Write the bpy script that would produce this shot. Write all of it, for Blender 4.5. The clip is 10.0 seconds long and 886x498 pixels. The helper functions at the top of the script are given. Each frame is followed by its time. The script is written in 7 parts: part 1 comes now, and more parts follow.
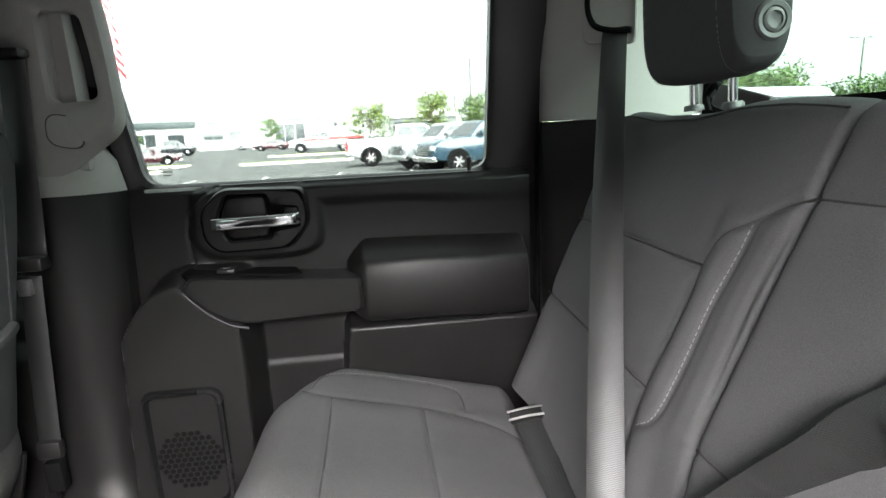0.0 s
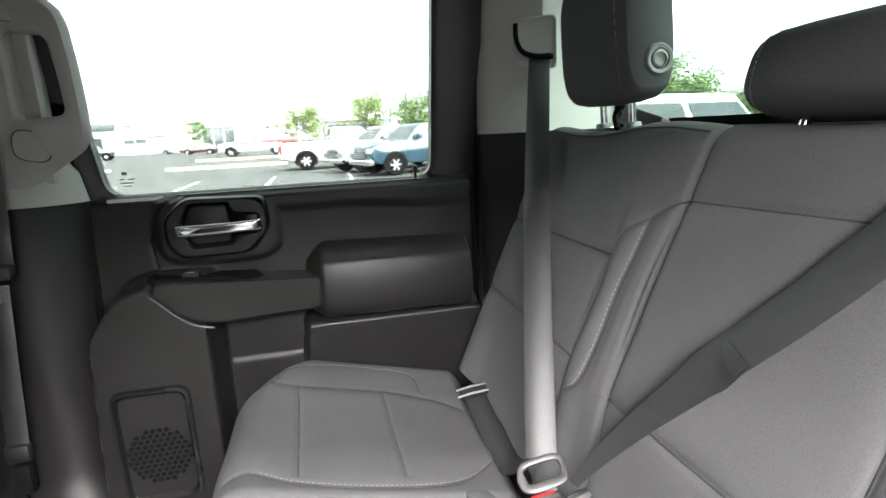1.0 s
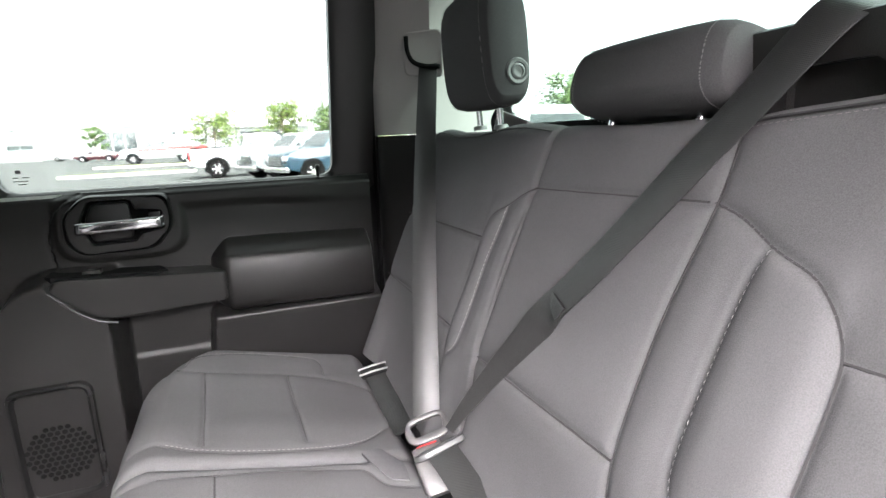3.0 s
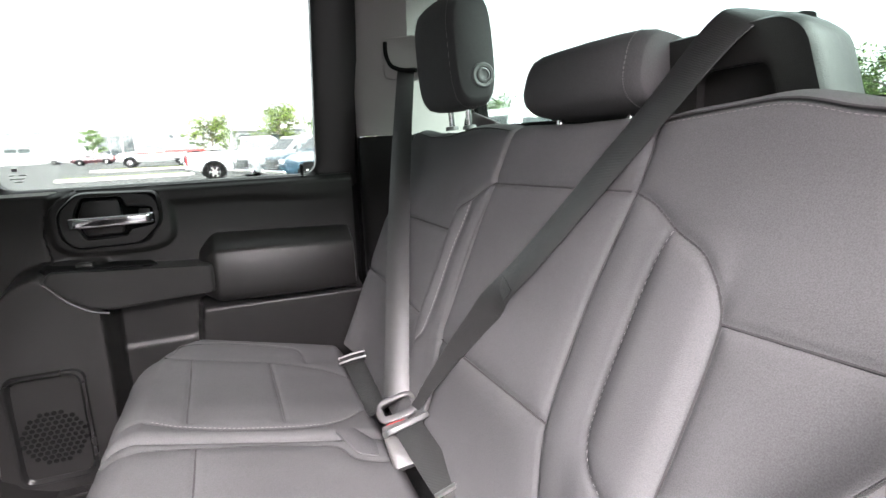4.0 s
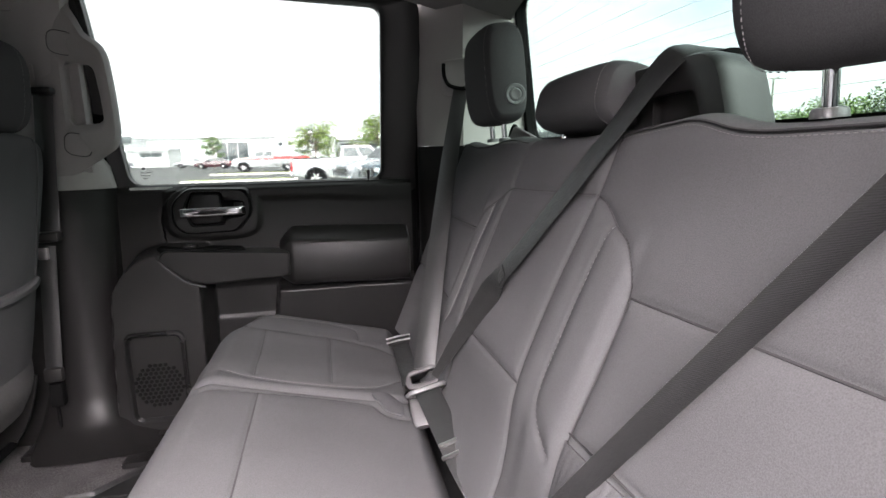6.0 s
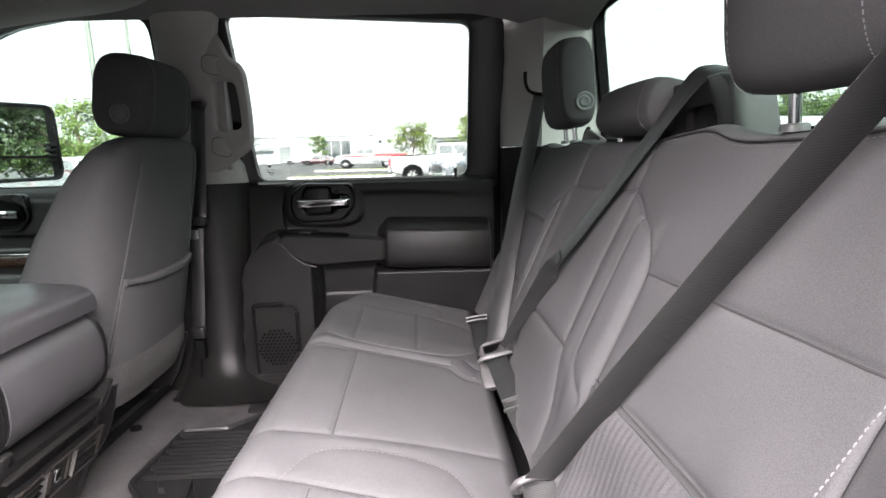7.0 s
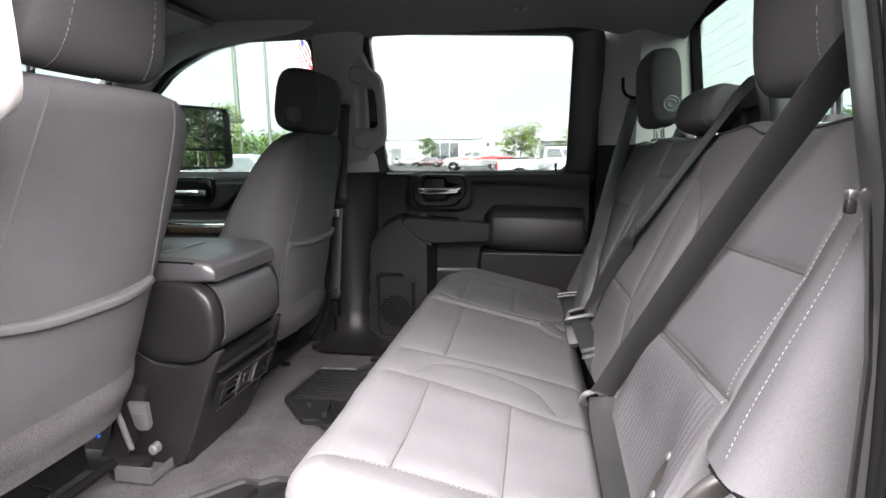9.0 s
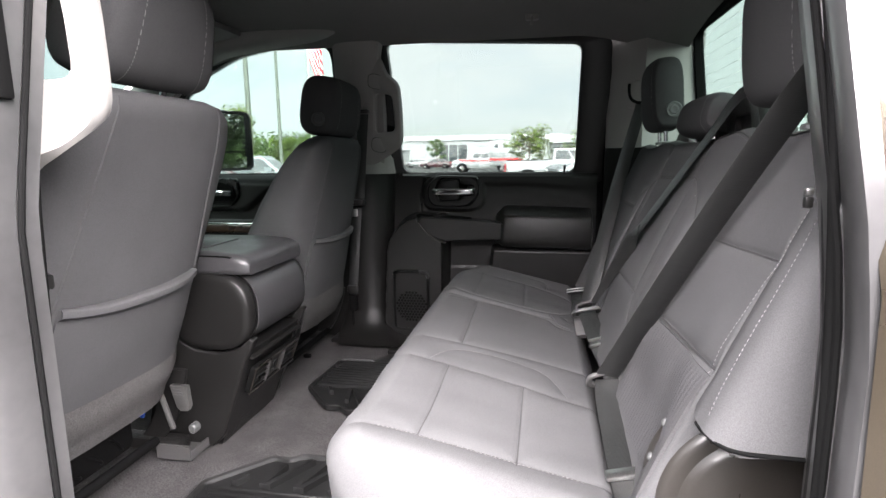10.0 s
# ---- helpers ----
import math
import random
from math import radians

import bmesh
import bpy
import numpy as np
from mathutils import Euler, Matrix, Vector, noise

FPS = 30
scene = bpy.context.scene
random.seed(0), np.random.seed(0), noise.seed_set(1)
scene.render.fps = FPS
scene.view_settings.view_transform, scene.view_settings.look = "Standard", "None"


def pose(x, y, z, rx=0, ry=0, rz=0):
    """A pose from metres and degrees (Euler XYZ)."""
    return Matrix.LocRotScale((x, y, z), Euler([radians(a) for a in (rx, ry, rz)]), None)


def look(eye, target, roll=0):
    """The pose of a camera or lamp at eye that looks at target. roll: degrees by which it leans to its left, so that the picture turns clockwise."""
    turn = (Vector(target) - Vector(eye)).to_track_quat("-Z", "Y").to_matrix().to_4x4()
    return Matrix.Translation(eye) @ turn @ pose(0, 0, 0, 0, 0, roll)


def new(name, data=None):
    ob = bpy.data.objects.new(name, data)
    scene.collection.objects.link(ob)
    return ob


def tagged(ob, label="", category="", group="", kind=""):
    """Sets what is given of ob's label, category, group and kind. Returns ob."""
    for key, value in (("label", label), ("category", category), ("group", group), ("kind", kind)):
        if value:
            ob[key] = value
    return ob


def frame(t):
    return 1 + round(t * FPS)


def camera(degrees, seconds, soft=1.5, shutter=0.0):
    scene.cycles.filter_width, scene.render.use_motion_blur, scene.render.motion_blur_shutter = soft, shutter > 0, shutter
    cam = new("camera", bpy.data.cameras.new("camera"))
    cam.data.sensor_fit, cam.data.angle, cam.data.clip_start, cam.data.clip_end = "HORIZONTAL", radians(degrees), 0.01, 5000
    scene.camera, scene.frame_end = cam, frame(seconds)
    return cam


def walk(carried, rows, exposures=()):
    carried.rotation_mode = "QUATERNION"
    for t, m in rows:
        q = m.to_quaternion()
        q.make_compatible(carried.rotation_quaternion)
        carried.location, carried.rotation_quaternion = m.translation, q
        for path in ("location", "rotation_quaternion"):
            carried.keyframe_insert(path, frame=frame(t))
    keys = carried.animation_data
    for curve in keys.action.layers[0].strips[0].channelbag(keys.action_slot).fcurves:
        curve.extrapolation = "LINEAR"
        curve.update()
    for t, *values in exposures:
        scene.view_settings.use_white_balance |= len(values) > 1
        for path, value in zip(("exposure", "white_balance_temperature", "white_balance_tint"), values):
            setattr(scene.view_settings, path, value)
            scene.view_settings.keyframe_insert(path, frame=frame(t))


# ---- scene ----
cam = camera(78.9, 10.0)
PATH = [
    (0, (0.008, -0.294, 0.793), (0.197, 1.65, 0.362), -2.8),
    (0.5, (-0.02, -0.371, 0.816), (0.277, 1.56, 0.386), -2.9),
    (1, (-0.033, -0.413, 0.815), (0.38, 1.495, 0.382), -2.9),
    (1.5, (-0.034, -0.439, 0.813), (0.483, 1.445, 0.384), -2.7),
    (2, (-0.029, -0.472, 0.811), (0.587, 1.382, 0.385), -2.7),
    (2.5, (-0.021, -0.505, 0.804), (0.651, 1.33, 0.379), -2.6),
    (4, (0.009, -0.624, 0.79), (0.71, 1.204, 0.383), -2.4),
    (4.5, (0.03, -0.668, 0.783), (0.721, 1.166, 0.38), -2.5),
    (5, (0.043, -0.719, 0.785), (0.66, 1.141, 0.388), -2.3),
    (6.3, (0.079, -0.862, 0.784), (0.375, 1.084, 0.428), -1.6),
    (6.5, (0.07, -0.908, 0.796), (0.295, 1.044, 0.424), -1.9),
    (7, (0.091, -0.993, 0.793), (0.139, 0.974, 0.434), -1.5),
    (7.5, (0.129, -1.061, 0.784), (0.032, 0.905, 0.43), -1.2),
    (8, (0.14, -1.151, 0.778), (-0.05, 0.809, 0.429), -1.1),
    (8.5, (0.117, -1.219, 0.778), (-0.157, 0.732, 0.435), -0.8),
    (9, (0.106, -1.277, 0.766), (-0.224, 0.666, 0.426), -0.6),
    (9.5, (0.106, -1.34, 0.768), (-0.239, 0.601, 0.432), -0.6),
    (10, (0.101, -1.381, 0.769), (-0.259, 0.558, 0.435), -0.6),
]
walk(cam, [(t, look(eye, target, roll)) for t, eye, target, roll in PATH],
     exposures=[(0.0, 3.75, 6500, 11), (1.0, 4.02, 6500, 12), (2.5, 4.12, 6500, 15), (4.5, 3.9, 6530, 20), (6.5, 3.24, 6580, 21), (7.2, 3.5, 6540, 19), (8.0, 3.43, 6490, 18), (9.0, 3.07, 6480, 18), (10.0, 2.74, 6450, 16)])

# ---- world and light ----
world = bpy.data.worlds.new("overcast_sky")
scene.world = world
world.use_nodes = True
wn, wl = world.node_tree.nodes, world.node_tree.links
wn.clear()
w_out, w_bg = wn.new("ShaderNodeOutputWorld"), wn.new("ShaderNodeBackground")
w_sky, w_tc, w_map = wn.new("ShaderNodeTexSky"), wn.new("ShaderNodeTexCoord"), wn.new("ShaderNodeMapping")
w_noise, w_ramp, w_mix, w_mul = wn.new("ShaderNodeTexNoise"), wn.new("ShaderNodeValToRGB"), wn.new("ShaderNodeMix"), wn.new("ShaderNodeMix")
w_sky.sky_type, w_sky.sun_disc = "NISHITA", False
w_sky.sun_elevation, w_sky.sun_rotation = radians(48), radians(160)
w_map.inputs["Scale"].default_value = (1.0, 1.0, 2.6)
w_noise.inputs["Scale"].default_value, w_noise.inputs["Detail"].default_value = 2.3, 7.0
w_noise.inputs["Roughness"].default_value = 0.56
w_ramp.color_ramp.elements[0].position, w_ramp.color_ramp.elements[1].position = 0.30, 0.52
w_ramp.color_ramp.elements[0].color = (0.5, 0.5, 0.5, 1)
w_mix.data_type = w_mul.data_type = "RGBA"
w_mul.blend_type = "MULTIPLY"
w_mul.inputs[0].default_value = 1.0
w_mul.inputs[7].default_value = (0.12, 0.12, 0.12, 1)
w_mix.inputs[7].default_value = (1.0, 1.0, 1.0, 1)
w_bg.inputs["Strength"].default_value = 0.86
wl.new(w_tc.outputs["Generated"], w_map.inputs["Vector"])
wl.new(w_map.outputs[0], w_noise.inputs["Vector"])
wl.new(w_noise.outputs["Fac"], w_ramp.inputs["Fac"])
wl.new(w_sky.outputs[0], w_mul.inputs[6])
wl.new(w_ramp.outputs[0], w_mix.inputs[0])
wl.new(w_mul.outputs[2], w_mix.inputs[6])
wl.new(w_mix.outputs[2], w_bg.inputs["Color"])
wl.new(w_bg.outputs[0], w_out.inputs[0])

sun = new("sun", bpy.data.lights.new("sun", "SUN"))
sun.data.energy, sun.data.angle, sun.data.color = 11.0, radians(90), (1.0, 0.97, 0.95)
sun.matrix_world = look((1.9, -6.0, 4.6), (0, 0, 0))


# ---- materials ----
def surface(name, col, rough=0.5, metal=0.0, grain=600.0, bump=0.15, mottle=0.12, blotch=6.0, stain=0.12, coat=0.0, spec=0.5, weave=0.0, second=None, vary=0.08):
    """A node material: base colour varied at two scales, roughness varied with it, fine relief from noise (or a weave)."""
    m = bpy.data.materials.new(name)
    m.use_nodes = True
    n, l = m.node_tree.nodes, m.node_tree.links
    p = n["Principled BSDF"]
    p.inputs["Roughness"].default_value, p.inputs["Metallic"].default_value = rough, metal
    p.inputs["Specular IOR Level"].default_value, p.inputs["Coat Weight"].default_value = spec, coat
    tc = n.new("ShaderNodeTexCoord")
    big, fine = n.new("ShaderNodeTexNoise"), n.new("ShaderNodeTexNoise")
    for tex, sc, de in ((big, blotch, 5.0), (fine, grain, 2.0)):
        tex.inputs["Scale"].default_value, tex.inputs["Detail"].default_value = sc, de
        l.new(tc.outputs["Object"], tex.inputs["Vector"])
    a, b = n.new("ShaderNodeMapRange"), n.new("ShaderNodeMapRange")
    for r, tex, k in ((a, big, stain), (b, fine, mottle)):
        r.inputs["From Min"].default_value, r.inputs["From Max"].default_value = 0.3, 0.7
        r.inputs["To Min"].default_value, r.inputs["To Max"].default_value = 1 - k, 1 + k
        l.new(tex.outputs["Fac"], r.inputs["Value"])
    mul = n.new("ShaderNodeMath")
    mul.operation = "MULTIPLY"
    l.new(a.outputs[0], mul.inputs[0])
    l.new(b.outputs[0], mul.inputs[1])
    mix = n.new("ShaderNodeMix")
    mix.data_type, mix.blend_type = "RGBA", "MULTIPLY"
    mix.inputs[0].default_value = 1.0
    mix.inputs[6].default_value = (*col, 1)
    if second:
        sel = n.new("ShaderNodeMix")
        sel.data_type = "RGBA"
        sel.inputs[6].default_value, sel.inputs[7].default_value = (*col, 1), (*second, 1)
        l.new(big.outputs["Fac"], sel.inputs[0])
        l.new(sel.outputs[2], mix.inputs[6])
    l.new(mul.outputs[0], mix.inputs[7])
    l.new(mix.outputs[2], p.inputs["Base Color"])
    rr = n.new("ShaderNodeMapRange")
    rr.inputs["From Min"].default_value, rr.inputs["From Max"].default_value = 0.3, 0.7
    rr.inputs["To Min"].default_value, rr.inputs["To Max"].default_value = max(0.0, rough - vary), min(1, rough + vary)
    l.new(big.outputs["Fac"], rr.inputs["Value"])
    l.new(rr.outputs[0], p.inputs["Roughness"])
    if bump:
        bn = n.new("ShaderNodeBump")
        bn.inputs["Strength"].default_value, bn.inputs["Distance"].default_value = bump, 0.002
        src = fine.outputs["Fac"]
        if weave:
            w1, w2, ad = n.new("ShaderNodeTexWave"), n.new("ShaderNodeTexWave"), n.new("ShaderNodeMath")
            for w, ax in ((w1, "Y"), (w2, "Z")):
                w.bands_direction = ax
                w.inputs["Scale"].default_value, w.inputs["Distortion"].default_value = weave, 1.5
                w.inputs["Detail"].default_value, w.inputs["Detail Scale"].default_value = 1.0, 4.0
                l.new(tc.outputs["Object"], w.inputs["Vector"])
            l.new(w1.outputs["Fac"], ad.inputs[0])
            l.new(w2.outputs["Fac"], ad.inputs[1])
            ad2 = n.new("ShaderNodeMath")
            l.new(ad.outputs[0], ad2.inputs[0])
            l.new(fine.outputs["Fac"], ad2.inputs[1])
            src = ad2.outputs[0]
        l.new(src, bn.inputs["Height"])
        l.new(bn.outputs[0], p.inputs["Normal"])
    return m


def pane_glass(name, tint, gloss=0.03):
    """Thin clear pane: see-through with a faint mirror on top."""
    m = bpy.data.materials.new(name)
    m.use_nodes = True
    n, l = m.node_tree.nodes, m.node_tree.links
    n.clear()
    out, mix, tr, gl, fr, pw, mr = (n.new("ShaderNode" + k) for k in ("OutputMaterial", "MixShader", "BsdfTransparent", "BsdfGlossy", "LayerWeight", "Math", "MapRange"))
    tr.inputs[0].default_value = (*tint, 1)
    gl.inputs["Roughness"].default_value = gloss
    fr.inputs["Blend"].default_value = 0.5
    pw.operation = "POWER"
    pw.inputs[1].default_value = 4.0
    mr.inputs["To Min"].default_value, mr.inputs["To Max"].default_value = 0.025, 0.45
    l.new(fr.outputs["Facing"], pw.inputs[0])
    l.new(pw.outputs[0], mr.inputs["Value"])
    l.new(mr.outputs[0], mix.inputs[0])
    l.new(tr.outputs[0], mix.inputs[1])
    l.new(gl.outputs[0], mix.inputs[2])
    l.new(mix.outputs[0], out.inputs[0])
    return m


CLOTH = surface("charcoal_seat_cloth", (0.075, 0.0745, 0.076), 0.92, grain=850, bump=0.2, mottle=0.15, blotch=5, stain=0.10, spec=0.04)
CLOTH_IN = surface("grey_insert_cloth", (0.072, 0.0715, 0.0725), 0.92, grain=700, bump=0.24, mottle=0.16, blotch=6, stain=0.10, spec=0.04)
# seat cloth again, darkened: the headrests' shade is put into its colour
CLOTH_SHADED = surface("shaded_headrest_cloth", (0.054, 0.0535, 0.0545), 0.9, grain=850, bump=0.2, mottle=0.15, blotch=5, stain=0.10, spec=0.05)
CLOTH_COARSE = surface("ribbed_flap_cloth", (0.068, 0.067, 0.069), 0.9, grain=600, bump=0.35, mottle=0.2, blotch=8, stain=0.1, spec=0.04)
VINYL = surface("charcoal_vinyl", (0.047, 0.046, 0.048), 0.36, grain=500, bump=0.12, mottle=0.06, blotch=9, stain=0.08)
THREAD = surface("pale_thread", (0.155, 0.152, 0.152), 0.8, grain=900, bump=0.1)
BLACK = surface("black_grained_plastic", (0.0115, 0.0111, 0.0108), 0.38, grain=900, bump=0.22, mottle=0.14, blotch=7, stain=0.12, spec=0.34)
BLACK_SOFT = surface("black_soft_trim", (0.0115, 0.0111, 0.0108), 0.36, grain=600, bump=0.14, mottle=0.1, blotch=8, stain=0.1, spec=0.36)
BLACK_DEEP = surface("black_rubber", (0.004, 0.004, 0.004), 0.85, grain=300, bump=0.1, spec=0.08)
GREY_TRIM = surface("warm_grey_pillar_plastic", (0.285, 0.273, 0.26), 0.6, grain=800, bump=0.12, mottle=0.06, blotch=5, stain=0.05)
LINER = surface("grey_headliner_cloth", (0.19, 0.185, 0.183), 0.95, grain=700, bump=0.3, mottle=0.12, blotch=4, stain=0.05, spec=0.1)
CARPET = surface("grey_carpet", (0.060, 0.057, 0.057), 1.0, grain=350, bump=0.9, mottle=0.4, blotch=9, stain=0.22, spec=0.1)
FLAP = surface("grey_felt_flap", (0.074, 0.071, 0.070), 1.0, grain=420, bump=0.7, mottle=0.3, blotch=9, stain=0.15, spec=0.1)
MAT_RUBBER = surface("black_floor_mat_rubber", (0.008, 0.008, 0.008), 0.5, grain=250, bump=0.08)
WEB = surface("charcoal_belt_webbing", (0.0155, 0.0158, 0.0155), 0.42, grain=900, bump=0.2, mottle=0.15, weave=190, spec=0.6)
CHROME = surface("bright_chrome", (0.75, 0.75, 0.76), 0.12, 1.0, grain=60, bump=0.0, mottle=0.0, stain=0.03)
STEEL = surface("pale_coated_steel", (0.085, 0.083, 0.081), 0.42, 0.3, grain=400, bump=0.04)
SATIN = surface("satin_metal", (0.5, 0.49, 0.48), 0.35, 1.0, grain=300, bump=0.03)
BUCKLE = surface("grey_buckle_plastic", (0.06, 0.058, 0.058), 0.5, grain=500, bump=0.05)
TETHER = surface("dark_mauve_strap", (0.035, 0.024, 0.027), 0.5, grain=500, bump=0.1)
RED = surface("red_release_button", (0.55, 0.012, 0.015), 0.4, grain=300, bump=0.02)
BLUE_CLIP = surface("blue_connector", (0.012, 0.07, 0.36), 0.4, grain=300, bump=0.02)
YELLOW = surface("yellow_plastic_tag", (0.70, 0.55, 0.01), 0.4, grain=200, bump=0.05)
WOOD = surface("dark_wood_strip", (0.025, 0.013, 0.008), 0.3, grain=90, bump=0.05, mottle=0.3, coat=0.3)
BLACK_MATT = surface("black_matt_pillar_plastic", (0.0085, 0.0081, 0.0079), 0.38, grain=700, bump=0.2, mottle=0.12, blotch=7, stain=0.12, spec=0.22)
PAPER = surface("white_paper_label", (0.62, 0.62, 0.61), 0.7, grain=200, bump=0.02)
INK = surface("dark_print", (0.08, 0.08, 0.08), 0.7, grain=200, bump=0.0)
HUMP = surface("bronze_black_satin_plastic", (0.023, 0.0205, 0.018), 0.33, grain=400, bump=0.08, mottle=0.06)
PAINT = surface("bronze_metallic_paint", (0.040, 0.032, 0.022), 0.32, 0.55, grain=900, bump=0.0, mottle=0.1, coat=0.8)
JAMB = surface("silver_grey_jamb_paint", (0.095, 0.093, 0.094), 0.36, 0.6, grain=60, bump=0.01, mottle=0.05, coat=0.3)
GLASS = pane_glass("privacy_side_glass", (0.385, 0.418, 0.405))
GLASS_TINT = pane_glass("privacy_rear_glass", (0.37, 0.428, 0.404))
ASPHALT = surface("asphalt", (0.050, 0.051, 0.049), 0.9, grain=40, bump=0.4, mottle=0.25, blotch=0.12, stain=0.18)
CONCRETE = surface("pale_kerb_concrete", (0.42, 0.40, 0.36), 0.85, grain=60, bump=0.3, mottle=0.15, blotch=0.8)
LINE = surface("white_line_paint", (0.65, 0.65, 0.6), 0.8, grain=60, bump=0.1, blotch=2, stain=0.2)


# ---- mesh helpers ----
def mk(name, vf, material, parent=None, label="", sharp=40, smooth=True):
    """One mesh object out of (vertices, faces)."""
    v, f = vf
    me = bpy.data.meshes.new(name)
    me.from_pydata([tuple(map(float, p)) for p in v], [], [tuple(map(int, q)) for q in f])
    me.update()
    me.polygons.foreach_set("use_smooth", [smooth] * len(me.polygons))
    if smooth and sharp:
        me.set_sharp_from_angle(angle=radians(sharp))
    me.materials.append(material)
    ob = new(name, me)
    if parent:
        ob.parent = parent
    return tagged(ob, label)


def thing(name, label, category, at=(0, 0, 0), group="", kind=""):
    e = new(name)
    e.location = at
    e.empty_display_size = 0.05
    return tagged(e, label, category, group, kind)


def join(*items):
    v, f, k = [], [], 0
    for a, b in items:
        v += [tuple(p) for p in a]
        f += [tuple(i + k for i in q) for q in b]
        k += len(a)
    return v, f


def moved(vf, m):
    return [tuple(m @ Vector(p)) for p in vf[0]], vf[1]


def flip_y(vf):
    return [(p[0], -p[1], p[2]) for p in vf[0]], [tuple(reversed(q)) for q in vf[1]]


def sided(vf, s):
    """As given for the right-hand side (s = 1), mirrored across the middle of the cab for the left (s = -1)."""
    return vf if s > 0 else flip_y(vf)


def from_bm(bm):
    bm.verts.ensure_lookup_table()
    out = [tuple(v.co) for v in bm.verts], [tuple(v.index for v in q.verts) for q in bm.faces]
    bm.free()
    return out


def rbox(lo, hi, r=0.004, seg=2):
    """A box with rounded edges."""
    bm = bmesh.new()
    bmesh.ops.create_cube(bm, size=1.0)
    lo, hi = Vector(lo), Vector(hi)
    for v in bm.verts:
        v.co = [lo[i] + (v.co[i] + 0.5) * (hi[i] - lo[i]) for i in range(3)]
    if r:
        r = min(r, 0.49 * min(hi[i] - lo[i] for i in range(3)))
        bmesh.ops.bevel(bm, geom=bm.edges[:], offset=r, segments=seg, profile=0.5, affect="EDGES")
    bm.verts.index_update()
    return from_bm(bm)


def loft(rings, caps=True, wrap=True):
    """Skin over rings of equal length."""
    n = len(rings[0])
    v = [tuple(p) for ring in rings for p in ring]
    f = []
    for i in range(len(rings) - 1):
        for j in range(n if wrap else n - 1):
            k = (j + 1) % n
            f.append((i * n + j, i * n + k, (i + 1) * n + k, (i + 1) * n + j))
    if caps:
        f.append(tuple(reversed(range(n))))
        f.append(tuple(range((len(rings) - 1) * n, len(rings) * n)))
    return v, f


def sring(c, u, w, ru, rw, n=28, p=2.6):
    """A rounded-square ring round c in the directions u and w."""
    c, u, w, out = Vector(c), Vector(u), Vector(w), []
    for i in range(n):
        a = 2 * math.pi * i / n
        ca, sa = math.cos(a), math.sin(a)
        out.append(c + u * (ru * math.copysign(abs(ca) ** (2 / p), ca)) + w * (rw * math.copysign(abs(sa) ** (2 / p), sa)))
    return out


def frames(pts):
    """Along a line of points: each with its tangent and two cross directions that turn as little as they can."""
    pts = [Vector(p) for p in pts]
    out, up = [], None
    for i, p in enumerate(pts):
        t = (pts[min(i + 1, len(pts) - 1)] - pts[max(i - 1, 0)]).normalized()
        if up is None:
            up = Vector((0, 0, 1)) if abs(t.z) < 0.9 else Vector((1, 0, 0))
        a = t.cross(up).normalized()
        up = a.cross(t).normalized()
        out.append((p, t, a, up))
    return out


def tube(pts, r, n=10, p=2.0, flat=1.0):
    return loft([sring(q, a, b, r, r * flat, n, p) for q, t, a, b in frames(pts)])


def smooth_line(pts, k=8):
    """Catmull-Rom through the points."""
    P = [Vector(p) for p in pts]
    P = [2 * P[0] - P[1]] + P + [2 * P[-1] - P[-2]]
    out = []
    for i in range(1, len(P) - 2):
        a, b, c, d = P[i - 1:i + 3]
        for j in range(k):
            t = j / k
            out.append(0.5 * (2 * b + (c - a) * t + (2 * a - 5 * b + 4 * c - d) * t * t + (3 * b - a - 3 * c + d) * t ** 3))
    return out + [P[-2]]


def ribbon(pts, side, width=0.047, thick=0.0016):
    """A flat strap along pts; side: its width's direction, one or one for each point."""
    rings = []
    for i, p in enumerate(pts):
        p = Vector(p)
        s = Vector(side[i] if isinstance(side, list) else side)
        t = (Vector(pts[min(i + 1, len(pts) - 1)]) - Vector(pts[max(i - 1, 0)])).normalized()
        s = (s - t * s.dot(t)).normalized()
        nrm = t.cross(s)
        h, w = thick / 2, (width[i] if isinstance(width, list) else width) / 2
        rings.append([p + s * a + nrm * b for a, b in ((-w, -h * 0.3), (-w * 0.96, -h), (w * 0.96, -h), (w, -h * 0.3), (w, h * 0.3), (w * 0.96, h), (-w * 0.96, h), (-w, h * 0.3))])
    return loft(rings)


def sheet(front, back):
    """A closed slab between two grids of points of one size (rows x columns x 3)."""
    a, b = np.asarray(front, float), np.asarray(back, float)
    r, c = a.shape[:2]
    v = np.concatenate([a.reshape(-1, 3), b.reshape(-1, 3)])
    i = np.arange(r * c).reshape(r, c)
    q = np.stack([i[:-1, :-1], i[:-1, 1:], i[1:, 1:], i[1:, :-1]], -1).reshape(-1, 4)
    f = [tuple(x) for x in q] + [tuple(x[::-1] + r * c) for x in q]
    rim = list(i[0, :]) + list(i[1:, -1]) + list(i[-1, -2::-1]) + list(i[-2:0:-1, 0])
    k = len(rim)
    f += [(rim[j], rim[j] + r * c, rim[(j + 1) % k] + r * c, rim[(j + 1) % k]) for j in range(k)]
    return v.tolist(), [tuple(reversed(x)) for x in f]


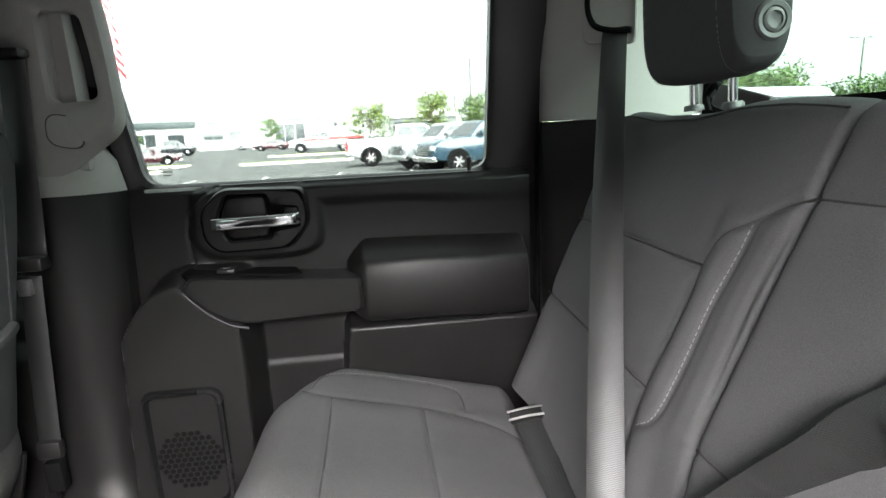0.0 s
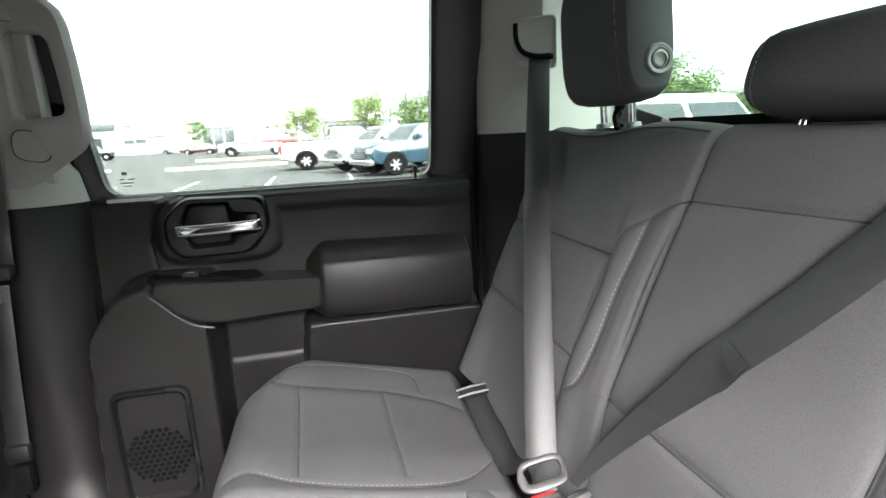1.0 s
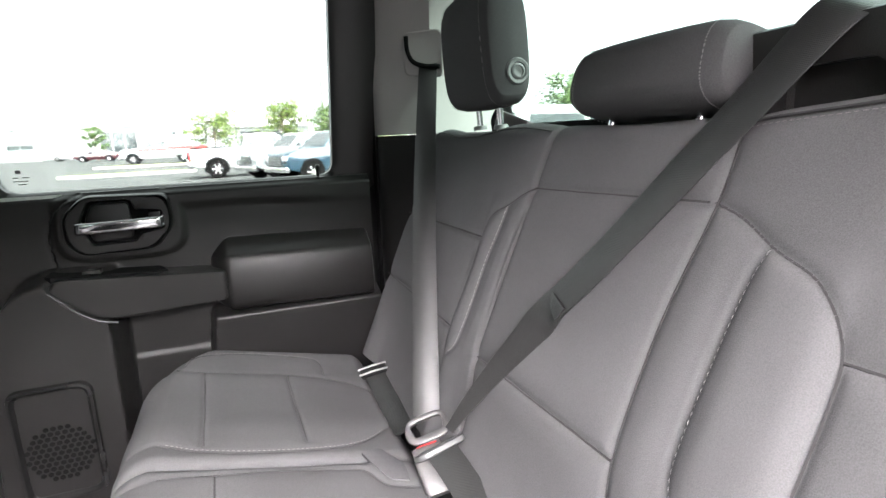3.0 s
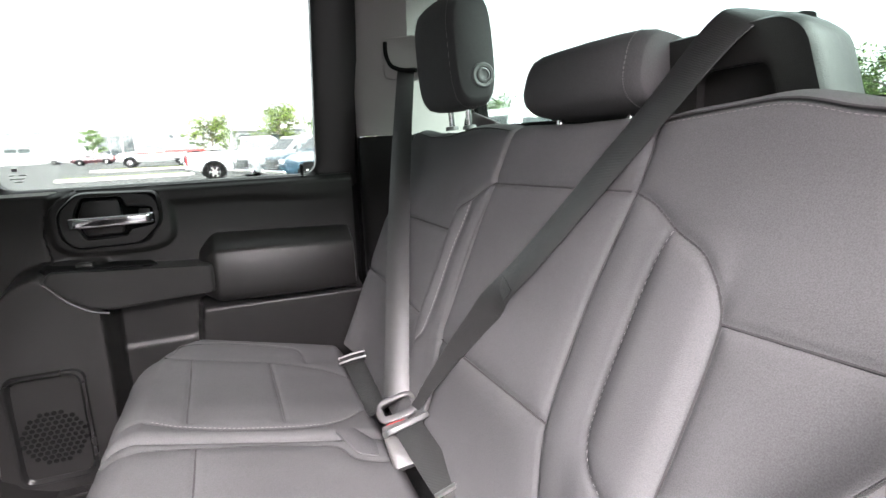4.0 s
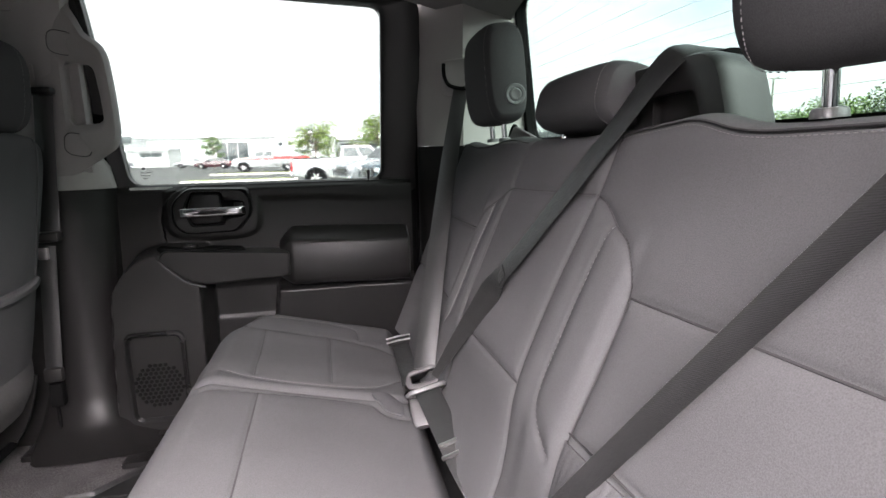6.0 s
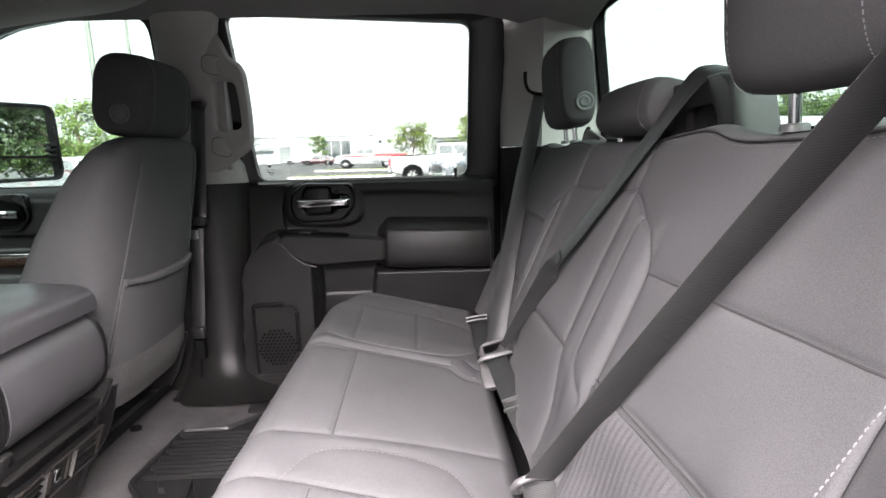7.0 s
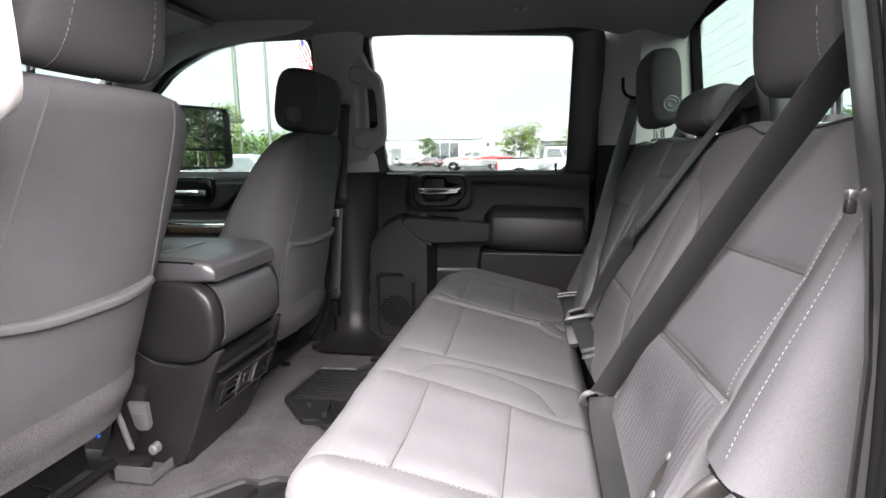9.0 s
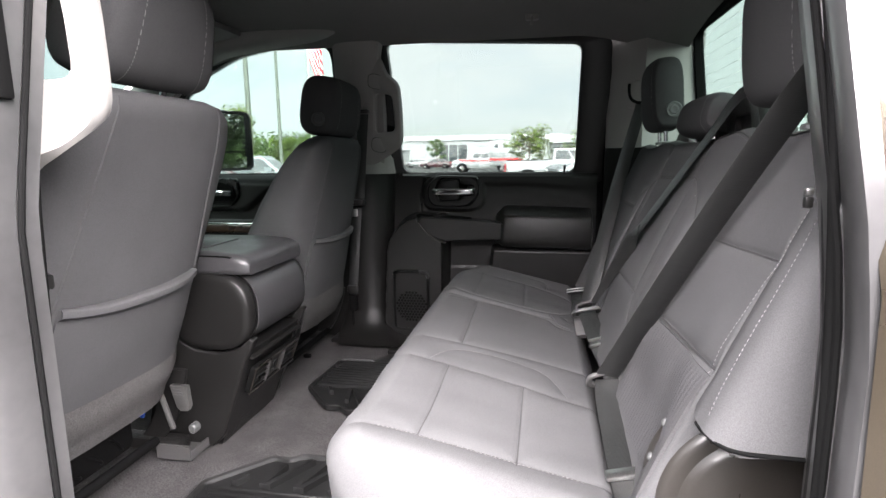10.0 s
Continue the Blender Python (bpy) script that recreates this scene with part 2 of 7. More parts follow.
def plate(outline, d0, d1, r=0.0):
    """A solid with the outline (list of 3D points) extruded from offset d0 to d1 (vectors), its front edge rounded by r inwards."""
    P = [Vector(p) for p in outline]
    d0, d1 = Vector(d0), Vector(d1)
    mid = sum(P, Vector()) / len(P)
    rings = [[p + d0 for p in P]]
    if r:
        ax = (d1 - d0).normalized()
        rings.append([p + d1 - ax * r for p in P])
        for a in (0.5, 1.0):
            k = r * (1 - math.cos(a * math.pi / 2))
            rings.append([p + (mid - p).normalized() * k + d1 - ax * r * (1 - math.sin(a * math.pi / 2)) for p in P])
    else:
        rings.append([p + d1 for p in P])
    return loft(rings)


def rounded(poly, r, k=5):
    """A flat outline (2D) with its corners rounded by r."""
    out, n = [], len(poly)
    for i in range(n):
        a, b, c = Vector(poly[i - 1]), Vector(poly[i]), Vector(poly[(i + 1) % n])
        u, w = a - b, c - b
        q = min(r, 0.45 * u.length, 0.45 * w.length)
        p0, p2 = b + u.normalized() * q, b + w.normalized() * q
        out += [p0 * (1 - t) ** 2 + b * 2 * t * (1 - t) + p2 * t * t for t in [j / k for j in range(k + 1)]]
    return out


def star(poly, ctr, n):
    """A flat outline taken at n even angles round ctr."""
    out = []
    for k in range(n):
        a = 2 * math.pi * k / n
        d, best = Vector((math.cos(a), math.sin(a))), 0.0
        for (x0, z0), (x1, z1) in zip(poly, list(poly[1:]) + list(poly[:1])):
            ex, ez = x1 - x0, z1 - z0
            det = d.x * -ez + d.y * ex
            if abs(det) > 1e-9:
                rx, rz = x0 - ctr[0], z0 - ctr[1]
                r, q = (rx * -ez + rz * ex) / det, (d.x * rz - d.y * rx) / det
                if r > 0 and -1e-6 <= q <= 1 + 1e-6:
                    best = max(best, r)
        out.append(Vector(ctr) + d * best)
    return out


def step(a, b, x):
    """0 below a, 1 above b, smooth between."""
    t = np.clip((x - a) / (b - a), 0, 1)
    return t * t * (3 - 2 * t)


def far_from(line, X, Y):
    """Distance from the points (X, Y) to a 2D polyline."""
    best = np.full(np.shape(X), 9.0)
    for (x0, y0), (x1, y1) in zip(line[:-1], line[1:]):
        dx, dy = x1 - x0, y1 - y0
        t = np.clip(((X - x0) * dx + (Y - y0) * dy) / (dx * dx + dy * dy), 0, 1)
        best = np.minimum(best, np.hypot(X - x0 - t * dx, Y - y0 - t * dy))
    return best


def bent(pts, k=6):
    """A smooth 2D line."""
    return [(p.x, p.y) for p in smooth_line([(a, b, 0) for a, b in pts], k)]


def stitches(line, place, pitch=0.0085, size=0.0055, width=0.0016):
    """Short raised threads along a 2D line; place(a, b) gives the 3D point on the cloth and its normal."""
    out, left = [], 0.0
    for (x0, y0), (x1, y1) in zip(line[:-1], line[1:]):
        d = math.hypot(x1 - x0, y1 - y0)
        if d < 1e-6:
            continue
        while left < d:
            t0, t1 = left / d, (left + size) / d
            (p, n0), (q, n1) = place(x0 + (x1 - x0) * t0, y0 + (y1 - y0) * t0), place(x0 + (x1 - x0) * t1, y0 + (y1 - y0) * t1)
            s = (q - p).cross(n0).normalized() * width / 2
            up = n0 * width * 0.7
            m = (p + q) / 2 + up
            out.append(([p - s, p + s, q + s, q - s, m - s * 0.9 , m + s * 0.9], [(0, 1, 5, 4), (4, 5, 2, 3), (0, 4, 3), (1, 2, 5)]))
            left += pitch
        left -= d
    return join(*out)

# ---- cab: floor, headliner, rear wall ----
GROUND = -0.78
gx, gy = np.meshgrid(np.linspace(-1.75, 0.62, 90), np.linspace(-0.80, 0.80, 70), indexing="ij")
lump = np.array([[noise.noise((x * 5, y * 5, 3.0)) for x, y in zip(r, q)] for r, q in zip(gx, gy)])
gz = 0.006 * lump + 0.03 * step(-0.95, -1.15, gx) - 0.006
tagged(mk("floor", sheet(np.stack([gx, gy, gz], -1), np.stack([gx, gy, gz * 0 - 0.06], -1)), CARPET), "worn grey moulded carpet of the cab floor", "floor", kind="structure")

gx, gy = np.meshgrid(np.linspace(-1.50, 0.60, 60), np.linspace(-0.775, 0.775, 60), indexing="ij")
gz = 1.285 - 0.075 * (np.abs(gy) / 0.775) ** 3.5 - 0.075 * step(0.2, 0.62, gx) - 0.10 * step(-1.0, -1.55, gx)
tagged(mk("ceiling", sheet(np.stack([gx, gy, gz], -1), np.stack([gx, gy, gz + 0.02], -1)), LINER), "soft grey cloth headliner of the cab", "ceiling", kind="structure")
gz2 = gz + 0.05
tagged(mk("cab_roof", sheet(np.stack([gx * 1.03, gy * 1.03, gz + 0.03], -1), np.stack([gx * 1.03, gy * 1.03, gz2], -1)), PAINT), "bronze painted steel roof of the pickup cab", "roof", kind="structure")


def rear_wall():
    w = thing("wall_rear", "rear wall of the cab with a tinted heated window", "wall", (0.66, 0, 0), kind="structure")
    w.location = (0, 0, 0)
    mk("lower_wall", rbox((0.655, -0.80, -0.06), (0.71, 0.80, 0.80), 0.01), BLACK, w)
    lean = lambda y, z, d=0.0: Vector((0.665 - (z - 0.80) * 0.14 + d, y, z))
    inner = rounded([(-0.76, 0.815), (0.76, 0.815), (0.73, 1.195), (-0.73, 1.195)], 0.04)
    outer = rounded([(-0.80, 0.79), (0.80, 0.79), (0.78, 1.26), (-0.78, 1.26)], 0.04)
    f = loft([[lean(a, b, 0.0) for a, b in inner], [lean(a, b, -0.006) for a, b in outer], [lean(a, b, 0.03) for a, b in outer], [lean(a, b, 0.03) for a, b in inner], [lean(a, b, 0.0) for a, b in inner]], caps=False)
    mk("window_frame", f, BLACK_DEEP, w)
    mk("pane", plate([lean(a * 1.01, 1.005 + (b - 1.005) * 1.03) for a, b in inner], (0.014, 0, 0), (0.018, 0, 0)), GLASS_TINT, w, "green-tinted heated rear glass")
    for k in range(11):
        z = 0.85 + k * 0.031
        mk("heating_wire", tube([lean(-0.66, z, 0.012), lean(0.66, z, 0.012)], 0.00025, 4), WIRE, w)
    return w


WIRE = surface("brown_heating_wire", (0.25, 0.21, 0.17), 0.5, grain=100, bump=0)
rear_wall()


# ---- cab sides: pillars, seals, sills ----
def zrings(rows):
    return loft([[(x, y, z) for x, y in poly] for z, poly in rows])


def b_pillar(s):
    p = thing("pillar_trim", "grey upper and black lower pillar cover beside the front seat", "pillar trim", (-0.62, 0.8 * s, 0.0), "cab pillar covers")
    p.location = (0, 0, 0)
    up = []
    for z, xr in ((1.235, -0.53), (1.17, -0.545), (1.10, -0.552), (1.06, -0.562), (0.85, -0.565), (0.80, -0.545), (0.765, -0.522), (0.706, -0.513)):
        yo = 0.775 + 0.02 * float(step(1.0, 0.7, z)) - 0.02 * float(step(1.1, 1.25, z))
        c = float(step(0.86, 0.79, z))
        up.append((z, [(-0.745, yo + 0.06), (-0.742, yo + 0.008), (-0.72, yo - 0.012), (-0.66, yo - 0.022), (xr - 0.03 - 0.045 * c, yo - 0.022), (xr - 0.008 - 0.037 * c, yo - 0.012), (xr - 0.02 * c, yo + 0.012 - 0.004 * c), (xr, yo + 0.03), (xr, yo + 0.06)]))
    mk("upper_cover", sided(zrings(up[::-1]), s), GREY_TRIM, p, "warm grey grained plastic upper cover")
    lo = []
    for z, xr, yi, xf in ((0.7055, -0.516, 0.786, -0.70), (0.60, -0.522, 0.783, -0.70), (0.34, -0.534, 0.775, -0.71), (0.15, -0.54, 0.758, -0.72), (0.08, -0.532, 0.740, -0.735), (0.045, -0.505, 0.705, -0.74), (0.026, -0.46, 0.668, -0.735), (0.014, -0.42, 0.640, -0.73)):
        k = float(step(0.10, 0.34, z))
        lo.append((z, [(xf, 0.86), (xf, yi + 0.01), (xf + 0.02, yi - 0.008), (-0.63, yi - 0.012), (-0.585, yi - 0.012 + 0.02 * k), (xr - 0.028, yi + 0.004 + 0.032 * k), (xr - 0.006, yi + 0.03 + 0.022 * k), (xr, 0.86)]))
    mk("lower_cover", sided(zrings(lo[::-1]), s), BLACK_MATT, p, "black grained plastic lower cover")
    ctr = Vector((-0.527, 0.945))
    out = bent([(-0.63, 1.15), (-0.58, 1.19), (-0.542, 1.16), (-0.514, 1.102), (-0.470, 1.062), (-0.459, 1.0), (-0.454, 0.885), (-0.460, 0.822), (-0.500, 0.790), (-0.542, 0.765), (-0.58, 0.745), (-0.64, 0.76), (-0.64, 0.945), (-0.63, 1.15)], 6)
    slot = [(a.x, a.y) for a in rounded([(-0.572, 0.870), (-0.483, 0.875), (-0.486, 0.945), (-0.494, 1.016), (-0.570, 1.028)], 0.018, 5)]
    O, S = star(out, ctr, 72), star(slot, ctr, 72)
    swell = lambda x, z: -0.021 * float(step(-0.60, -0.49, x)) * float(step(0.755, 0.84, z)) * float(step(1.15, 1.05, z))
    def lay(f, y, w=1.0):
        q = [a + (b - a) * f for a, b in zip(O, S)]
        return [(v.x, y + w * swell(v.x, v.y), v.y) for v in q]
    rear = lambda v: 0.773 + 0.045 * float(step(-0.50, -0.57, v[0]))
    back = lambda f: [(v[0], rear(v), v[2]) for v in lay(f, 0.0)]
    bar = loft([back(0.06), lay(0.0, 0.772, 0.6), lay(0.06, 0.770), lay(0.16, 0.7595), lay(0.34, 0.7565), lay(0.75, 0.7565), lay(0.92, 0.760), lay(1.0, 0.768), back(0.98), back(0.06)], caps=False)
    mk("grab_handle", sided((bar[0], [tuple(reversed(q)) for q in bar[1]]), s), GREY_TRIM, p, "warm grey moulded grab handle")
    for x, z in ((-0.560, 1.070), (-0.552, 0.822)):
        y = 0.7555 + swell(x, z)
        ring = lambda k: sring((x, y, z), (1, 0, -0.2), (0.1, 0, 1), 0.030 * k, 0.027 * k, 28, 3.0)
        mk("cover_gap", sided(plate(ring(1.07), (0, 0.01, 0), (0, -0.0006, 0)), s), BUCKLE, p, "fine dark gap round the screw cover")
        mk("screw_cover", sided(plate(ring(1.0), (0, 0.01, 0), (0, -0.0022, 0), 0.002), s), GREY_TRIM, p)
    mk("slot_wall", sided(rbox((-0.60, 0.786, 0.75), (-0.541, 0.835, 1.06), 0.006), s), GREY_TRIM, p)
    mk("slot_backing", sided(rbox((-0.55, 0.837, 0.84), (-0.50, 0.856, 1.08), 0.004), s), BLACK_DEEP, p, "black recess behind the grab handle")
    mk("airbag_tab", sided(rbox((-0.69, 0.744, 1.14), (-0.655, 0.758, 1.175), 0.003), s), GREY_TRIM, p)
    mk("belt_height_slide", sided(rbox((-0.69, 0.748, 0.80), (-0.63, 0.757, 1.02), 0.006), s), GREY_TRIM, p)
    return p


def c_pillar(s):
    p = thing("pillar_trim", "grey upper and black lower rear corner cover", "pillar trim", (0, 0, 0), "cab pillar covers")
    plan = lambda e: [(0.340, 0.862), (0.337, 0.838), (0.342, 0.826), (0.356, 0.812), (0.455, 0.735 + e), (0.56, 0.745 + e), (0.655, 0.775 + e), (0.67, 0.862)]
    if s < 0:
        plan = lambda e: [(0.346, 0.864), (0.337, 0.858), (0.333, 0.828), (0.342, 0.808), (0.356, 0.798), (0.455, 0.735 + e), (0.56, 0.745 + e), (0.655, 0.775 + e), (0.67, 0.864)]
    off = lambda z: 0.0 if s > 0 else 0.031 - 0.10 * (max(z, 0.60) - 0.65)
    up = [(z, [(x + off(z), y) for x, y in plan(e)]) for z, e in ((0.80, 0.0), (0.95, -0.003), (1.08, -0.01), (1.16, -0.02), (1.23, -0.03))]
    mk("upper_cover", sided(zrings(up), s), GREY_TRIM, p, "warm grey grained plastic upper cover")
    lo = [(z, [(x - 0.001 + off(z), y - 0.0025) for x, y in plan(e)]) for z, e in ((0.0, 0.09), (0.30, 0.08), (0.45, 0.05), (0.60, 0.01), (0.7994, 0.0))]
    mk("lower_cover", sided(zrings(lo), s), BLACK_MATT, p, "black plastic lower cover")
    return p


def seal_line(s):
    loop = [(-0.50, 0.86, 0.0), (-0.562, 0.868, 0.05), (-0.556, 0.868, 0.35), (-0.538, 0.868, 0.70), (-0.545, 0.85, 0.9), (-0.56, 0.825, 1.10), (-0.555, 0.81, 1.20), (-0.50, 0.79, 1.248), (-0.2, 0.785, 1.252), (0.2, 0.785, 1.232), (0.29, 0.79, 1.215), (0.336, 0.81, 1.14), (0.343, 0.845, 0.95), (0.340, 0.868, 0.75), (0.337, 0.872, 0.5), (0.329, 0.872, 0.25), (0.29, 0.865, 0.03)]
    if s < 0:
        loop = [(x + 0.028, y - 0.046, z) if x < -0.45 and z < 1.0 else (x + 0.016 - 0.10 * (max(z, 0.60) - 0.65), y - 0.004, z) if x > 0.28 else (x, y, z) for x, y, z in loop]
    t = tube(smooth_line(loop, 5), 0.0075 if s > 0 else 0.005, 10)
    tagged(mk("door_seal", sided(t, s), BLACK_DEEP), "black rubber seal round the rear door opening", "door seal", "door seals", kind="structure")


for s in (1, -1):
    tagged(mk("floor_edge", sided(rbox((0.20, 0.79, -0.055), (0.66, 0.96, -0.008), 0.004), s), BLACK_DEEP), "black floor edge beside the rear bench", "floor", kind="structure")
    b_pillar(s)
    c_pillar(s)
    seal_line(s)
    sill = join(rbox((-0.78, 0.70, -0.03), (0.30, 0.90, 0.012), 0.008), rbox((-0.72, 0.72, 0.010), (0.25, 0.80, 0.020), 0.004), rbox((-0.50, 0.602, -0.03), (0.28, 0.71, 0.010), 0.006))
    tagged(mk("sill_plate", sided(sill, s), BLACK), "black plastic sill plate under the rear door", "sill plate", "sill plates")


# ---- rear door of the right-hand side ----
ARCH = tuple(zip(*bent([(-0.60, 0.38), (-0.545, 0.415), (-0.526, 0.450), (-0.499, 0.492), (-0.470, 0.522), (-0.435, 0.538), (-0.39, 0.544), (-0.20, 0.538)], 6)))
def door_lean(x, z, d=0.0):
    return Vector((x, 0.885 - (z - 0.71) * 0.19 + d, z))


def rear_door():
    d = thing("rear_door", "closed black rear door with chrome handle and clear window", "car door", (0, 0, 0))
    inner = rounded([(-0.488, 0.708), (0.226, 0.708), (0.236, 1.188), (-0.524, 1.226)], 0.035)
    outer = rounded([(-0.60, 0.66), (0.345, 0.66), (0.345, 1.215), (-0.60, 1.25)], 0.05)
    ring = [[door_lean(a, b, 0.03) for a, b in inner], [door_lean(a, b, -0.002) for a, b in inner], [door_lean(a + (c - a) * 0.12, b + (e - b) * 0.12, -0.012) for (a, b), (c, e) in zip(inner, outer)],
            [door_lean(a, b, -0.008) for a, b in outer], [door_lean(a, b, 0.05) for a, b in outer]]
    mk("window_frame", loft(ring, caps=False), BLACK_SOFT, d, "black window frame")
    mk("pane", plate([door_lean(a * 1.01 , 0.96 + (b - 0.96) * 1.02, 0.012) for a, b in inner], (0, 0, 0), (0, 0.004, 0)), GLASS, d, "clear side glass")
    mk("outer_skin", rbox((-0.62, 0.965, -0.30), (0.36, 0.985, 0.70), 0.01), PAINT, d)
    # the ledge's reflected light is painted as a pale colour
    mk("glass_ledge", rbox((-0.49, 0.868, 0.685), (0.228, 0.965, 0.7035), 0.006), LEDGE_SHEEN, d, "ledge under the glass with its reflection painted pale")
    mk("door_edge", rbox((0.300, 0.905, -0.30), (0.352, 0.94, 0.70), 0.004), BLACK_DEEP, d)
    # trim panel
    u, z = np.meshgrid(np.linspace(0, 1, 230), np.linspace(-0.06, 0.704, 190), indexing="ij")
    xl = -0.535 + (z - 0.70) * 0.095
    x = xl + u * (0.314 - xl)
    edge = np.interp(z, (0.50, 0.60, 0.64, 0.665, 0.685, 0.70), (-0.398, -0.408, -0.403, -0.388, -0.365, -0.335))
    mound = step(1.45, 0.75, ((x + 0.265) / 0.126) ** 4 + ((z - 0.632) / 0.080) ** 4)
    brow = step(0.648, 0.672, z + 0.012 * step(0.0, 0.22, x)) * (1 - 0.8 * step(0.10, 0.26, x)) * step(-0.26, -0.18, x)
    h = 0.011 + 0.009 * step(-0.004, 0.003, x - edge) + 0.010 * np.maximum(mound, 0.85 * brow)
    h -= 0.004 * np.exp(-((x - edge + 0.004) / 0.003) ** 2) * step(0.52, 0.53, z)
    h -= 0.016 * step(0.688, 0.704, z)
    block = step(-0.278, -0.306, x) * step(-0.552, -0.528, x - (z - 0.44) * 0.05) * step(0.0, 0.024, np.interp(x, ARCH[0], ARCH[1]) - z)
    lip = np.interp(x, (-0.42, -0.402, -0.365, -0.325, -0.285), (0.56, 0.508, 0.468, 0.438, 0.426))
    h = h * (1 - block) + block * (0.112 + 0.01 * step(0.5, 0.2, z) - 0.02 * step(-0.003, 0.003, z - lip) * step(-0.412, -0.405, x))
    shelf = step(-0.112, -0.088, x + (0.40 - z) * 0.12) * step(0.424, 0.388, z)
    h = np.maximum(h, shelf * 0.075)
    low = step(0.36, 0.30, z) * step(-0.31, -0.29, x)
    h = np.maximum(h, low * 0.024)
    h -= 0.05 * step(0.012, 0.0, u * 0.85) * block
    y = 0.872 - h
    mk("trim_panel", sheet(np.stack([x, y, z], -1), np.stack([x, y * 0 + 0.93, z], -1)), BLACK, d, "black moulded door trim", sharp=50)
    arm = rounded([(-0.415, 0.497), (-0.395, 0.531), (-0.057, 0.509), (-0.056, 0.441), (-0.285, 0.428), (-0.33, 0.44)], 0.012, 4)
    mk("armrest", plate([(a, 0.875, b) for a, b in arm], (0, 0, 0), (0, -0.105, 0), 0.008), BLACK_SOFT, d, "black armrest with a pull recess", smooth=False)
    lip = smooth_line([(-0.402, 0.7575, 0.508), (-0.365, 0.757, 0.468), (-0.325, 0.757, 0.438), (-0.285, 0.757, 0.426)], 6)
    mk("armrest_lip", tube(lip, 0.0035, 8), BLACK, d)
    mk("switch_plate", plate([(a, b, 0.5295 - (a + 0.39) * 0.062) for a, b in ((-0.415, 0.80), (-0.40, 0.785), (-0.20, 0.79), (-0.18, 0.81), (-0.20, 0.86), (-0.415, 0.86))], (0, 0, -0.01), (0, 0, 0.006), 0.003), BLACK_DEEP, d, "black switch plate")
    sw = mk("window_switch", rbox((-0.345, 0.795, 0.529), (-0.31, 0.825, 0.540), 0.004), BLACK_SOFT, d)
    mk("switch_mark", rbox((-0.335, 0.806, 0.5402), (-0.32, 0.808, 0.5406), 0), PAPER, sw)
    # padded elbow rest
    rings = []
    for x0, zt, zb, dep in ((-0.091, 0.535, 0.440, 0.02), (-0.089, 0.541, 0.428, 0.050), (-0.084, 0.546, 0.424, 0.060), (-0.056, 0.570, 0.411, 0.096), (-0.044, 0.575, 0.408, 0.100), (0.10, 0.572, 0.405, 0.10), (0.27, 0.566, 0.402, 0.10), (0.292, 0.564, 0.402, 0.096), (0.298, 0.556, 0.41, 0.075)):
        b = 0.875
        rings.append([(x0, b - dep * q, zb + w if w >= 0 else zt + w + 0.0005) for q, w in ((0, 0), (0.84, 0), (0.95, 0.007), (0.995, 0.022), (1.0, 0.042), (0.96, -0.072), (0.90, -0.046), (0.87, -0.038), (0.82, -0.033), (0.56, -0.018), (0.30, -0.004), (0.22, -0.0005), (0, -0.0005))])
    mk("elbow_pad", loft(rings), BLACK_SOFT, d, "padded black elbow rest", sharp=38)
    # handle
    bz = rounded([(-0.372, 0.597), (-0.372, 0.655), (-0.327, 0.697), (-0.163, 0.692), (-0.158, 0.622), (-0.198, 0.570), (-0.345, 0.568)], 0.02, 5)
    ctr = Vector((-0.265, 0.632))
    b3 = lambda k, y: [(ctr.x + (a - ctr.x) * k, y, ctr.y + (b - ctr.y) * k) for a, b in bz]
    mk("handle_bezel", loft([b3(1.035, 0.85), b3(1.03, 0.834), b3(1.012, 0.826), b3(0.995, 0.823), b3(0.975, 0.826), b3(0.955, 0.834), b3(0.94, 0.838)], caps=False), BLACK_SOFT, d, "black handle surround")
    mk("bezel_groove", loft([b3(0.985, 0.8225), b3(0.975, 0.8205), b3(0.962, 0.8225), b3(0.962, 0.84)], caps=False), BLACK_DEEP, d)
    gap = rounded([(-0.340, 0.64), (-0.320, 0.687), (-0.235, 0.686), (-0.232, 0.660), (-0.176, 0.659), (-0.173, 0.613), (-0.228, 0.609), (-0.234, 0.592), (-0.322, 0.589)], 0.010, 4)
    mid = (-0.262, 0.637)
    big, gap = star([tuple(q) for q in bz], mid, 80), star([tuple(q) for q in gap], mid, 80)
    flat = lambda f, y: [(q.x, y, q.y) for q in [g.lerp(b, f) for g, b in zip(gap, big)]]
    cup = mk("handle_cup", loft([flat(0.93, 0.838), flat(0.93, 0.830), flat(0.82, 0.8235), flat(0.5, 0.8225), flat(0.10, 0.8225), flat(0.0, 0.826), flat(0.0, 0.8405)], caps=False), BLACK, d)
    # near-black plate: shade of the gap round the flap, put in as colour
    mk("shadow_gap", plate([Vector(q) for q in flat(0.05, 0.8385)], (0, 0.004, 0), (0, 0, 0)), BLACK_DEEP, cup)
    fl = rounded([(-0.332, 0.64), (-0.315, 0.680), (-0.242, 0.680), (-0.240, 0.599), (-0.318, 0.596)], 0.012, 4)
    mk("pull_flap", plate([(a, 0.839, b) for a, b in fl], (0, 0, 0), (0, -0.014, 0), 0.004), BLACK_SOFT, cup)
    mk("pivot_block", rbox((-0.205, 0.826, 0.618), (-0.180, 0.840, 0.655), 0.004), BLACK_SOFT, cup)
    lv = smooth_line([(-0.347, 0.817, 0.630), (-0.335, 0.809, 0.630), (-0.25, 0.807, 0.631), (-0.19, 0.808, 0.632), (-0.174, 0.820, 0.632)], 5)
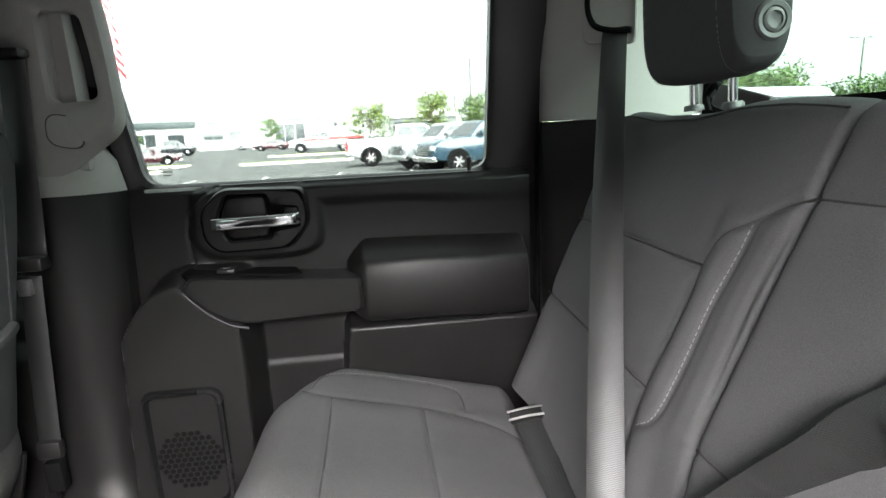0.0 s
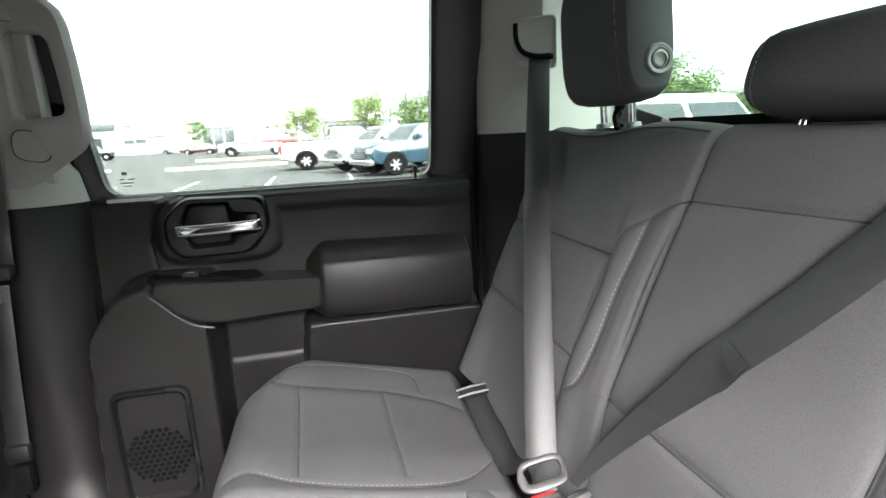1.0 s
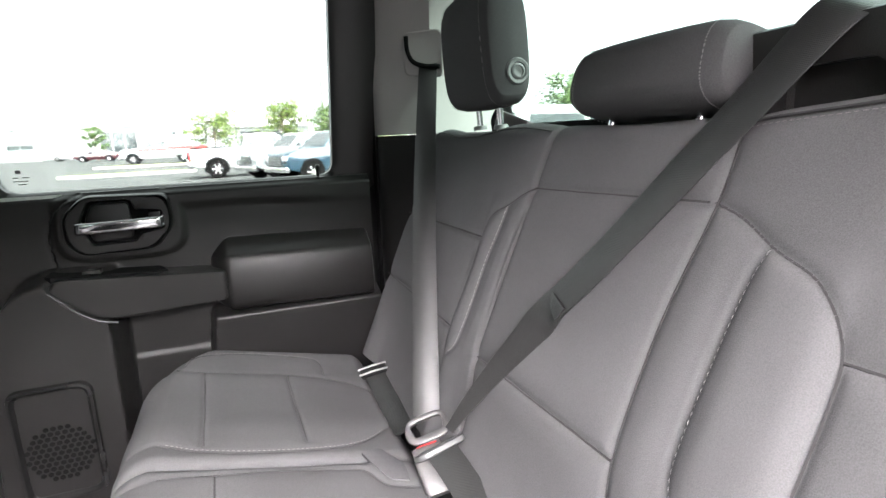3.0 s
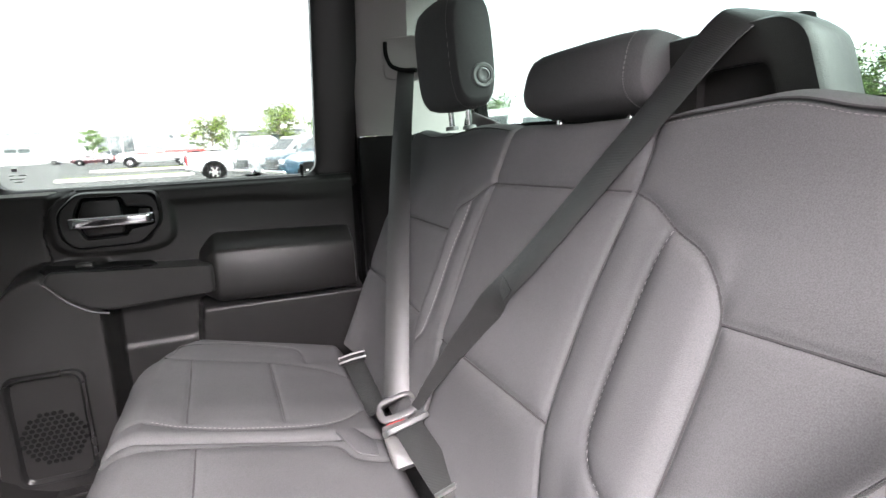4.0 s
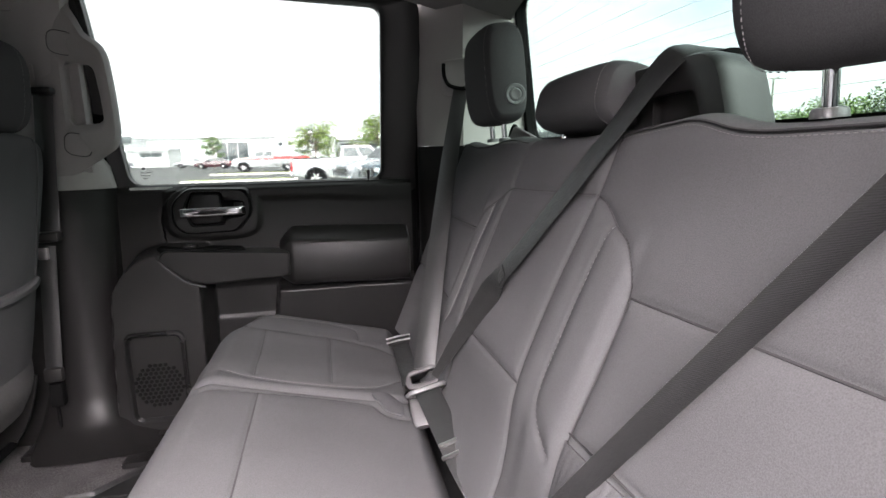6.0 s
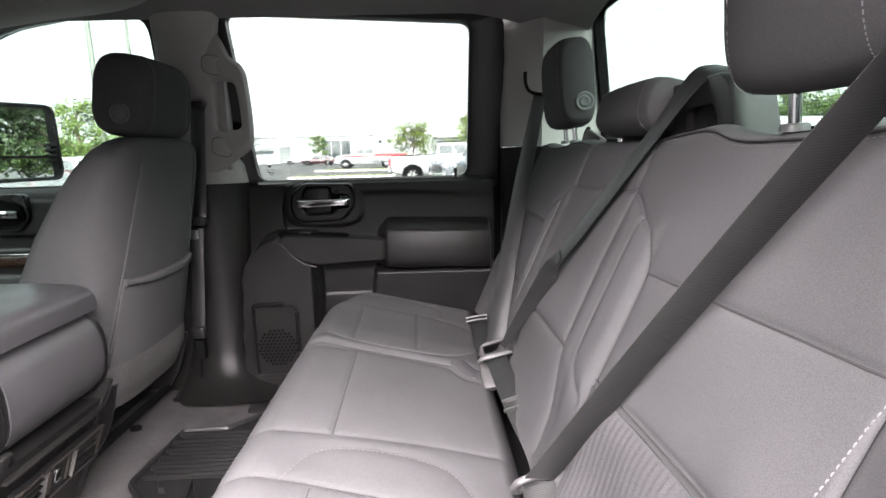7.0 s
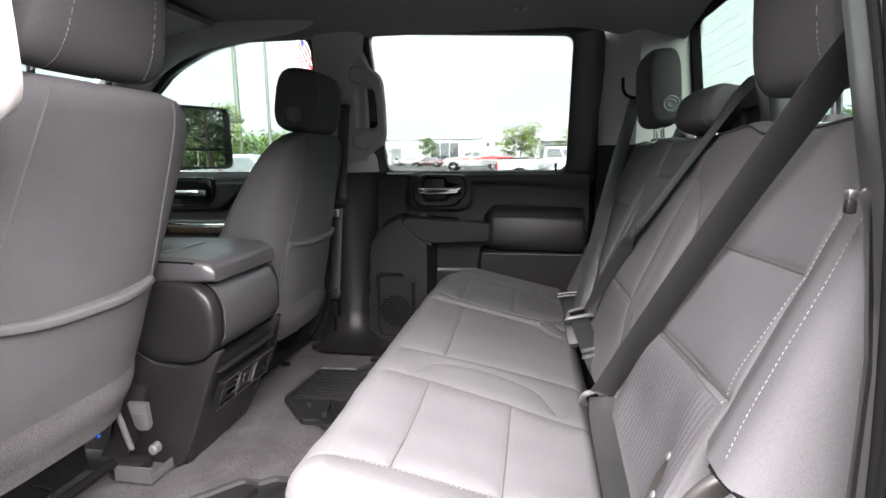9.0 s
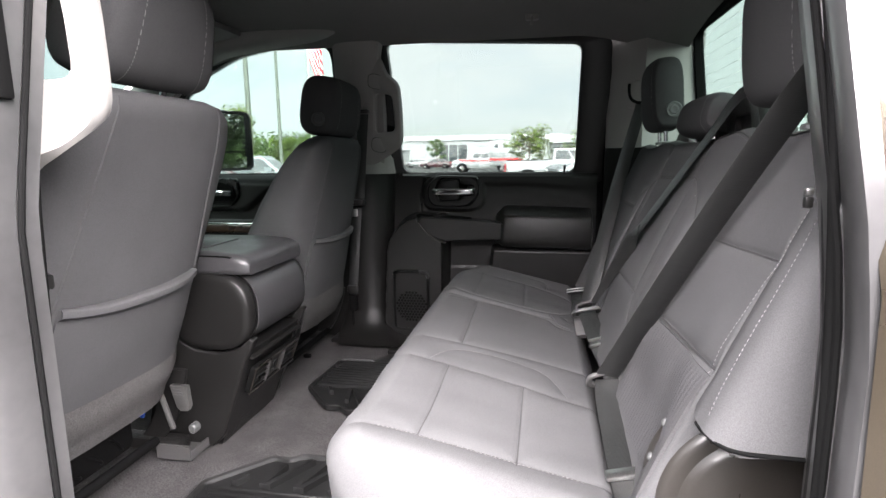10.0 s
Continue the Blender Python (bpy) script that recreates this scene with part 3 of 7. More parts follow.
    mk("handle", loft([sring(q, Vector((0, 0, 1)), Vector((0, 1, 0)), 0.0125, 0.008, 18, 3.6) for i, q in enumerate(lv)]), CHROME, d, "chrome pull handle")
    # loudspeaker
    rect = lambda x0, x1, z0, z1, y, r: [(a, y, b) for a, b in rounded([(x0, z0), (x1, z0), (x1, z1), (x0, z1)], r, 6)]
    y0 = 0.752
    rim = loft([rect(-0.512, -0.352, 0.045, 0.312, y0, 0.03), rect(-0.51, -0.354, 0.047, 0.31, y0 - 0.01, 0.03), rect(-0.504, -0.360, 0.053, 0.304, y0 - 0.011, 0.026), rect(-0.498, -0.366, 0.06, 0.297, y0 - 0.004, 0.022), rect(-0.497, -0.367, 0.061, 0.296, y0 + 0.01, 0.022)], caps=False)
    mk("speaker_rim", rim, GLOSS_BLACK, d, "black loudspeaker rim")
    gr = mk("speaker_panel", plate([Vector(q) for q in rect(-0.50, -0.364, 0.058, 0.299, y0 - 0.001, 0.022)], (0, 0.01, 0), (0, 0, 0)), BLACK, d)
    cells = []
    for i in range(-8, 9):
        for j in range(-8, 9):
            cx, cz = -0.432 + 0.0135 * (i + 0.5 * (j % 2)), 0.155 + 0.0117 * j
            if math.hypot(cx + 0.432, cz - 0.155) < 0.062:
                cells.append(plate([(cx + 0.0058 * math.cos(a), y0 - 0.001, cz + 0.0058 * math.sin(a)) for a in [math.pi / 6 + k * math.pi / 3 for k in range(6)]], (0, 0, 0), (0, -0.0022, 0), 0.0012))
    tagged(mk("grille", join(*cells), BLACK_DEEP, gr), kind="stuff")
    mk("lock_knob", loft([sring((0.186, 0.868, zz), (1, 0, 0), (0, 1, 0), r, r, 12, 2) for zz, r in ((0.700, 0.009), (0.704, 0.009), (0.706, 0.004), (0.722, 0.004), (0.726, 0.006), (0.733, 0.0055), (0.735, 0.003))]), BLACK_SOFT, d)
    for k, (x0, x1, zz) in enumerate(((-0.455, -0.445, 0.752), (-0.462, -0.452, 0.742), (-0.445, -0.43, 0.742), (-0.462, -0.435, 0.734), (-0.455, -0.44, 0.727))):
        q = door_lean(x0, zz, 0.0105)
        mk("glass_mark", rbox((x0, q.y, zz), (x1, q.y + 0.0005, zz + (0.007 if k == 0 else 0.002)), 0), INK, d)
    return d


GLOSS_BLACK = surface("glossy_black_plastic", (0.007, 0.007, 0.007), 0.3, grain=200, bump=0.0, mottle=0.03)
# pale base colour stands in for the sheen on the window ledge
LEDGE_SHEEN = surface("pale_ledge_sheen", (0.5, 0.52, 0.5), 0.35, grain=100, bump=0.02)
rear_door()

# ---- rear bench ----
RB, RA = Vector((0.235, 0, 0.30)), radians(23.3)
RD, RN = Vector((math.sin(RA), 0, math.cos(RA))), Vector((-math.cos(RA), 0, math.sin(RA)))
YC = 0.015
# seam lines: across from the middle, up the backrest; the wide section and the narrow one differ a little
CURVE = bent([(0.165, 0.461), (0.20, 0.450), (0.240, 0.428), (0.288, 0.408), (0.314, 0.376), (0.323, 0.335), (0.322, 0.22), (0.316, 0.10), (0.312, 0.0)])
STITCH = bent([(0.235, 0.426), (0.226, 0.36), (0.222, 0.24), (0.230, 0.195), (0.256, 0.168), (0.296, 0.150)])
UPPER, LOWER = [(0.322, 0.356), (0.69, 0.372)], [(0.318, 0.194), (0.69, 0.215)]
CREASE = bent([(0.166, 0.54), (0.168, 0.461), (0.154, 0.33), (0.157, 0.18), (0.178, 0.04), (0.182, 0.0)])
FAR_CURVE = bent([(0.165, 0.449), (0.195, 0.436), (0.230, 0.412), (0.262, 0.388), (0.276, 0.352), (0.268, 0.298), (0.276, 0.20), (0.292, 0.10), (0.296, 0.0)])
FAR_STITCH = bent([(0.222, 0.412), (0.223, 0.374), (0.228, 0.314), (0.227, 0.244), (0.229, 0.189), (0.242, 0.157), (0.272, 0.135)])
FAR_UPPER, FAR_LOWER = [(0.274, 0.350), (0.69, 0.345)], [(0.279, 0.184), (0.69, 0.188)]
FAR_CREASE = bent([(0.168, 0.54), (0.170, 0.449), (0.180, 0.33), (0.168, 0.14), (0.166, 0.0)])
MIDTOP, MIDLOW = [(-0.166, 0.461), (0.168, 0.449)], [(-0.157, 0.182), (0.174, 0.172)]
BOLST, OUTER = bent([(0.712, 0.50), (0.708, 0.42), (0.706, 0.39), (0.701, 0.35), (0.694, 0.30), (0.687, 0.255), (0.684, 0.20)]), bent([(0.764, 0.475), (0.769, 0.425), (0.772, 0.39), (0.773, 0.347), (0.773, 0.285), (0.776, 0.225), (0.782, 0.19)])
NEAR_SEAMS, FAR_SEAMS = [CURVE, STITCH, UPPER, LOWER, CREASE], [FAR_CURVE, FAR_STITCH, FAR_UPPER, FAR_LOWER, FAR_CREASE]
NEAR_TOP = ((0.0, 0.165, 0.247, 0.305, 0.335, 0.368, 0.41, 0.55, 0.62, 0.68, 0.72, 0.82), (0.555, 0.561, 0.569, 0.575, 0.571, 0.561, 0.556, 0.558, 0.566, 0.566, 0.556, 0.530))
FAR_TOP = ((0.0, 0.16, 0.255, 0.33, 0.37, 0.43, 0.535, 0.60, 0.653, 0.70, 0.82), (0.555, 0.558, 0.566, 0.565, 0.559, 0.552, 0.552, 0.560, 0.565, 0.554, 0.530))


def back_top(D):
    """How far up the backrest goes, by the distance from its middle (wide section below 0): a dip under the outer headrests."""
    tab = NEAR_TOP if D < 0 else FAR_TOP
    return sum(float(np.interp(abs(D) + k * 0.006, *tab)) for k in range(-3, 4)) / 7


def back_h(Y, S):
    D = np.asarray(Y - YC)
    U = np.abs(D)
    near = np.minimum(far_from(MIDTOP, D, S), far_from(MIDLOW, D, S))
    for side, lines in ((-1, NEAR_SEAMS), (1, FAR_SEAMS)):
        for line in lines:
            near = np.minimum(near, far_from([(side * a, c) for a, c in line], D, S))
    h = 0.0035 * (1 - np.exp(-(near / 0.020) ** 2)) - 0.0035 * np.exp(-(near / 0.0040) ** 2)
    edge = np.where(D < 0, 0.325, 0.285)
    h += 0.006 * step(0.205, 0.255, U) * step(0.0, 0.025, edge - U) * step(0.44, 0.40, S)     # inner bolsters
    h += 0.016 * step(0.700, 0.760, U) * step(0.56, 0.42, S) * step(0.02, 0.12, S)            # outer bolsters
    h -= 0.008 * step(0.34, 0.45, U) * step(0.65, 0.55, U) * step(0.36, 0.2, S)
    h -= 0.022 * step(0.20, 0.05, S) * step(0.705, 0.60, U)
    return h


def back_point(Y, S):
    e = 0.002
    P = lambda y, s: RB + RD * s + RN * float(back_h(np.array(y), np.array(s))) + Vector((0, y, 0))
    p = P(Y, S)
    nrm = (P(Y + e, S) - p).cross(P(Y, S + e) - p).normalized()
    return p, (nrm if nrm.dot(RN) > 0 else -nrm)


def backrest(y0, y1, parent, label, r0, r1, foot=-0.02, rear_foot=-0.02, name="backrest"):
    cols = []
    ys = np.concatenate([[y0], y0 + (y1 - y0) * np.linspace(0, 1, int((y1 - y0) / 0.0042)), [y1]])
    ys = np.unique(ys)
    for y in ys:
        top, R = back_top(y - YC), 0.035
        s = np.linspace(foot, top - R, 128)
        h = back_h(np.full(128, y), s)
        roll = 0.0
        for dist, r in ((y - y0, r0), (y1 - y, r1)):
            if dist < r:
                roll += r - math.sqrt(max(0, r * r - (r - dist) ** 2))
        h = h - roll
        hs = float(h[-1])
        rr = [(top - R + (R - roll * 0.5) * math.sin(a), hs - R * (1 - math.cos(a))) for a in np.linspace(0.2, math.pi / 2, 7)]
        bulge = [(top - roll * 0.5 + 0.004, hs - R - 0.03), (top - roll * 0.5 - 0.004, -0.105), (top - R - 0.02, -0.12), (0.25, -0.125), (rear_foot, -0.11), (rear_foot * 0.4 + foot * 0.6, -0.05)]
        pts = list(zip(s, h)) + rr + bulge
        cols.append([RB + RD * float(a) + RN * float(b) + Vector((0, float(y), 0)) for a, b in pts])
    f = loft(cols)
    return mk(name, (f[0], [tuple(reversed(q)) for q in f[1]]), CLOTH, parent, label, sharp=75)


CX0, CX1 = -0.235, 0.240
CSEAM = [[(-0.09, 0.30), (-0.09, 0.60)], [(0.069, 0.30), (0.069, 0.60)], bent([(-0.20, 0.625), (-0.12, 0.60), (0.05, 0.592), (0.24, 0.585)]),
         bent([(-0.20, 0.30), (-0.128, 0.292), (0.05, 0.298), (0.16, 0.31), (0.27, 0.31)]), bent([(-0.135, 0.29), (-0.10, 0.21), (-0.03, 0.18), (0.06, 0.182), (0.12, 0.21), (0.16, 0.295)]),
         bent([(-0.21, 0.175), (-0.08, 0.15), (0.09, 0.135), (0.27, 0.14)]), [(-0.084, -0.2), (-0.084, 0.148)]]


FAR_CSEAM = [[(-0.108, 0.285), (-0.117, 0.582)], [(0.051, 0.293), (0.045, 0.574)], bent([(-0.20, 0.60), (-0.166, 0.59), (-0.115, 0.582), (0.045, 0.58), (0.15, 0.555), (0.198, 0.527), (0.24, 0.50)]),
             bent([(-0.20, 0.30), (-0.153, 0.283), (-0.106, 0.268), (0.0, 0.262), (0.132, 0.28), (0.214, 0.349)]), bent([(-0.155, 0.600), (-0.138, 0.634), (-0.09, 0.650), (-0.009, 0.656), (0.09, 0.648), (0.119, 0.632), (0.124, 0.583)]),
             bent([(-0.22, 0.15), (-0.20, 0.165), (-0.164, 0.196), (-0.094, 0.202), (0.006, 0.207), (0.10, 0.203), (0.131, 0.194), (0.156, 0.154), (0.226, 0.143)]), [(-0.084, -0.2), (-0.09, 0.20)]]


def cush_h(X, Y):
    V = np.abs(Y - 0.0 - 0.03 * step(-0.1, 0.1, Y))
    sides = []
    for lines in (CSEAM, FAR_CSEAM):
        d = np.full(np.shape(X), 9.0)
        for k, line in enumerate(lines):
            d = np.minimum(d, far_from(line, X, V) + (0.003 if k == 4 else 0.0))
        sides.append(d)
    near = np.where(np.asarray(Y) > 0.0, sides[1], sides[0])
    z = 0.340 - 0.235 * (X + 0.13) + 0.0028 * (1 - np.exp(-(near / 0.020) ** 2)) - 0.0028 * np.exp(-(near / 0.0040) ** 2)
    z += 0.016 * step(0.58, 0.68, V) - 0.006 * step(0.33, 0.42, V) * step(0.58, 0.5, V)
    z -= 0.05 * np.clip((X - 0.20) / 0.04, 0, 1) ** 2
    return z


def cush_point(X, V, s):
    e = 0.002
    P = lambda x, v: Vector((x, v, float(cush_h(np.array(x), np.array(v)))))
    y = V * s + (0.03 if s > 0 else 0.0)
    p = P(X, y)
    return p, (P(X + e, y) - p).cross(P(X, y + e) - p).normalized()


def cushion(y0, y1, parent, label, r0, r1):
    cols = []
    for y in np.unique(np.linspace(y0, y1, int((y1 - y0) / 0.0045))):
        R, rc = 0.06, (0.21 if y > 0 else 0.15)
        gone = min(rc, max(0.0, 0.745 - abs(y)))
        X0 = CX0 + rc - math.sqrt(rc * rc - (rc - gone) ** 2) if abs(y) > 0.5 else CX0
        x = np.linspace(X0 + R, CX1, 110)
        z = cush_h(x, np.full(110, y))
        roll = 0.0
        for dist, r in ((y - y0, r0), (y1 - y, r1)):
            if dist < r:
                roll += r - math.sqrt(max(0, r * r - (r - dist) ** 2))
        z = z - roll
        z0 = float(z[0])
        inset = min(0.03, roll * 0.35)
        fr = [(X0 + R - (R - inset) * math.sin(a), z0 - (R) * (1 - math.cos(a))) for a in np.linspace(math.pi / 2, 0.12, 9)]
        under = [(0.235, 0.13), (X0 + 0.07 + inset, 0.135), (X0 + 0.035 + inset, 0.15), (X0 + 0.012 + inset, 0.19)]
        pts = fr + list(zip(x, z)) + under
        cols.append([(float(a), float(y), float(b)) for a, b in pts])
    f = loft(cols)
    return mk("cushion", (f[0], [tuple(reversed(q)) for q in f[1]]), CLOTH_IN, parent, label, sharp=75)


def headrest(parent, at, size, lean, label, p=3.6, button=0, posts=(0.047, -0.047), post_len=0.05, cloth=None, taper=0.05, inset=0.02):
    """A padded block: at its middle, size (depth, width, height); lean: degrees back."""
    w, rings = size[1], []
    for k in (0.0, 0.006, 0.02, 0.045, 0.10, 0.25, 0.5, 0.75, 0.90, 0.955, 0.98, 0.994, 1.0):
        e = min(k, 1 - k) * w
        f = 1 - 0.16 * math.exp(-e / 0.012) - 0.05 * math.exp(-e / 0.05)
        y = (k - 0.5) * w
        rings.append([Vector((a.x, y * (1.0 - taper * (a.z / size[2] + 0.5)), a.z)) for a in sring((0, 0, 0), (1, 0, 0), (0, 0, 1), size[0] / 2 * f, size[2] / 2 * f, 36, p)])
    m = Matrix.Translation(at) @ pose(0, 0, 0, 0, lean, 0)
    ob = mk("headrest", moved(loft(rings), m), cloth or CLOTH_SHADED, parent, label, sharp=70)
    for y0 in (-w / 2 + inset, w / 2 - inset):
        f = 1 - 0.16 * math.exp(-inset / 0.012) - 0.05 * math.exp(-inset / 0.05)
        ring = [a for a in sring((0, 0, 0), (1, 0, 0), (0, 0, 1), size[0] / 2 * f + 0.0008, size[2] / 2 * f + 0.0008, 44, p)]
        bits = []
        for i in range(44):
            for j in range(2):
                a = ring[i].lerp(ring[(i + 1) % 44], j / 2)
                b = ring[i].lerp(ring[(i + 1) % 44], j / 2 + 0.32)
                y = y0 * (1.0 - taper * (a.z / size[2] + 0.5))
                if (a - b).length > 0.001:
                    nn = Vector((a.x, 0, a.z)).normalized()
                    bits.append(([(a.x, y - 0.0008, a.z), (a.x, y + 0.0008, a.z), (b.x, y + 0.0008, b.z), (b.x, y - 0.0008, b.z), tuple(Vector((a.x, y, a.z)) * 0.5 + Vector((b.x, y, b.z)) * 0.5 + nn * 0.0012)], [(0, 1, 4), (1, 2, 4), (2, 3, 4), (3, 0, 4)]))
        mk("stitching", moved(join(*bits), m), THREAD_DARK, ob)
    if button:
        y = button * w / 2 * (1.0 - 0.28 * taper)
        disc = lambda r, d: [(0.012 + 1.12 * r * math.cos(a), y + button * d, -size[2] * 0.22 + 1.12 * r * math.sin(a)) for a in np.linspace(0, 2 * math.pi, 29)[:-1]]
        mk("release_button", moved(loft([disc(0.021, -0.012), disc(0.021, 0.002), disc(0.0185, 0.0045), disc(0.014, 0.004), disc(0.0135, 0.001), disc(0.0125, 0.001), disc(0.012, 0.004), disc(0.009, 0.005), disc(0.0088, 0.003), disc(0.001, 0.002)]), m), BUTTON, ob, "round grey release button")
    for y in posts:
        base, top = Vector((0.0, y, -size[2] / 2 - post_len)), Vector((0.0, y, -size[2] / 2 + 0.03))
        mk("post", moved(tube([base, base.lerp(top, 0.5), top], 0.0062, 12), m), CHROME, ob, "chrome headrest post")
        mk("post_collar", moved(loft([sring((0, y, -size[2] / 2 - post_len + d), (1, 0, 0), (0, 1, 0), r * 1.2, r, 18, 2.4) for d, r in ((-0.006, 0.012), (0.0, 0.0115), (0.002, 0.010), (0.0025, 0.007))]), m), BUTTON, ob)
    return ob


SEAM = surface("dark_seam_cord", (0.02, 0.019, 0.0195), 0.95, grain=600, bump=0.1)
THREAD_DARK = surface("dim_thread", (0.125, 0.12, 0.12), 0.85, grain=900, bump=0.05)
BUTTON = surface("grey_button_plastic", (0.075, 0.076, 0.076), 0.45, grain=500, bump=0.03)


def on_cush(x, y, up=0.004):
    return Vector((x, y, float(cush_h(np.array(x), np.array(y))) + up))


def rear_bench():
    far = thing("rear_seat", "narrow charcoal cloth rear seat section with one headrest", "rear seat", (0, 0, 0), "rear seat sections")
    near = thing("rear_seat", "wide charcoal cloth rear seat section with two headrests", "rear seat", (0, 0, 0), "rear seat sections")
    bf = backrest(0.1805, 0.745, far, "stitched charcoal cloth backrest", 0.012, 0.075)
    bn = backrest(-0.689, 0.1795, near, "wide stitched charcoal cloth backrest", 0.006, 0.012)
    backrest(-0.802, -0.6893, near, "stitched charcoal cloth side bolster", 0.034, 0.003, 0.168, 0.212, "side_bolster")
    cf = cushion(0.262, 0.745, far, "grey cloth seat cushion", 0.022, 0.060)
    cn = cushion(-0.725, 0.258, near, "wide grey cloth seat cushion", 0.075, 0.022)
    for s, b, rows in ((1, bf, (FAR_STITCH,)), (-1, bn, (STITCH, BOLST, OUTER))):
        for line in rows:
            mk("stitching", stitches([(a + 0.0035, c) for a, c in line], lambda a, c, s=s: back_point(YC + s * a, c), 0.0078, 0.0056, 0.0013) if line in (STITCH, FAR_STITCH) else stitches([(a, c) for a, c in line], lambda a, c, s=s: back_point(YC + s * a, c), 0.0062, 0.0040, 0.0011), THREAD, b, "pale seat stitching")
    for s, b, rows in ((1, bf, (FAR_CURVE, FAR_UPPER, FAR_LOWER)), (-1, bn, (CURVE, UPPER, LOWER, CREASE))):
        for line in rows:
            mk("seam", tube([back_point(YC + s * a, c)[0] for a, c in line if c > 0.004], 0.0016, 5), SEAM, b, "dark sunk seam")
    for s, b in ((1, bf), (-1, bn)):
        rim = [(u, back_top(s * u) - 0.019) for u in np.linspace(0.175, 0.68, 60)]
        mk("seam", tube([back_point(YC + s * a, c)[0] - RN * 0.0012 for a, c in rim], 0.0016, 5), SEAM, b, "dark top seam")
        if s < 0:
            mk("stitching", stitches([(a, c - 0.006) for a, c in rim], lambda a, c, s=s: back_point(YC + s * a, c), 0.0065, 0.004, 0.0006), THREAD_DARK, b, "fine top stitching")
    for line in (MIDTOP, MIDLOW):
        mk("seam", tube([back_point(YC + u, float(np.interp(u, *zip(*line))))[0] for u in np.linspace(-0.158, 0.163, 30)], 0.0016, 5), SEAM, bn, "dark sunk seam")
    for s, c in ((1, cf), (-1, cn)):
        for line in (FAR_CSEAM[:5] if s > 0 else CSEAM[:4]):
            fine = [(x0 + (x1 - x0) * k / 6, y0 + (y1 - y0) * k / 6) for (x0, y0), (x1, y1) in zip(line[:-1], line[1:]) for k in range(6)] + [line[-1]]
            pts = [cush_point(a, v, s)[0] for a, v in fine if a > -0.17 and (s < 0 or v > 0.235)]
            if len(pts) > 3:
                mk("seam", tube(pts, 0.0015, 5), SEAM, c, "dark sunk seam")
        for k in ((3, 4) if s > 0 else (2, 4)):
            mk("stitching", stitches([(a, v + 0.004) for a, v in (FAR_CSEAM if s > 0 else CSEAM)[k] if -0.165 < a < 0.2], lambda a, v, s=s: cush_point(a, v, s), 0.0075, 0.0045, 0.0011), THREAD_DARK, c, "fine seat stitching")
    mk("seam", tube([cush_point(a, v, 1)[0] for a, v in FAR_CSEAM[5] if a > -0.17], 0.0015, 5), SEAM, cn, "dark sunk seam")
    mk("seam", tube([on_cush(-0.084 - 0.006 * k / 30, -0.15 + 0.38 * k / 30, 0.0) for k in range(31)], 0.0014, 5), SEAM, cn, "dark sunk seam")
    for s, t, b in ((1, far, bf), (-1, near, bn)):
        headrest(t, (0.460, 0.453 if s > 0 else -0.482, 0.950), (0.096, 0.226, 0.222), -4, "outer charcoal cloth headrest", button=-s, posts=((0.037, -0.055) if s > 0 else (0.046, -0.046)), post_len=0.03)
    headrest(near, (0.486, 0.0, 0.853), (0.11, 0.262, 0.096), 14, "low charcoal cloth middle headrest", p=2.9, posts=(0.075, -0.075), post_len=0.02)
    # plastic hinge guard and cloth flap with press studs on the low part of the wide backrest
    U, S = np.meshgrid(np.linspace(-0.304, -0.682, 230), np.linspace(0.0, 1.0, 36), indexing="ij")
    S = 0.006 + S * (0.186 + 0.056 * (-U - 0.304) - 0.006)
    rib = 0.00028 * np.sin((U + 0.10 * S) * 2 * math.pi / 0.0125) * step(0.0, 0.02, S) * step(-0.682, -0.672, U) * step(-0.304, -0.314, U)
    H = back_h(U, S) + 0.0028 + rib + 0.003 * np.sin(np.pi * np.clip((S - 0.006) / 0.19, 0, 1))
    P = np.array(RB) + S[..., None] * np.array(RD) + H[..., None] * np.array(RN) + U[..., None] * np.array((0, 1.0, 0))
    Q = P - np.array(RN) * 0.008
    flap = mk("backrest_flap", sheet(P, Q), CLOTH_COARSE, near, "ribbed cloth flap with press studs")
    for y, sv in ((-0.37, 0.17), (-0.625, 0.105), (-0.640, 0.055)):
        p = back_point(y, sv)[0] + RN * 0.006
        rot = RN.to_track_quat("Z", "Y").to_matrix()
        mk("press_stud", loft([[p + rot @ Vector((r * math.cos(a), r * math.sin(a), d)) for a in np.linspace(0, 2 * math.pi, 17)[:-1]] for r, d in ((0.0065, -0.004), (0.0065, 0.001), (0.005, 0.0028), (0.002, 0.0035))]), BUTTON, flap)
    tab = rounded([(0.130, 0.276), (0.166, 0.284), (0.194, 0.232), (0.190, 0.186), (0.158, 0.196)], 0.008, 4)
    mk("cushion_tab", plate([on_cush(x, y, 0.0) for x, y in tab], (0, 0, -0.004), (0, 0, 0.0022), 0.001), CLOTH_COARSE, cn, "dark folded cloth tab at the cushion split")
    low = [Vector((0.284, -0.748, 0.459)), Vector((0.285, -0.770, 0.460)), Vector((0.297, -0.795, 0.457)), Vector((0.316, -0.803, 0.455)), Vector((0.355, -0.804, 0.454)), Vector((0.42, -0.804, 0.453))]
    mk("piping", tube(smooth_line(low, 6), 0.0024, 8), BLACK_DEEP, bn, "dark piping along the bolster edge")
    base = thing("storage_box", "black plastic storage box under the rear cushions", "storage box", (0, 0, 0))
    mk("base_box", rbox((-0.10, -0.66, -0.004), (0.30, 0.68, 0.14), 0.01), BLACK, base)
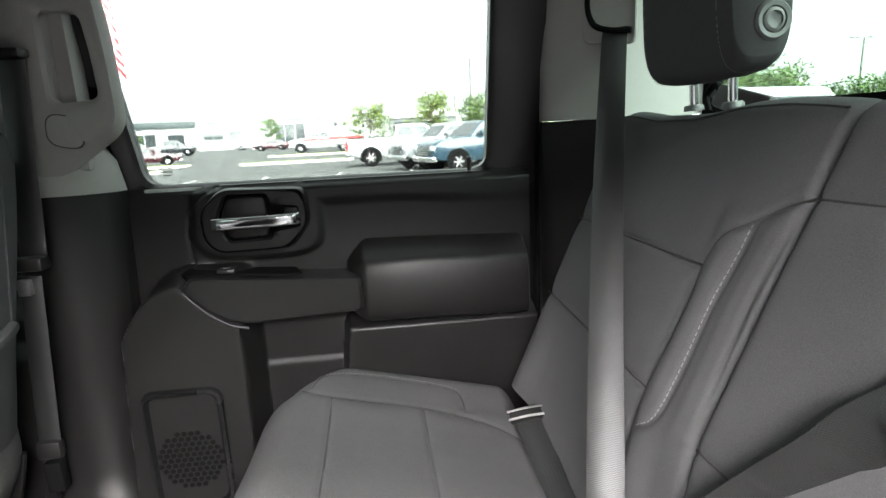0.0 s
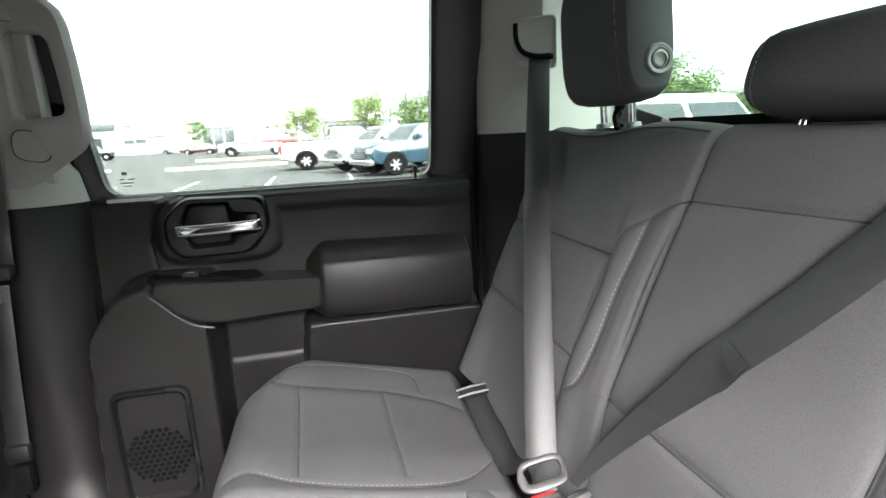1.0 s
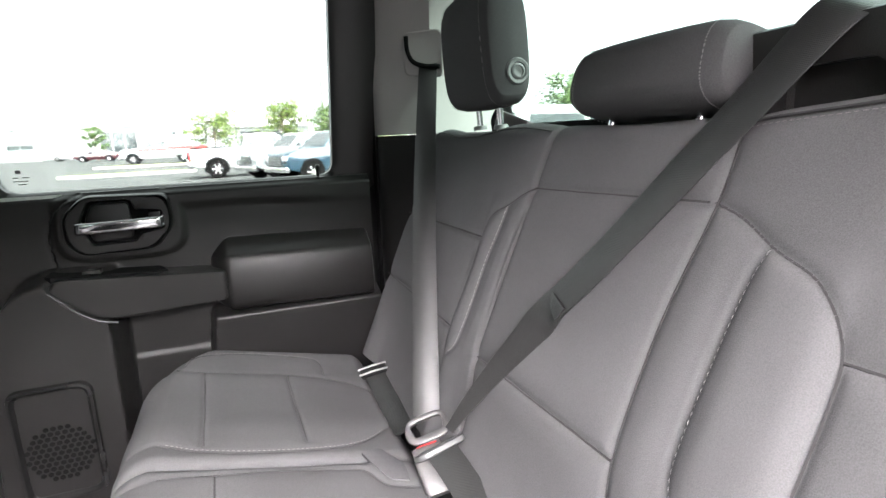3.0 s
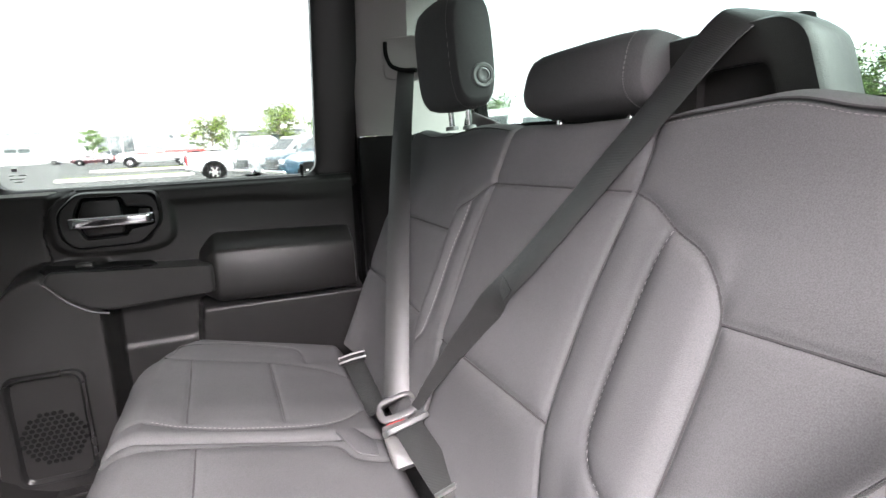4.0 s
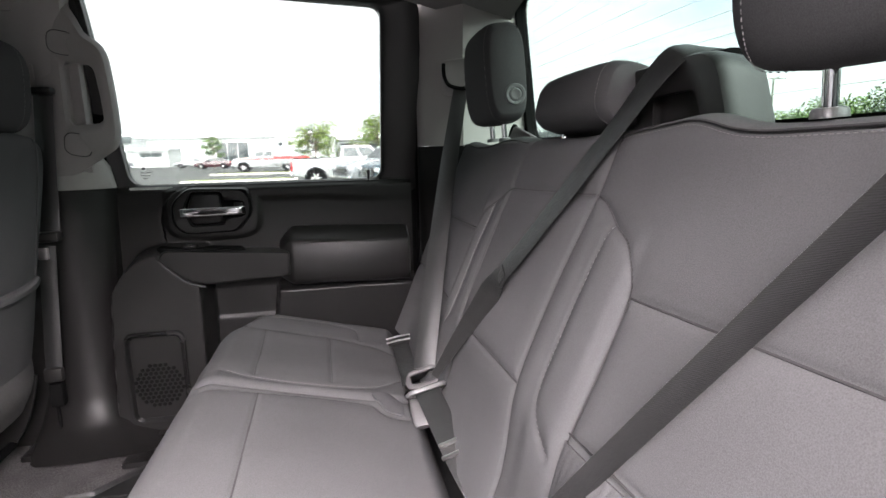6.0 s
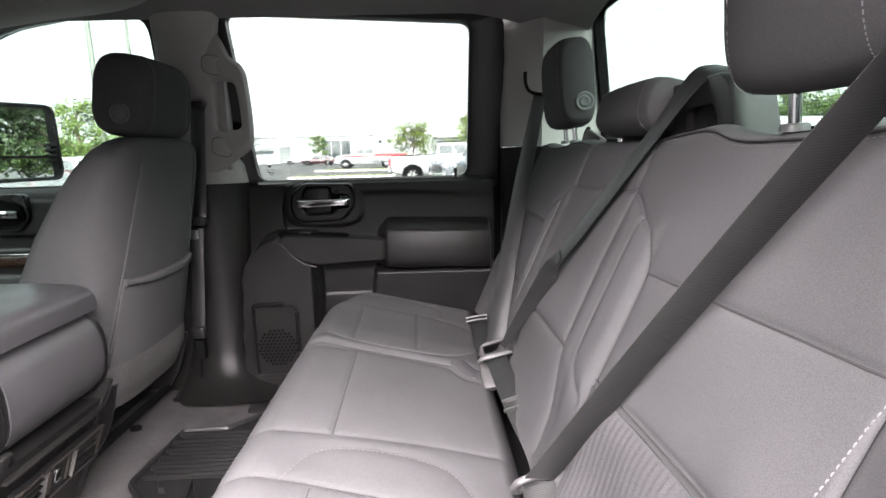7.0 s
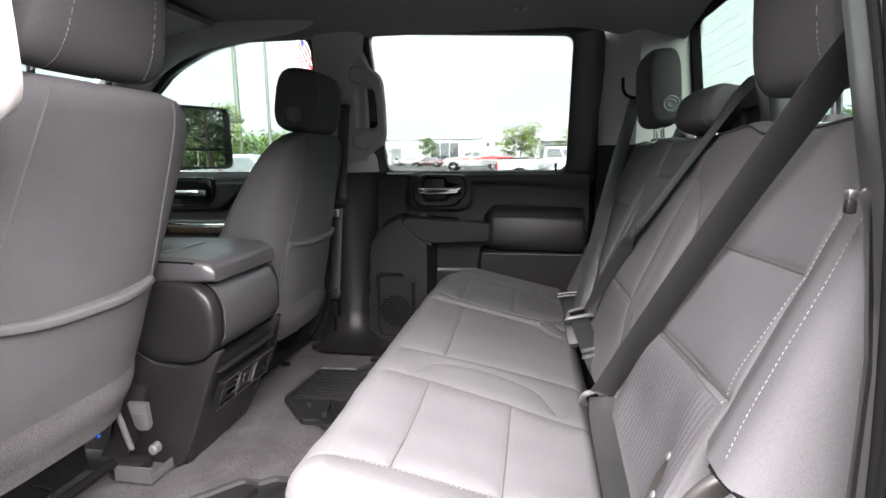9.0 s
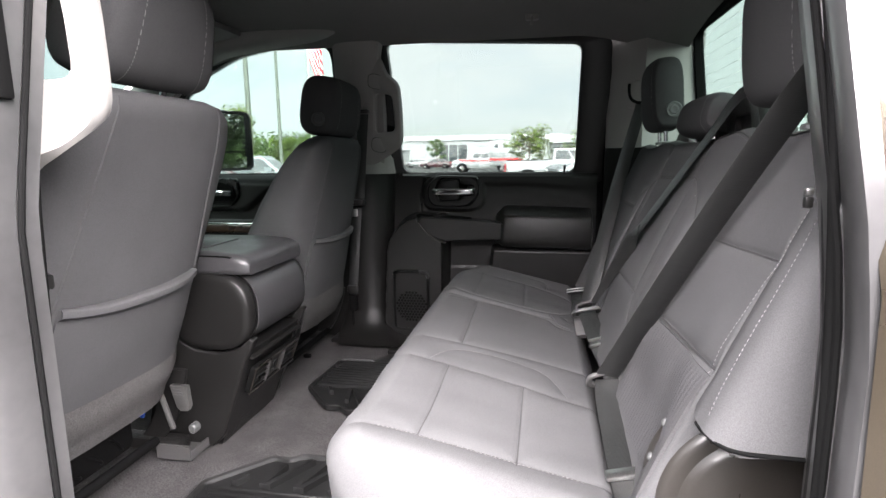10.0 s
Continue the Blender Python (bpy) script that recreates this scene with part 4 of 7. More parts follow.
    for y in (-0.62, -0.05, 0.30, 0.66):
        mk("base_leg", rbox((-0.16, y - 0.02, -0.004), (-0.10, y + 0.02, 0.14), 0.008), BLACK, base)


rear_bench()

# ---- seat belts ----
def buckle(parent, at, d, side, w=0.05, h=0.058, t=0.019, mat_=None, red=True):
    """A buckle whose mouth looks along d, its width along side."""
    d, side = Vector(d).normalized(), Vector(side)
    side = (side - d * side.dot(d)).normalized()
    up = d.cross(side).normalized()
    at = Vector(at)
    body = loft([sring(at + d * k, side, up, w / 2 * f, t / 2 * f, 24, 4) for k, f in ((-h, 0.72), (-h + 0.004, 0.85), (-h * 0.5, 0.97), (-0.006, 1.0), (-0.001, 0.97), (0.0, 0.90))])
    b = mk("buckle", body, mat_ or BUCKLE, parent, "grey plastic buckle")
    if red:
        mk("release_button", loft([sring(at + d * k + up * t * 0.12, side, up, w * 0.36 * f, t * 0.33 * f, 20, 4) for k, f in ((-0.004, 1.0), (0.003, 1.0), (0.0045, 0.92))]), RED, b, "red release button")
    return b


def tongue(parent, at, d, side, w=0.066, mat_=None):
    """The plastic loop on the strap above a buckle."""
    d, side = Vector(d).normalized(), Vector(side)
    side = (side - d * side.dot(d)).normalized()
    up = d.cross(side).normalized()
    at = Vector(at)
    ring = [at + side * (w / 2 * math.copysign(abs(math.cos(a)) ** 0.5, math.cos(a))) + d * (0.019 * math.copysign(abs(math.sin(a)) ** 0.6, math.sin(a))) for a in np.linspace(0, 2 * math.pi, 33)[:-1]]
    n = len(ring)
    rings = []
    for i in range(n):
        t = (ring[(i + 1) % n] - ring[i - 1]).normalized()
        o = t.cross(up).normalized()
        r = 0.0050 if (ring[i] - at).dot(d) < 0 else 0.0070
        rings.append(sring(ring[i], o, up, r, 0.0052, 10, 2.6))
    v, f = loft(rings + [rings[0]], caps=False)
    t = mk("tongue", (v, f), mat_ or BUCKLE, parent, "grey plastic belt tongue")
    mk("latch_plate", loft([sring(at + d * k, side, up, 0.012, 0.0015, 12, 4) for k in (0.012, 0.030)]), BUTTON, t)
    return t


def pillar_guide(parent, s):
    """The slotted cover in the rear pillar where the strap comes out."""
    c, along = Vector((0.442, 0.738, 0.985) if s > 0 else (0.470, 0.738, 1.040)), Vector((0.73, -0.68, 0.0)).normalized()
    nrm = Vector((-0.68, -0.73, 0.0)).normalized()
    pt = lambda a, b, o=0.0: c + along * a + Vector((0, 0, b)) + nrm * o
    outline = rounded([(-0.052, -0.045), (0.05, -0.055), (0.05, 0.055), (-0.055, 0.055)], 0.018, 5)
    rim = loft([[pt(a, b, -0.004) for a, b in outline], [pt(a, b, 0.002) for a, b in outline], [pt(a * 0.95, b * 0.95, 0.004) for a, b in outline], [pt(a * 0.88, b * 0.89, 0.003) for a, b in outline], [pt(a * 0.84, b * 0.85, 0.002) for a, b in outline]])
    g = mk("belt_guide", sided(rim, s), GREY_TRIM, parent, "warm grey slotted belt guide")
    slot = smooth_line([pt(-0.042, 0.045, 0.007), pt(-0.040, 0.012, 0.008), pt(-0.026, -0.014, 0.009), pt(0.004, -0.026, 0.009), pt(0.042, -0.030, 0.008)], 5)
    mk("slot", sided(tube(slot, 0.0055, 8), s), BLACK_DEEP, g)
    return pt


def outer_belt(s, low, low_side, label):
    b = thing("seat_belt", label, "seat belt", (0, 0, 0), "rear seat belts")
    pt = pillar_guide(b, s)
    first, a = [Vector((q.x, q.y * s, q.z)) for q in (pt(0.012, -0.022, 0.004), pt(0.012, -0.04, 0.010))]
    lowp, high_side = Vector(low), Vector((0.73, -0.68 * s, 0))
    pts, sides = [first], [high_side]
    for k in range(25):
        u = k / 24
        pts.append(a.lerp(lowp, u) + RN * (0.006 * math.sin(math.pi * u)))
        sides.append(high_side.lerp(low_side, min(1, u * (1.15 if s > 0 else 4))))
    mk("shoulder_strap", ribbon(pts, sides), WEB, b, "woven shoulder strap")
    return b, lowp


# right-hand belt: hangs from the pillar straight to its buckle
belt_r, low_r = outer_belt(1, (0.243, 0.252, 0.334), Vector((0.93, -0.30, 0.20)), "charcoal rear seat belt buckled into the bench")
tongue(belt_r, low_r + Vector((-0.005, -0.017, -0.012)), (0.0, -0.86, -0.5), (0.93, -0.20, 0.25), 0.064)
buckle(belt_r, (0.226, 0.204, 0.306), (0.0, 0.80, 0.60), (0.95, -0.10, 0.20), 0.052, 0.075, 0.024)
lap = smooth_line([low_r + Vector((-0.004, 0.002, -0.006)), Vector((0.226, 0.33, 0.272)), Vector((0.230, 0.44, 0.262)), Vector((0.230, 0.53, 0.272)), Vector((0.226, 0.585, 0.290))], 6)
mk("lap_strap", ribbon(lap, Vector((0.93, 0.1, 0.30)), 0.044), WEB, belt_r, "slack lap strap")
an = moved(rbox((-0.030, -0.013, -0.005), (0.030, 0.013, 0.006), 0.004), Matrix.Translation((0.226, 0.566, 0.288)) @ pose(0, 0, 0, 14, -10, -6))
anchor = mk("strap_anchor", an, BLACK_SOFT, belt_r, "black strap anchor")
for dy in (-0.011, 0.009):
    mk("anchor_bar", moved(tube([(-0.032, dy, 0.006), (0.0, dy, 0.008), (0.032, dy, 0.006)], 0.0021, 8), Matrix.Translation((0.226, 0.566, 0.288)) @ pose(0, 0, 0, 14, -10, -6)), SATIN, anchor, "bright metal bar")

# left-hand belt: crosses the wide section
belt_l, low_l = outer_belt(-1, (0.238, -0.296, 0.326), Vector((0.955, 0.20, -0.21)), "charcoal rear seat belt crossing the wide seat section")
tongue(belt_l, Vector((0.239, -0.282, 0.316)), (0.0, 0.55, -0.80), (0.87, -0.04, 0.49), 0.074)
lap = smooth_line([Vector((0.240, -0.286, 0.314)), Vector((0.236, -0.330, 0.296)), Vector((0.238, -0.42, 0.276)), Vector((0.238, -0.52, 0.270)), Vector((0.240, -0.60, 0.262)), Vector((0.246, -0.66, 0.250))], 6)
mk("lap_strap", ribbon(lap, Vector((0.95, 0.06, 0.25)), 0.047), WEB, belt_l, "lap strap lying along the cushion")
clip = moved(rbox((-0.030, -0.012, -0.002), (0.030, 0.012, 0.006), 0.003), Matrix.Translation((0.239, -0.560, 0.270)) @ pose(0, 0, 0, 5, -14, 0))
mk("strap_clip", clip, SATIN, belt_l, "bright metal strap clip")
buckle(belt_l, (0.246, -0.262, 0.290), (0, -0.45, 0.9), (0.87, -0.04, 0.49), red=False, mat_=BLACK_SOFT)

# middle belt: over the retractor tower, down the backrest, once turned over
mid = thing("seat_belt", "charcoal middle seat belt over the backrest with a fold", "seat belt", (0, 0, 0), "rear seat belts")
run = [Vector((0.60, -0.215, 0.876)), Vector((0.54, -0.218, 0.894)), Vector((0.500, -0.216, 0.896)), Vector((0.474, -0.203, 0.880)), Vector((0.440, -0.154, 0.808)), Vector((0.400, -0.096, 0.724)), Vector((0.362, -0.042, 0.645)), Vector((0.336, 0.000, 0.590))]
across = Vector((0.2, 0.86, 0.46))
turn_ = [Vector((0.318, 0.036, 0.540)), Vector((0.294, 0.085, 0.475)), Vector((0.268, 0.132, 0.405)), Vector((0.248, 0.158, 0.356))]
line = smooth_line(run + turn_, 6)
edge = RN.lerp(across, 0.42)
fold = 6 * (len(run) - 1)
sides = [Vector((-0.45, 0.85, 0.1)).lerp(across, min(1, i / 24)) if i < fold else across.lerp(edge, min(1, (i - fold) / 5)) for i in range(len(line))]
mk("shoulder_strap", ribbon(line[:fold + 1], sides[:fold + 1]), WEB, mid, "woven shoulder strap")
mk("folded_strap", ribbon(line[fold:], sides[fold:], [0.047 - 0.031 * min(1, i / 22) for i in range(len(line) - fold)]), WEB, mid, "turned-over strap end")
mk("strap_fold", ribbon([line[fold] + across * 0.021 - RN * 0.001, line[fold] + RN * 0.004, line[fold] - across * 0.021 + RN * 0.003], (line[fold] - line[fold + 4]).normalized(), [0.004, 0.016, 0.022]), WEB, mid)
tongue(mid, Vector((0.230, 0.152, 0.333)), (0.0, 0.80, -0.55), (0.93, -0.04, 0.27), 0.070, mat_=BUTTON)
lap = smooth_line([Vector((0.232, 0.156, 0.330)), Vector((0.236, 0.120, 0.322)), Vector((0.244, 0.060, 0.306)), Vector((0.252, 0.0, 0.292)), Vector((0.262, -0.05, 0.276)), Vector((0.275, -0.09, 0.255))], 6)
mk("lap_strap", ribbon(lap, Vector((0.93, 0.04, 0.30)), 0.047), WEB, mid, "lap strap going down into the seat gap")
for dy in (0.014, -0.014):
    mk("strap_clip", moved(rbox((-0.027, -0.004, -0.002), (0.027, 0.004, 0.004), 0.002), Matrix.Translation((0.252, dy, 0.2965 + 0.22 * dy)) @ pose(0, 0, 0, 12, -17, 0)), SATIN, mid, "bright metal strap clip")

# tower behind the backrest that holds the middle belt
tower = thing("belt_tower", "black plastic belt tower behind the rear backrest", "belt tower", (0, 0, 0))
front = rounded([(-0.10, 0.70), (-0.10, 0.872), (-0.112, 0.886), (-0.262, 0.888), (-0.285, 0.872), (-0.308, 0.79), (-0.318, 0.70)], 0.018, 5)
hollow = rounded([(-0.16, 0.73), (-0.165, 0.846), (-0.246, 0.848), (-0.262, 0.80), (-0.268, 0.73)], 0.012, 5)
mid_yz = (-0.215, 0.79)
F, H = star([tuple(q) for q in front], mid_yz, 72), star([tuple(q) for q in hollow], mid_yz, 72)
lay = lambda f, x, k=1.0: [(x + 0.05 * (0.88 - q.y), mid_yz[0] + (q.x - mid_yz[0]) * k, mid_yz[1] + (q.y - mid_yz[1]) * k) for q in [b.lerp(a, f) for a, b in zip(F, H)]]
mk("tower_body", loft([lay(1.0, 0.545, 0.93), lay(1.0, 0.530, 0.965), lay(1.0, 0.500), lay(1.0, 0.488, 0.992), lay(1.0, 0.482, 0.965), lay(0.25, 0.480), lay(0.0, 0.483), lay(0.0, 0.494), lay(-0.1, 0.496)]), BLACK, tower, sharp=55)
mk("strap_slot", loft([sring(q, (1, 0, 0), (0, 0, 1), 0.012, 0.004, 12, 3) for q in ((0.535, -0.245, 0.889), (0.535, -0.19, 0.889))]), BLACK_DEEP, tower, "dark slot for the strap")
tagged(mk("parcel_shelf", rbox((0.50, -0.79, 0.66), (0.66, 0.79, 0.755), 0.02), BLACK), "black carpeted shelf behind the rear backrest", "shelf", kind="structure")


# ---- wheel housing cover at the left end of the bench ----
hump = thing("hinge_cover", "round satin black plastic cover beside the bench", "hinge cover", (0, 0, 0), "bench end covers")
def hump_part(s):
    rings = []
    for y, r in ((0.62, 0.138), (0.672, 0.138), (0.690, 0.134), (0.697, 0.127), (0.699, 0.117), (0.699, 0.110), (0.704, 0.106), (0.709, 0.098), (0.711, 0.05)):
        rings.append([(0.39 + r * math.cos(a), y * s, 0.312 + r * math.sin(a)) for a in np.linspace(0, 2 * math.pi, 41)[:-1]])
    return loft(rings) if s < 0 else loft(rings[::-1])
mk("cover_disc", hump_part(-1), HUMP, hump)
mk("cover_tab", rbox((0.358, -0.715, 0.436), (0.380, -0.675, 0.458), 0.006), BLACK_SOFT, hump)
mk("cover_skirt", rbox((0.275, -0.70, -0.004), (0.55, -0.60, 0.31), 0.03), HUMP, hump)
latch = thing("release_latch", "small black release latch on the backrest edge", "latch", (0, 0, 0))
q = Vector((0.360, -0.790, 0.722))
mk("latch_body", rbox(q - Vector((0.004, 0.004, 0.006)), q + Vector((0.004, 0.004, 0.006)), 0.002), BLACK_SOFT, latch)
mk("latch_tip", rbox(q + Vector((-0.004, -0.004, 0.007)), q + Vector((0.004, 0.004, 0.014)), 0.002), SATIN, latch)


# ---- front seats ----
PROFILE = [(0.17, -0.735, -1.02, 0.235), (0.22, -0.722, -1.015, 0.25), (0.35, -0.697, -0.985, 0.262), (0.50, -0.668, -0.93, 0.262), (0.62, -0.645, -0.865, 0.258), (0.72, -0.625, -0.80, 0.247), (0.78, -0.613, -0.755, 0.232), (0.815, -0.608, -0.725, 0.208), (0.836, -0.612, -0.70, 0.175), (0.846, -0.63, -0.685, 0.13)]


def front_at(z):
    zs = [r[0] for r in PROFILE]
    return [float(np.interp(z, zs, [r[i] for r in PROFILE])) for i in (1, 2, 3)]


def rear_skin(y, z, out=0.0):
    xr, xf, hw = front_at(z)
    hd, p = (xr - xf) / 2, 3.6
    k = max(0.0, 1 - min(1.0, abs(y) / hw) ** p) ** (1 / p)
    return Vector(((xr + xf) / 2 + hd * k + out, y, z))


def front_seat(cx, cy, label, lean=0.0, lift=0.0, grow=1.0, drop=0.0):
    t = thing("front_seat", label, "front seat", (cx, cy, 0.0), "front seats")
    rings = [[Vector((q.x, q.y, z)) for q in sring(((xr + xf) / 2, 0, z), (1, 0, 0), (0, 1, 0), (xr - xf) / 2, hw, 48, 3.6)] for z, xr, xf, hw in [(z, *front_at(z)) for z in np.concatenate([np.linspace(0.17, 0.8, 22), [0.815, 0.826, 0.836, 0.842, 0.846]])]]
    b = mk("backrest", loft(rings), CLOTH, t, "charcoal cloth backrest shell", sharp=75)
    for s in (1, -1):
        seam = [(s * v, z) for v, z in bent([(0.135, 0.835), (0.150, 0.76), (0.168, 0.62), (0.185, 0.50), (0.205, 0.36), (0.215, 0.28)], 6)]
        mk("seam", tube([rear_skin(a, c, 0.0002) for a, c in seam], 0.0026, 6), CLOTH, b)
        side = [Vector((-0.70 - 0.42 * (0.82 - c), 0, c)) for c in np.linspace(0.30, 0.80, 26)]
        bits = []
        for q in side:
            xr, xf, hw = front_at(q.z)
            k = max(0.0, 1 - min(1.0, abs(q.x - (xr + xf) / 2) / ((xr - xf) / 2)) ** 3.6) ** (1 / 3.6)
            for j in (0, 0.009):
                bits.append(rbox((q.x - 0.004 + j * 0.42, s * hw * k - 0.0012, q.z - 0.003 - j), (q.x + 0.004 + j * 0.42, s * hw * k + 0.0012, q.z + 0.002 - j), 0))
        if cy < 0 and s < 0:
            mk("stitching", join(*bits), THREAD_DARK, b)
    Y, Z = np.meshgrid(np.linspace(-0.205, 0.205, 50), np.linspace(0, 1, 30), indexing="ij")
    P = np.zeros((50, 30, 3))
    for i in range(50):
        for j in range(30):
            y = Y[i, j] * (1.0 - 0.12 * Z[i, j])
            top = 0.485 - drop + 0.012 * (y / 0.2) ** 2 + 0.008
            z = 0.285 - drop + Z[i, j] * (top - 0.285 + drop)
            o = 0.005 + 0.012 * math.sin(math.pi * min(1, (0.205 - abs(Y[i, j])) / 0.12) / 2) * (0.35 + 0.65 * Z[i, j]) + 0.004 * (Z[i, j] > 0.9)
            if j == 29:
                o -= 0.006
            P[i, j] = rear_skin(y, z, o)
    Q = P.copy()
    Q[..., 0] -= 0.012
    mk("seat_pocket", sheet(P, Q), CLOTH, b, "slack map pocket")
    hem = [rear_skin(y, 0.485 - drop + 0.012 * (y / 0.2) ** 2, 0.016 * math.sin(math.pi * min(1, max(0.0, 0.182 - abs(y)) / 0.12) / 2) + 0.004) for y in np.linspace(-0.180, 0.180, 30)]
    mk("pocket_hem", tube(hem, 0.0095, 10, 2.4), CLOTH, b, "rolled pocket hem")
    Y, Z = np.meshgrid(np.linspace(-0.236, 0.236, 40), np.linspace(0.165, 0.285, 16), indexing="ij")
    P = np.array([[rear_skin(a, c - drop, 0.006 + 0.010 * math.sin(math.pi * (c - 0.165) / 0.12)) for a, c in zip(r, q)] for r, q in zip(Y, Z)])
    Q = P.copy()
    Q[..., 0] -= 0.015
    mk("lower_flap", sheet(P, Q), FLAP, b, "grey felt lower flap")
    tip = Matrix.Translation((-0.735, 0, 0.17 + lift)) @ Matrix.Rotation(radians(lean), 4, "Y") @ Matrix.Diagonal((1, 1, grow, 1)) @ Matrix.Translation((0.735, 0, -0.17))
    b.matrix_basis = tip
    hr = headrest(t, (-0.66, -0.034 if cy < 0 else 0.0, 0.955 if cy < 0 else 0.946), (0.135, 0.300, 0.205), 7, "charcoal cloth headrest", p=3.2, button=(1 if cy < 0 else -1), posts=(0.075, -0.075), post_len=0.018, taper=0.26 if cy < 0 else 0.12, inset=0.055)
    hr.matrix_basis = tip
    c = loft([[(x, q.y, q.z) for q in sring((0, 0, 0.255), (0, 1, 0), (0, 0, 1), 0.26 * f, 0.085 * g, 32, 3.4)] for x, f, g in ((-1.42, 0.8, 0.6), (-1.40, 0.95, 0.85), (-1.34, 1, 1), (-1.0, 1, 1), (-0.86, 0.98, 0.9), (-0.80, 0.9, 0.7))])
    mk("cushion", c, CLOTH, t, "charcoal cloth cushion")
    near = cy < 0
    for y in (-0.20, 0.235 if near else 0.20):
        mk("rail", rbox((-1.35, y - 0.022, 0.018), (-0.74 if near else -0.82, y + 0.022, 0.05), 0.006), BLACK, t, "black steel seat rail")
        arm = smooth_line([(-0.83, y, 0.05), (-0.79, y, 0.11), (-0.765, y, 0.18), (-0.75, y, 0.24)], 5)
        mk("recliner_arm", loft([sring(q, (1, 0, 0), (0, 1, 0), 0.034, 0.008, 14, 4) for q in arm]), BLACK_SOFT, t, "black steel recliner bracket")
        if not near:
            continue
        # folded steel shoe at the end of the rail
        foot = mk("rail_foot", loft([[(x, y + v, z) for v, z in ((-0.030, 0.004), (0.050, 0.004), (0.050, 0.010), (-0.024, 0.010), (-0.024, h), (-0.030, h))] for x, h in ((-0.805, 0.043), (-0.712, 0.043), (-0.707, 0.040))]), BUCKLE, t, "satin grey steel rail end shoe", sharp=30)
        mk("end_flange", rbox((-0.713, y - 0.026, 0.008), (-0.707, y + 0.050, 0.028), 0.002), BUCKLE, foot)
    mk("motor", rbox((-1.05, -0.16, 0.06), (-0.82, 0.16, 0.15), 0.02), BLACK_DEEP, t)
    mk("cross_tube", tube([(-0.80, -0.20, 0.055), (-0.80, 0.20, 0.055)], 0.012, 12), BLACK_DEEP, t, "black steel tube between the rails")
    if near:
        for k in range(3):
            y = -0.06 + 0.06 * k
            mk("cable", tube(smooth_line([(-0.85, y, 0.115), (-0.815, y + 0.02, 0.100 + 0.01 * k), (-0.82, y + 0.05, 0.08), (-0.90, y + 0.08, 0.07)], 5), 0.004, 7), BLACK_DEEP, t)
        mk("connector", rbox((-0.818, 0.175, 0.128), (-0.808, 0.184, 0.140), 0.003), BLUE_CLIP, t, "blue wiring connector")
        # pale plastic cover on the inner hinge, with a printed label
        bar = smooth_line([(-0.765, 0.186, 0.20), (-0.755, 0.184, 0.181), (-0.730, 0.182, 0.105)], 4)
        mk("hinge_strap", loft([sring(q, (1, 0, 0.3), (0, 1, 0), 0.006, 0.006, 10, 3) for q in bar]), STEEL, t, "bright steel hinge strap")
        leaf = [(-0.737, 0.190, 0.215), (-0.690, 0.190, 0.215), (-0.686, 0.190, 0.162), (-0.692, 0.190, 0.150), (-0.712, 0.190, 0.148), (-0.722, 0.190, 0.156)]
        cover = mk("hinge_cover", plate(leaf, (0, 0.014, 0), (0, 0, 0), 0.003), STEEL, t, "pale grey hinge cover")
        for k in range(3):
            mk("print_bar", rbox((-0.728, 0.1892, 0.190 + 0.007 * k), (-0.698 - 0.004 * k, 0.1898, 0.1925 + 0.007 * k), 0), INK, cover)
        mk("pivot_bolt", loft([[(-0.682 + r * math.cos(a), 0.195 - d, 0.104 + 1.2 * r * math.sin(a)) for a in np.linspace(0, 2 * math.pi, 17)[:-1]] for r, d in ((0.011, -0.012), (0.011, 0.006), (0.008, 0.009))][::-1]), BUTTON, t, "round grey bolt cap")
    return t


front_seat(0.018, 0.49, "charcoal cloth front passenger seat with back pocket")
front_seat(-0.070, -0.448, "charcoal cloth front driver seat with back pocket", 9.0, 0.05, 1.025, 0.028)


# ---- front belts on the pillars ----
def pillar_belt(s):
    b = thing("seat_belt", "grey front seat belt hanging along the pillar", "seat belt", (0, 0, 0), "front seat belts")
    y = 0.738
    mk("strap_upper", sided(ribbon([(-0.612, y + 0.004, 0.955), (-0.62, y, 0.85), (-0.632, y, 0.70), (-0.642, y, 0.585)], (1, 0, 0.1), 0.044), s), WEB, b)
    mk("strap_lower", sided(ribbon([(-0.648, y - 0.012, 0.57), (-0.662, y - 0.014, 0.40), (-0.675, y - 0.016, 0.23)], (1, 0, 0.1), 0.040), s), WEB, b)
    mk("belt_loop", sided(rbox((-0.655, y - 0.022, 0.945), (-0.585, y + 0.012, 0.962), 0.006), s), BLACK_SOFT, b, "black strap loop")
    mk("stop_clip", sided(rbox((-0.675, y - 0.028, 0.580), (-0.615, y + 0.004, 0.605), 0.006), s), BLACK_SOFT, b, "black strap clip")
    mk("tongue_plate", sided(rbox((-0.668, y - 0.024, 0.535), (-0.645, y - 0.008, 0.565), 0.003), s), SATIN, b)
    mk("anchor_sleeve", sided(rbox((-0.700, y - 0.028, 0.205), (-0.652, y - 0.004, 0.245), 0.01), s), BLACK_SOFT, b, "black anchor sleeve")
    mk("anchor", sided(join(rbox((-0.692, y - 0.026, 0.135), (-0.660, y + 0.002, 0.200), 0.006), rbox((-0.684, y - 0.018, 0.02), (-0.678, y - 0.008, 0.14), 0.002)), s), BLACK_DEEP, b, "black anchor stalk")


pillar_belt(1)
pillar_belt(-1)


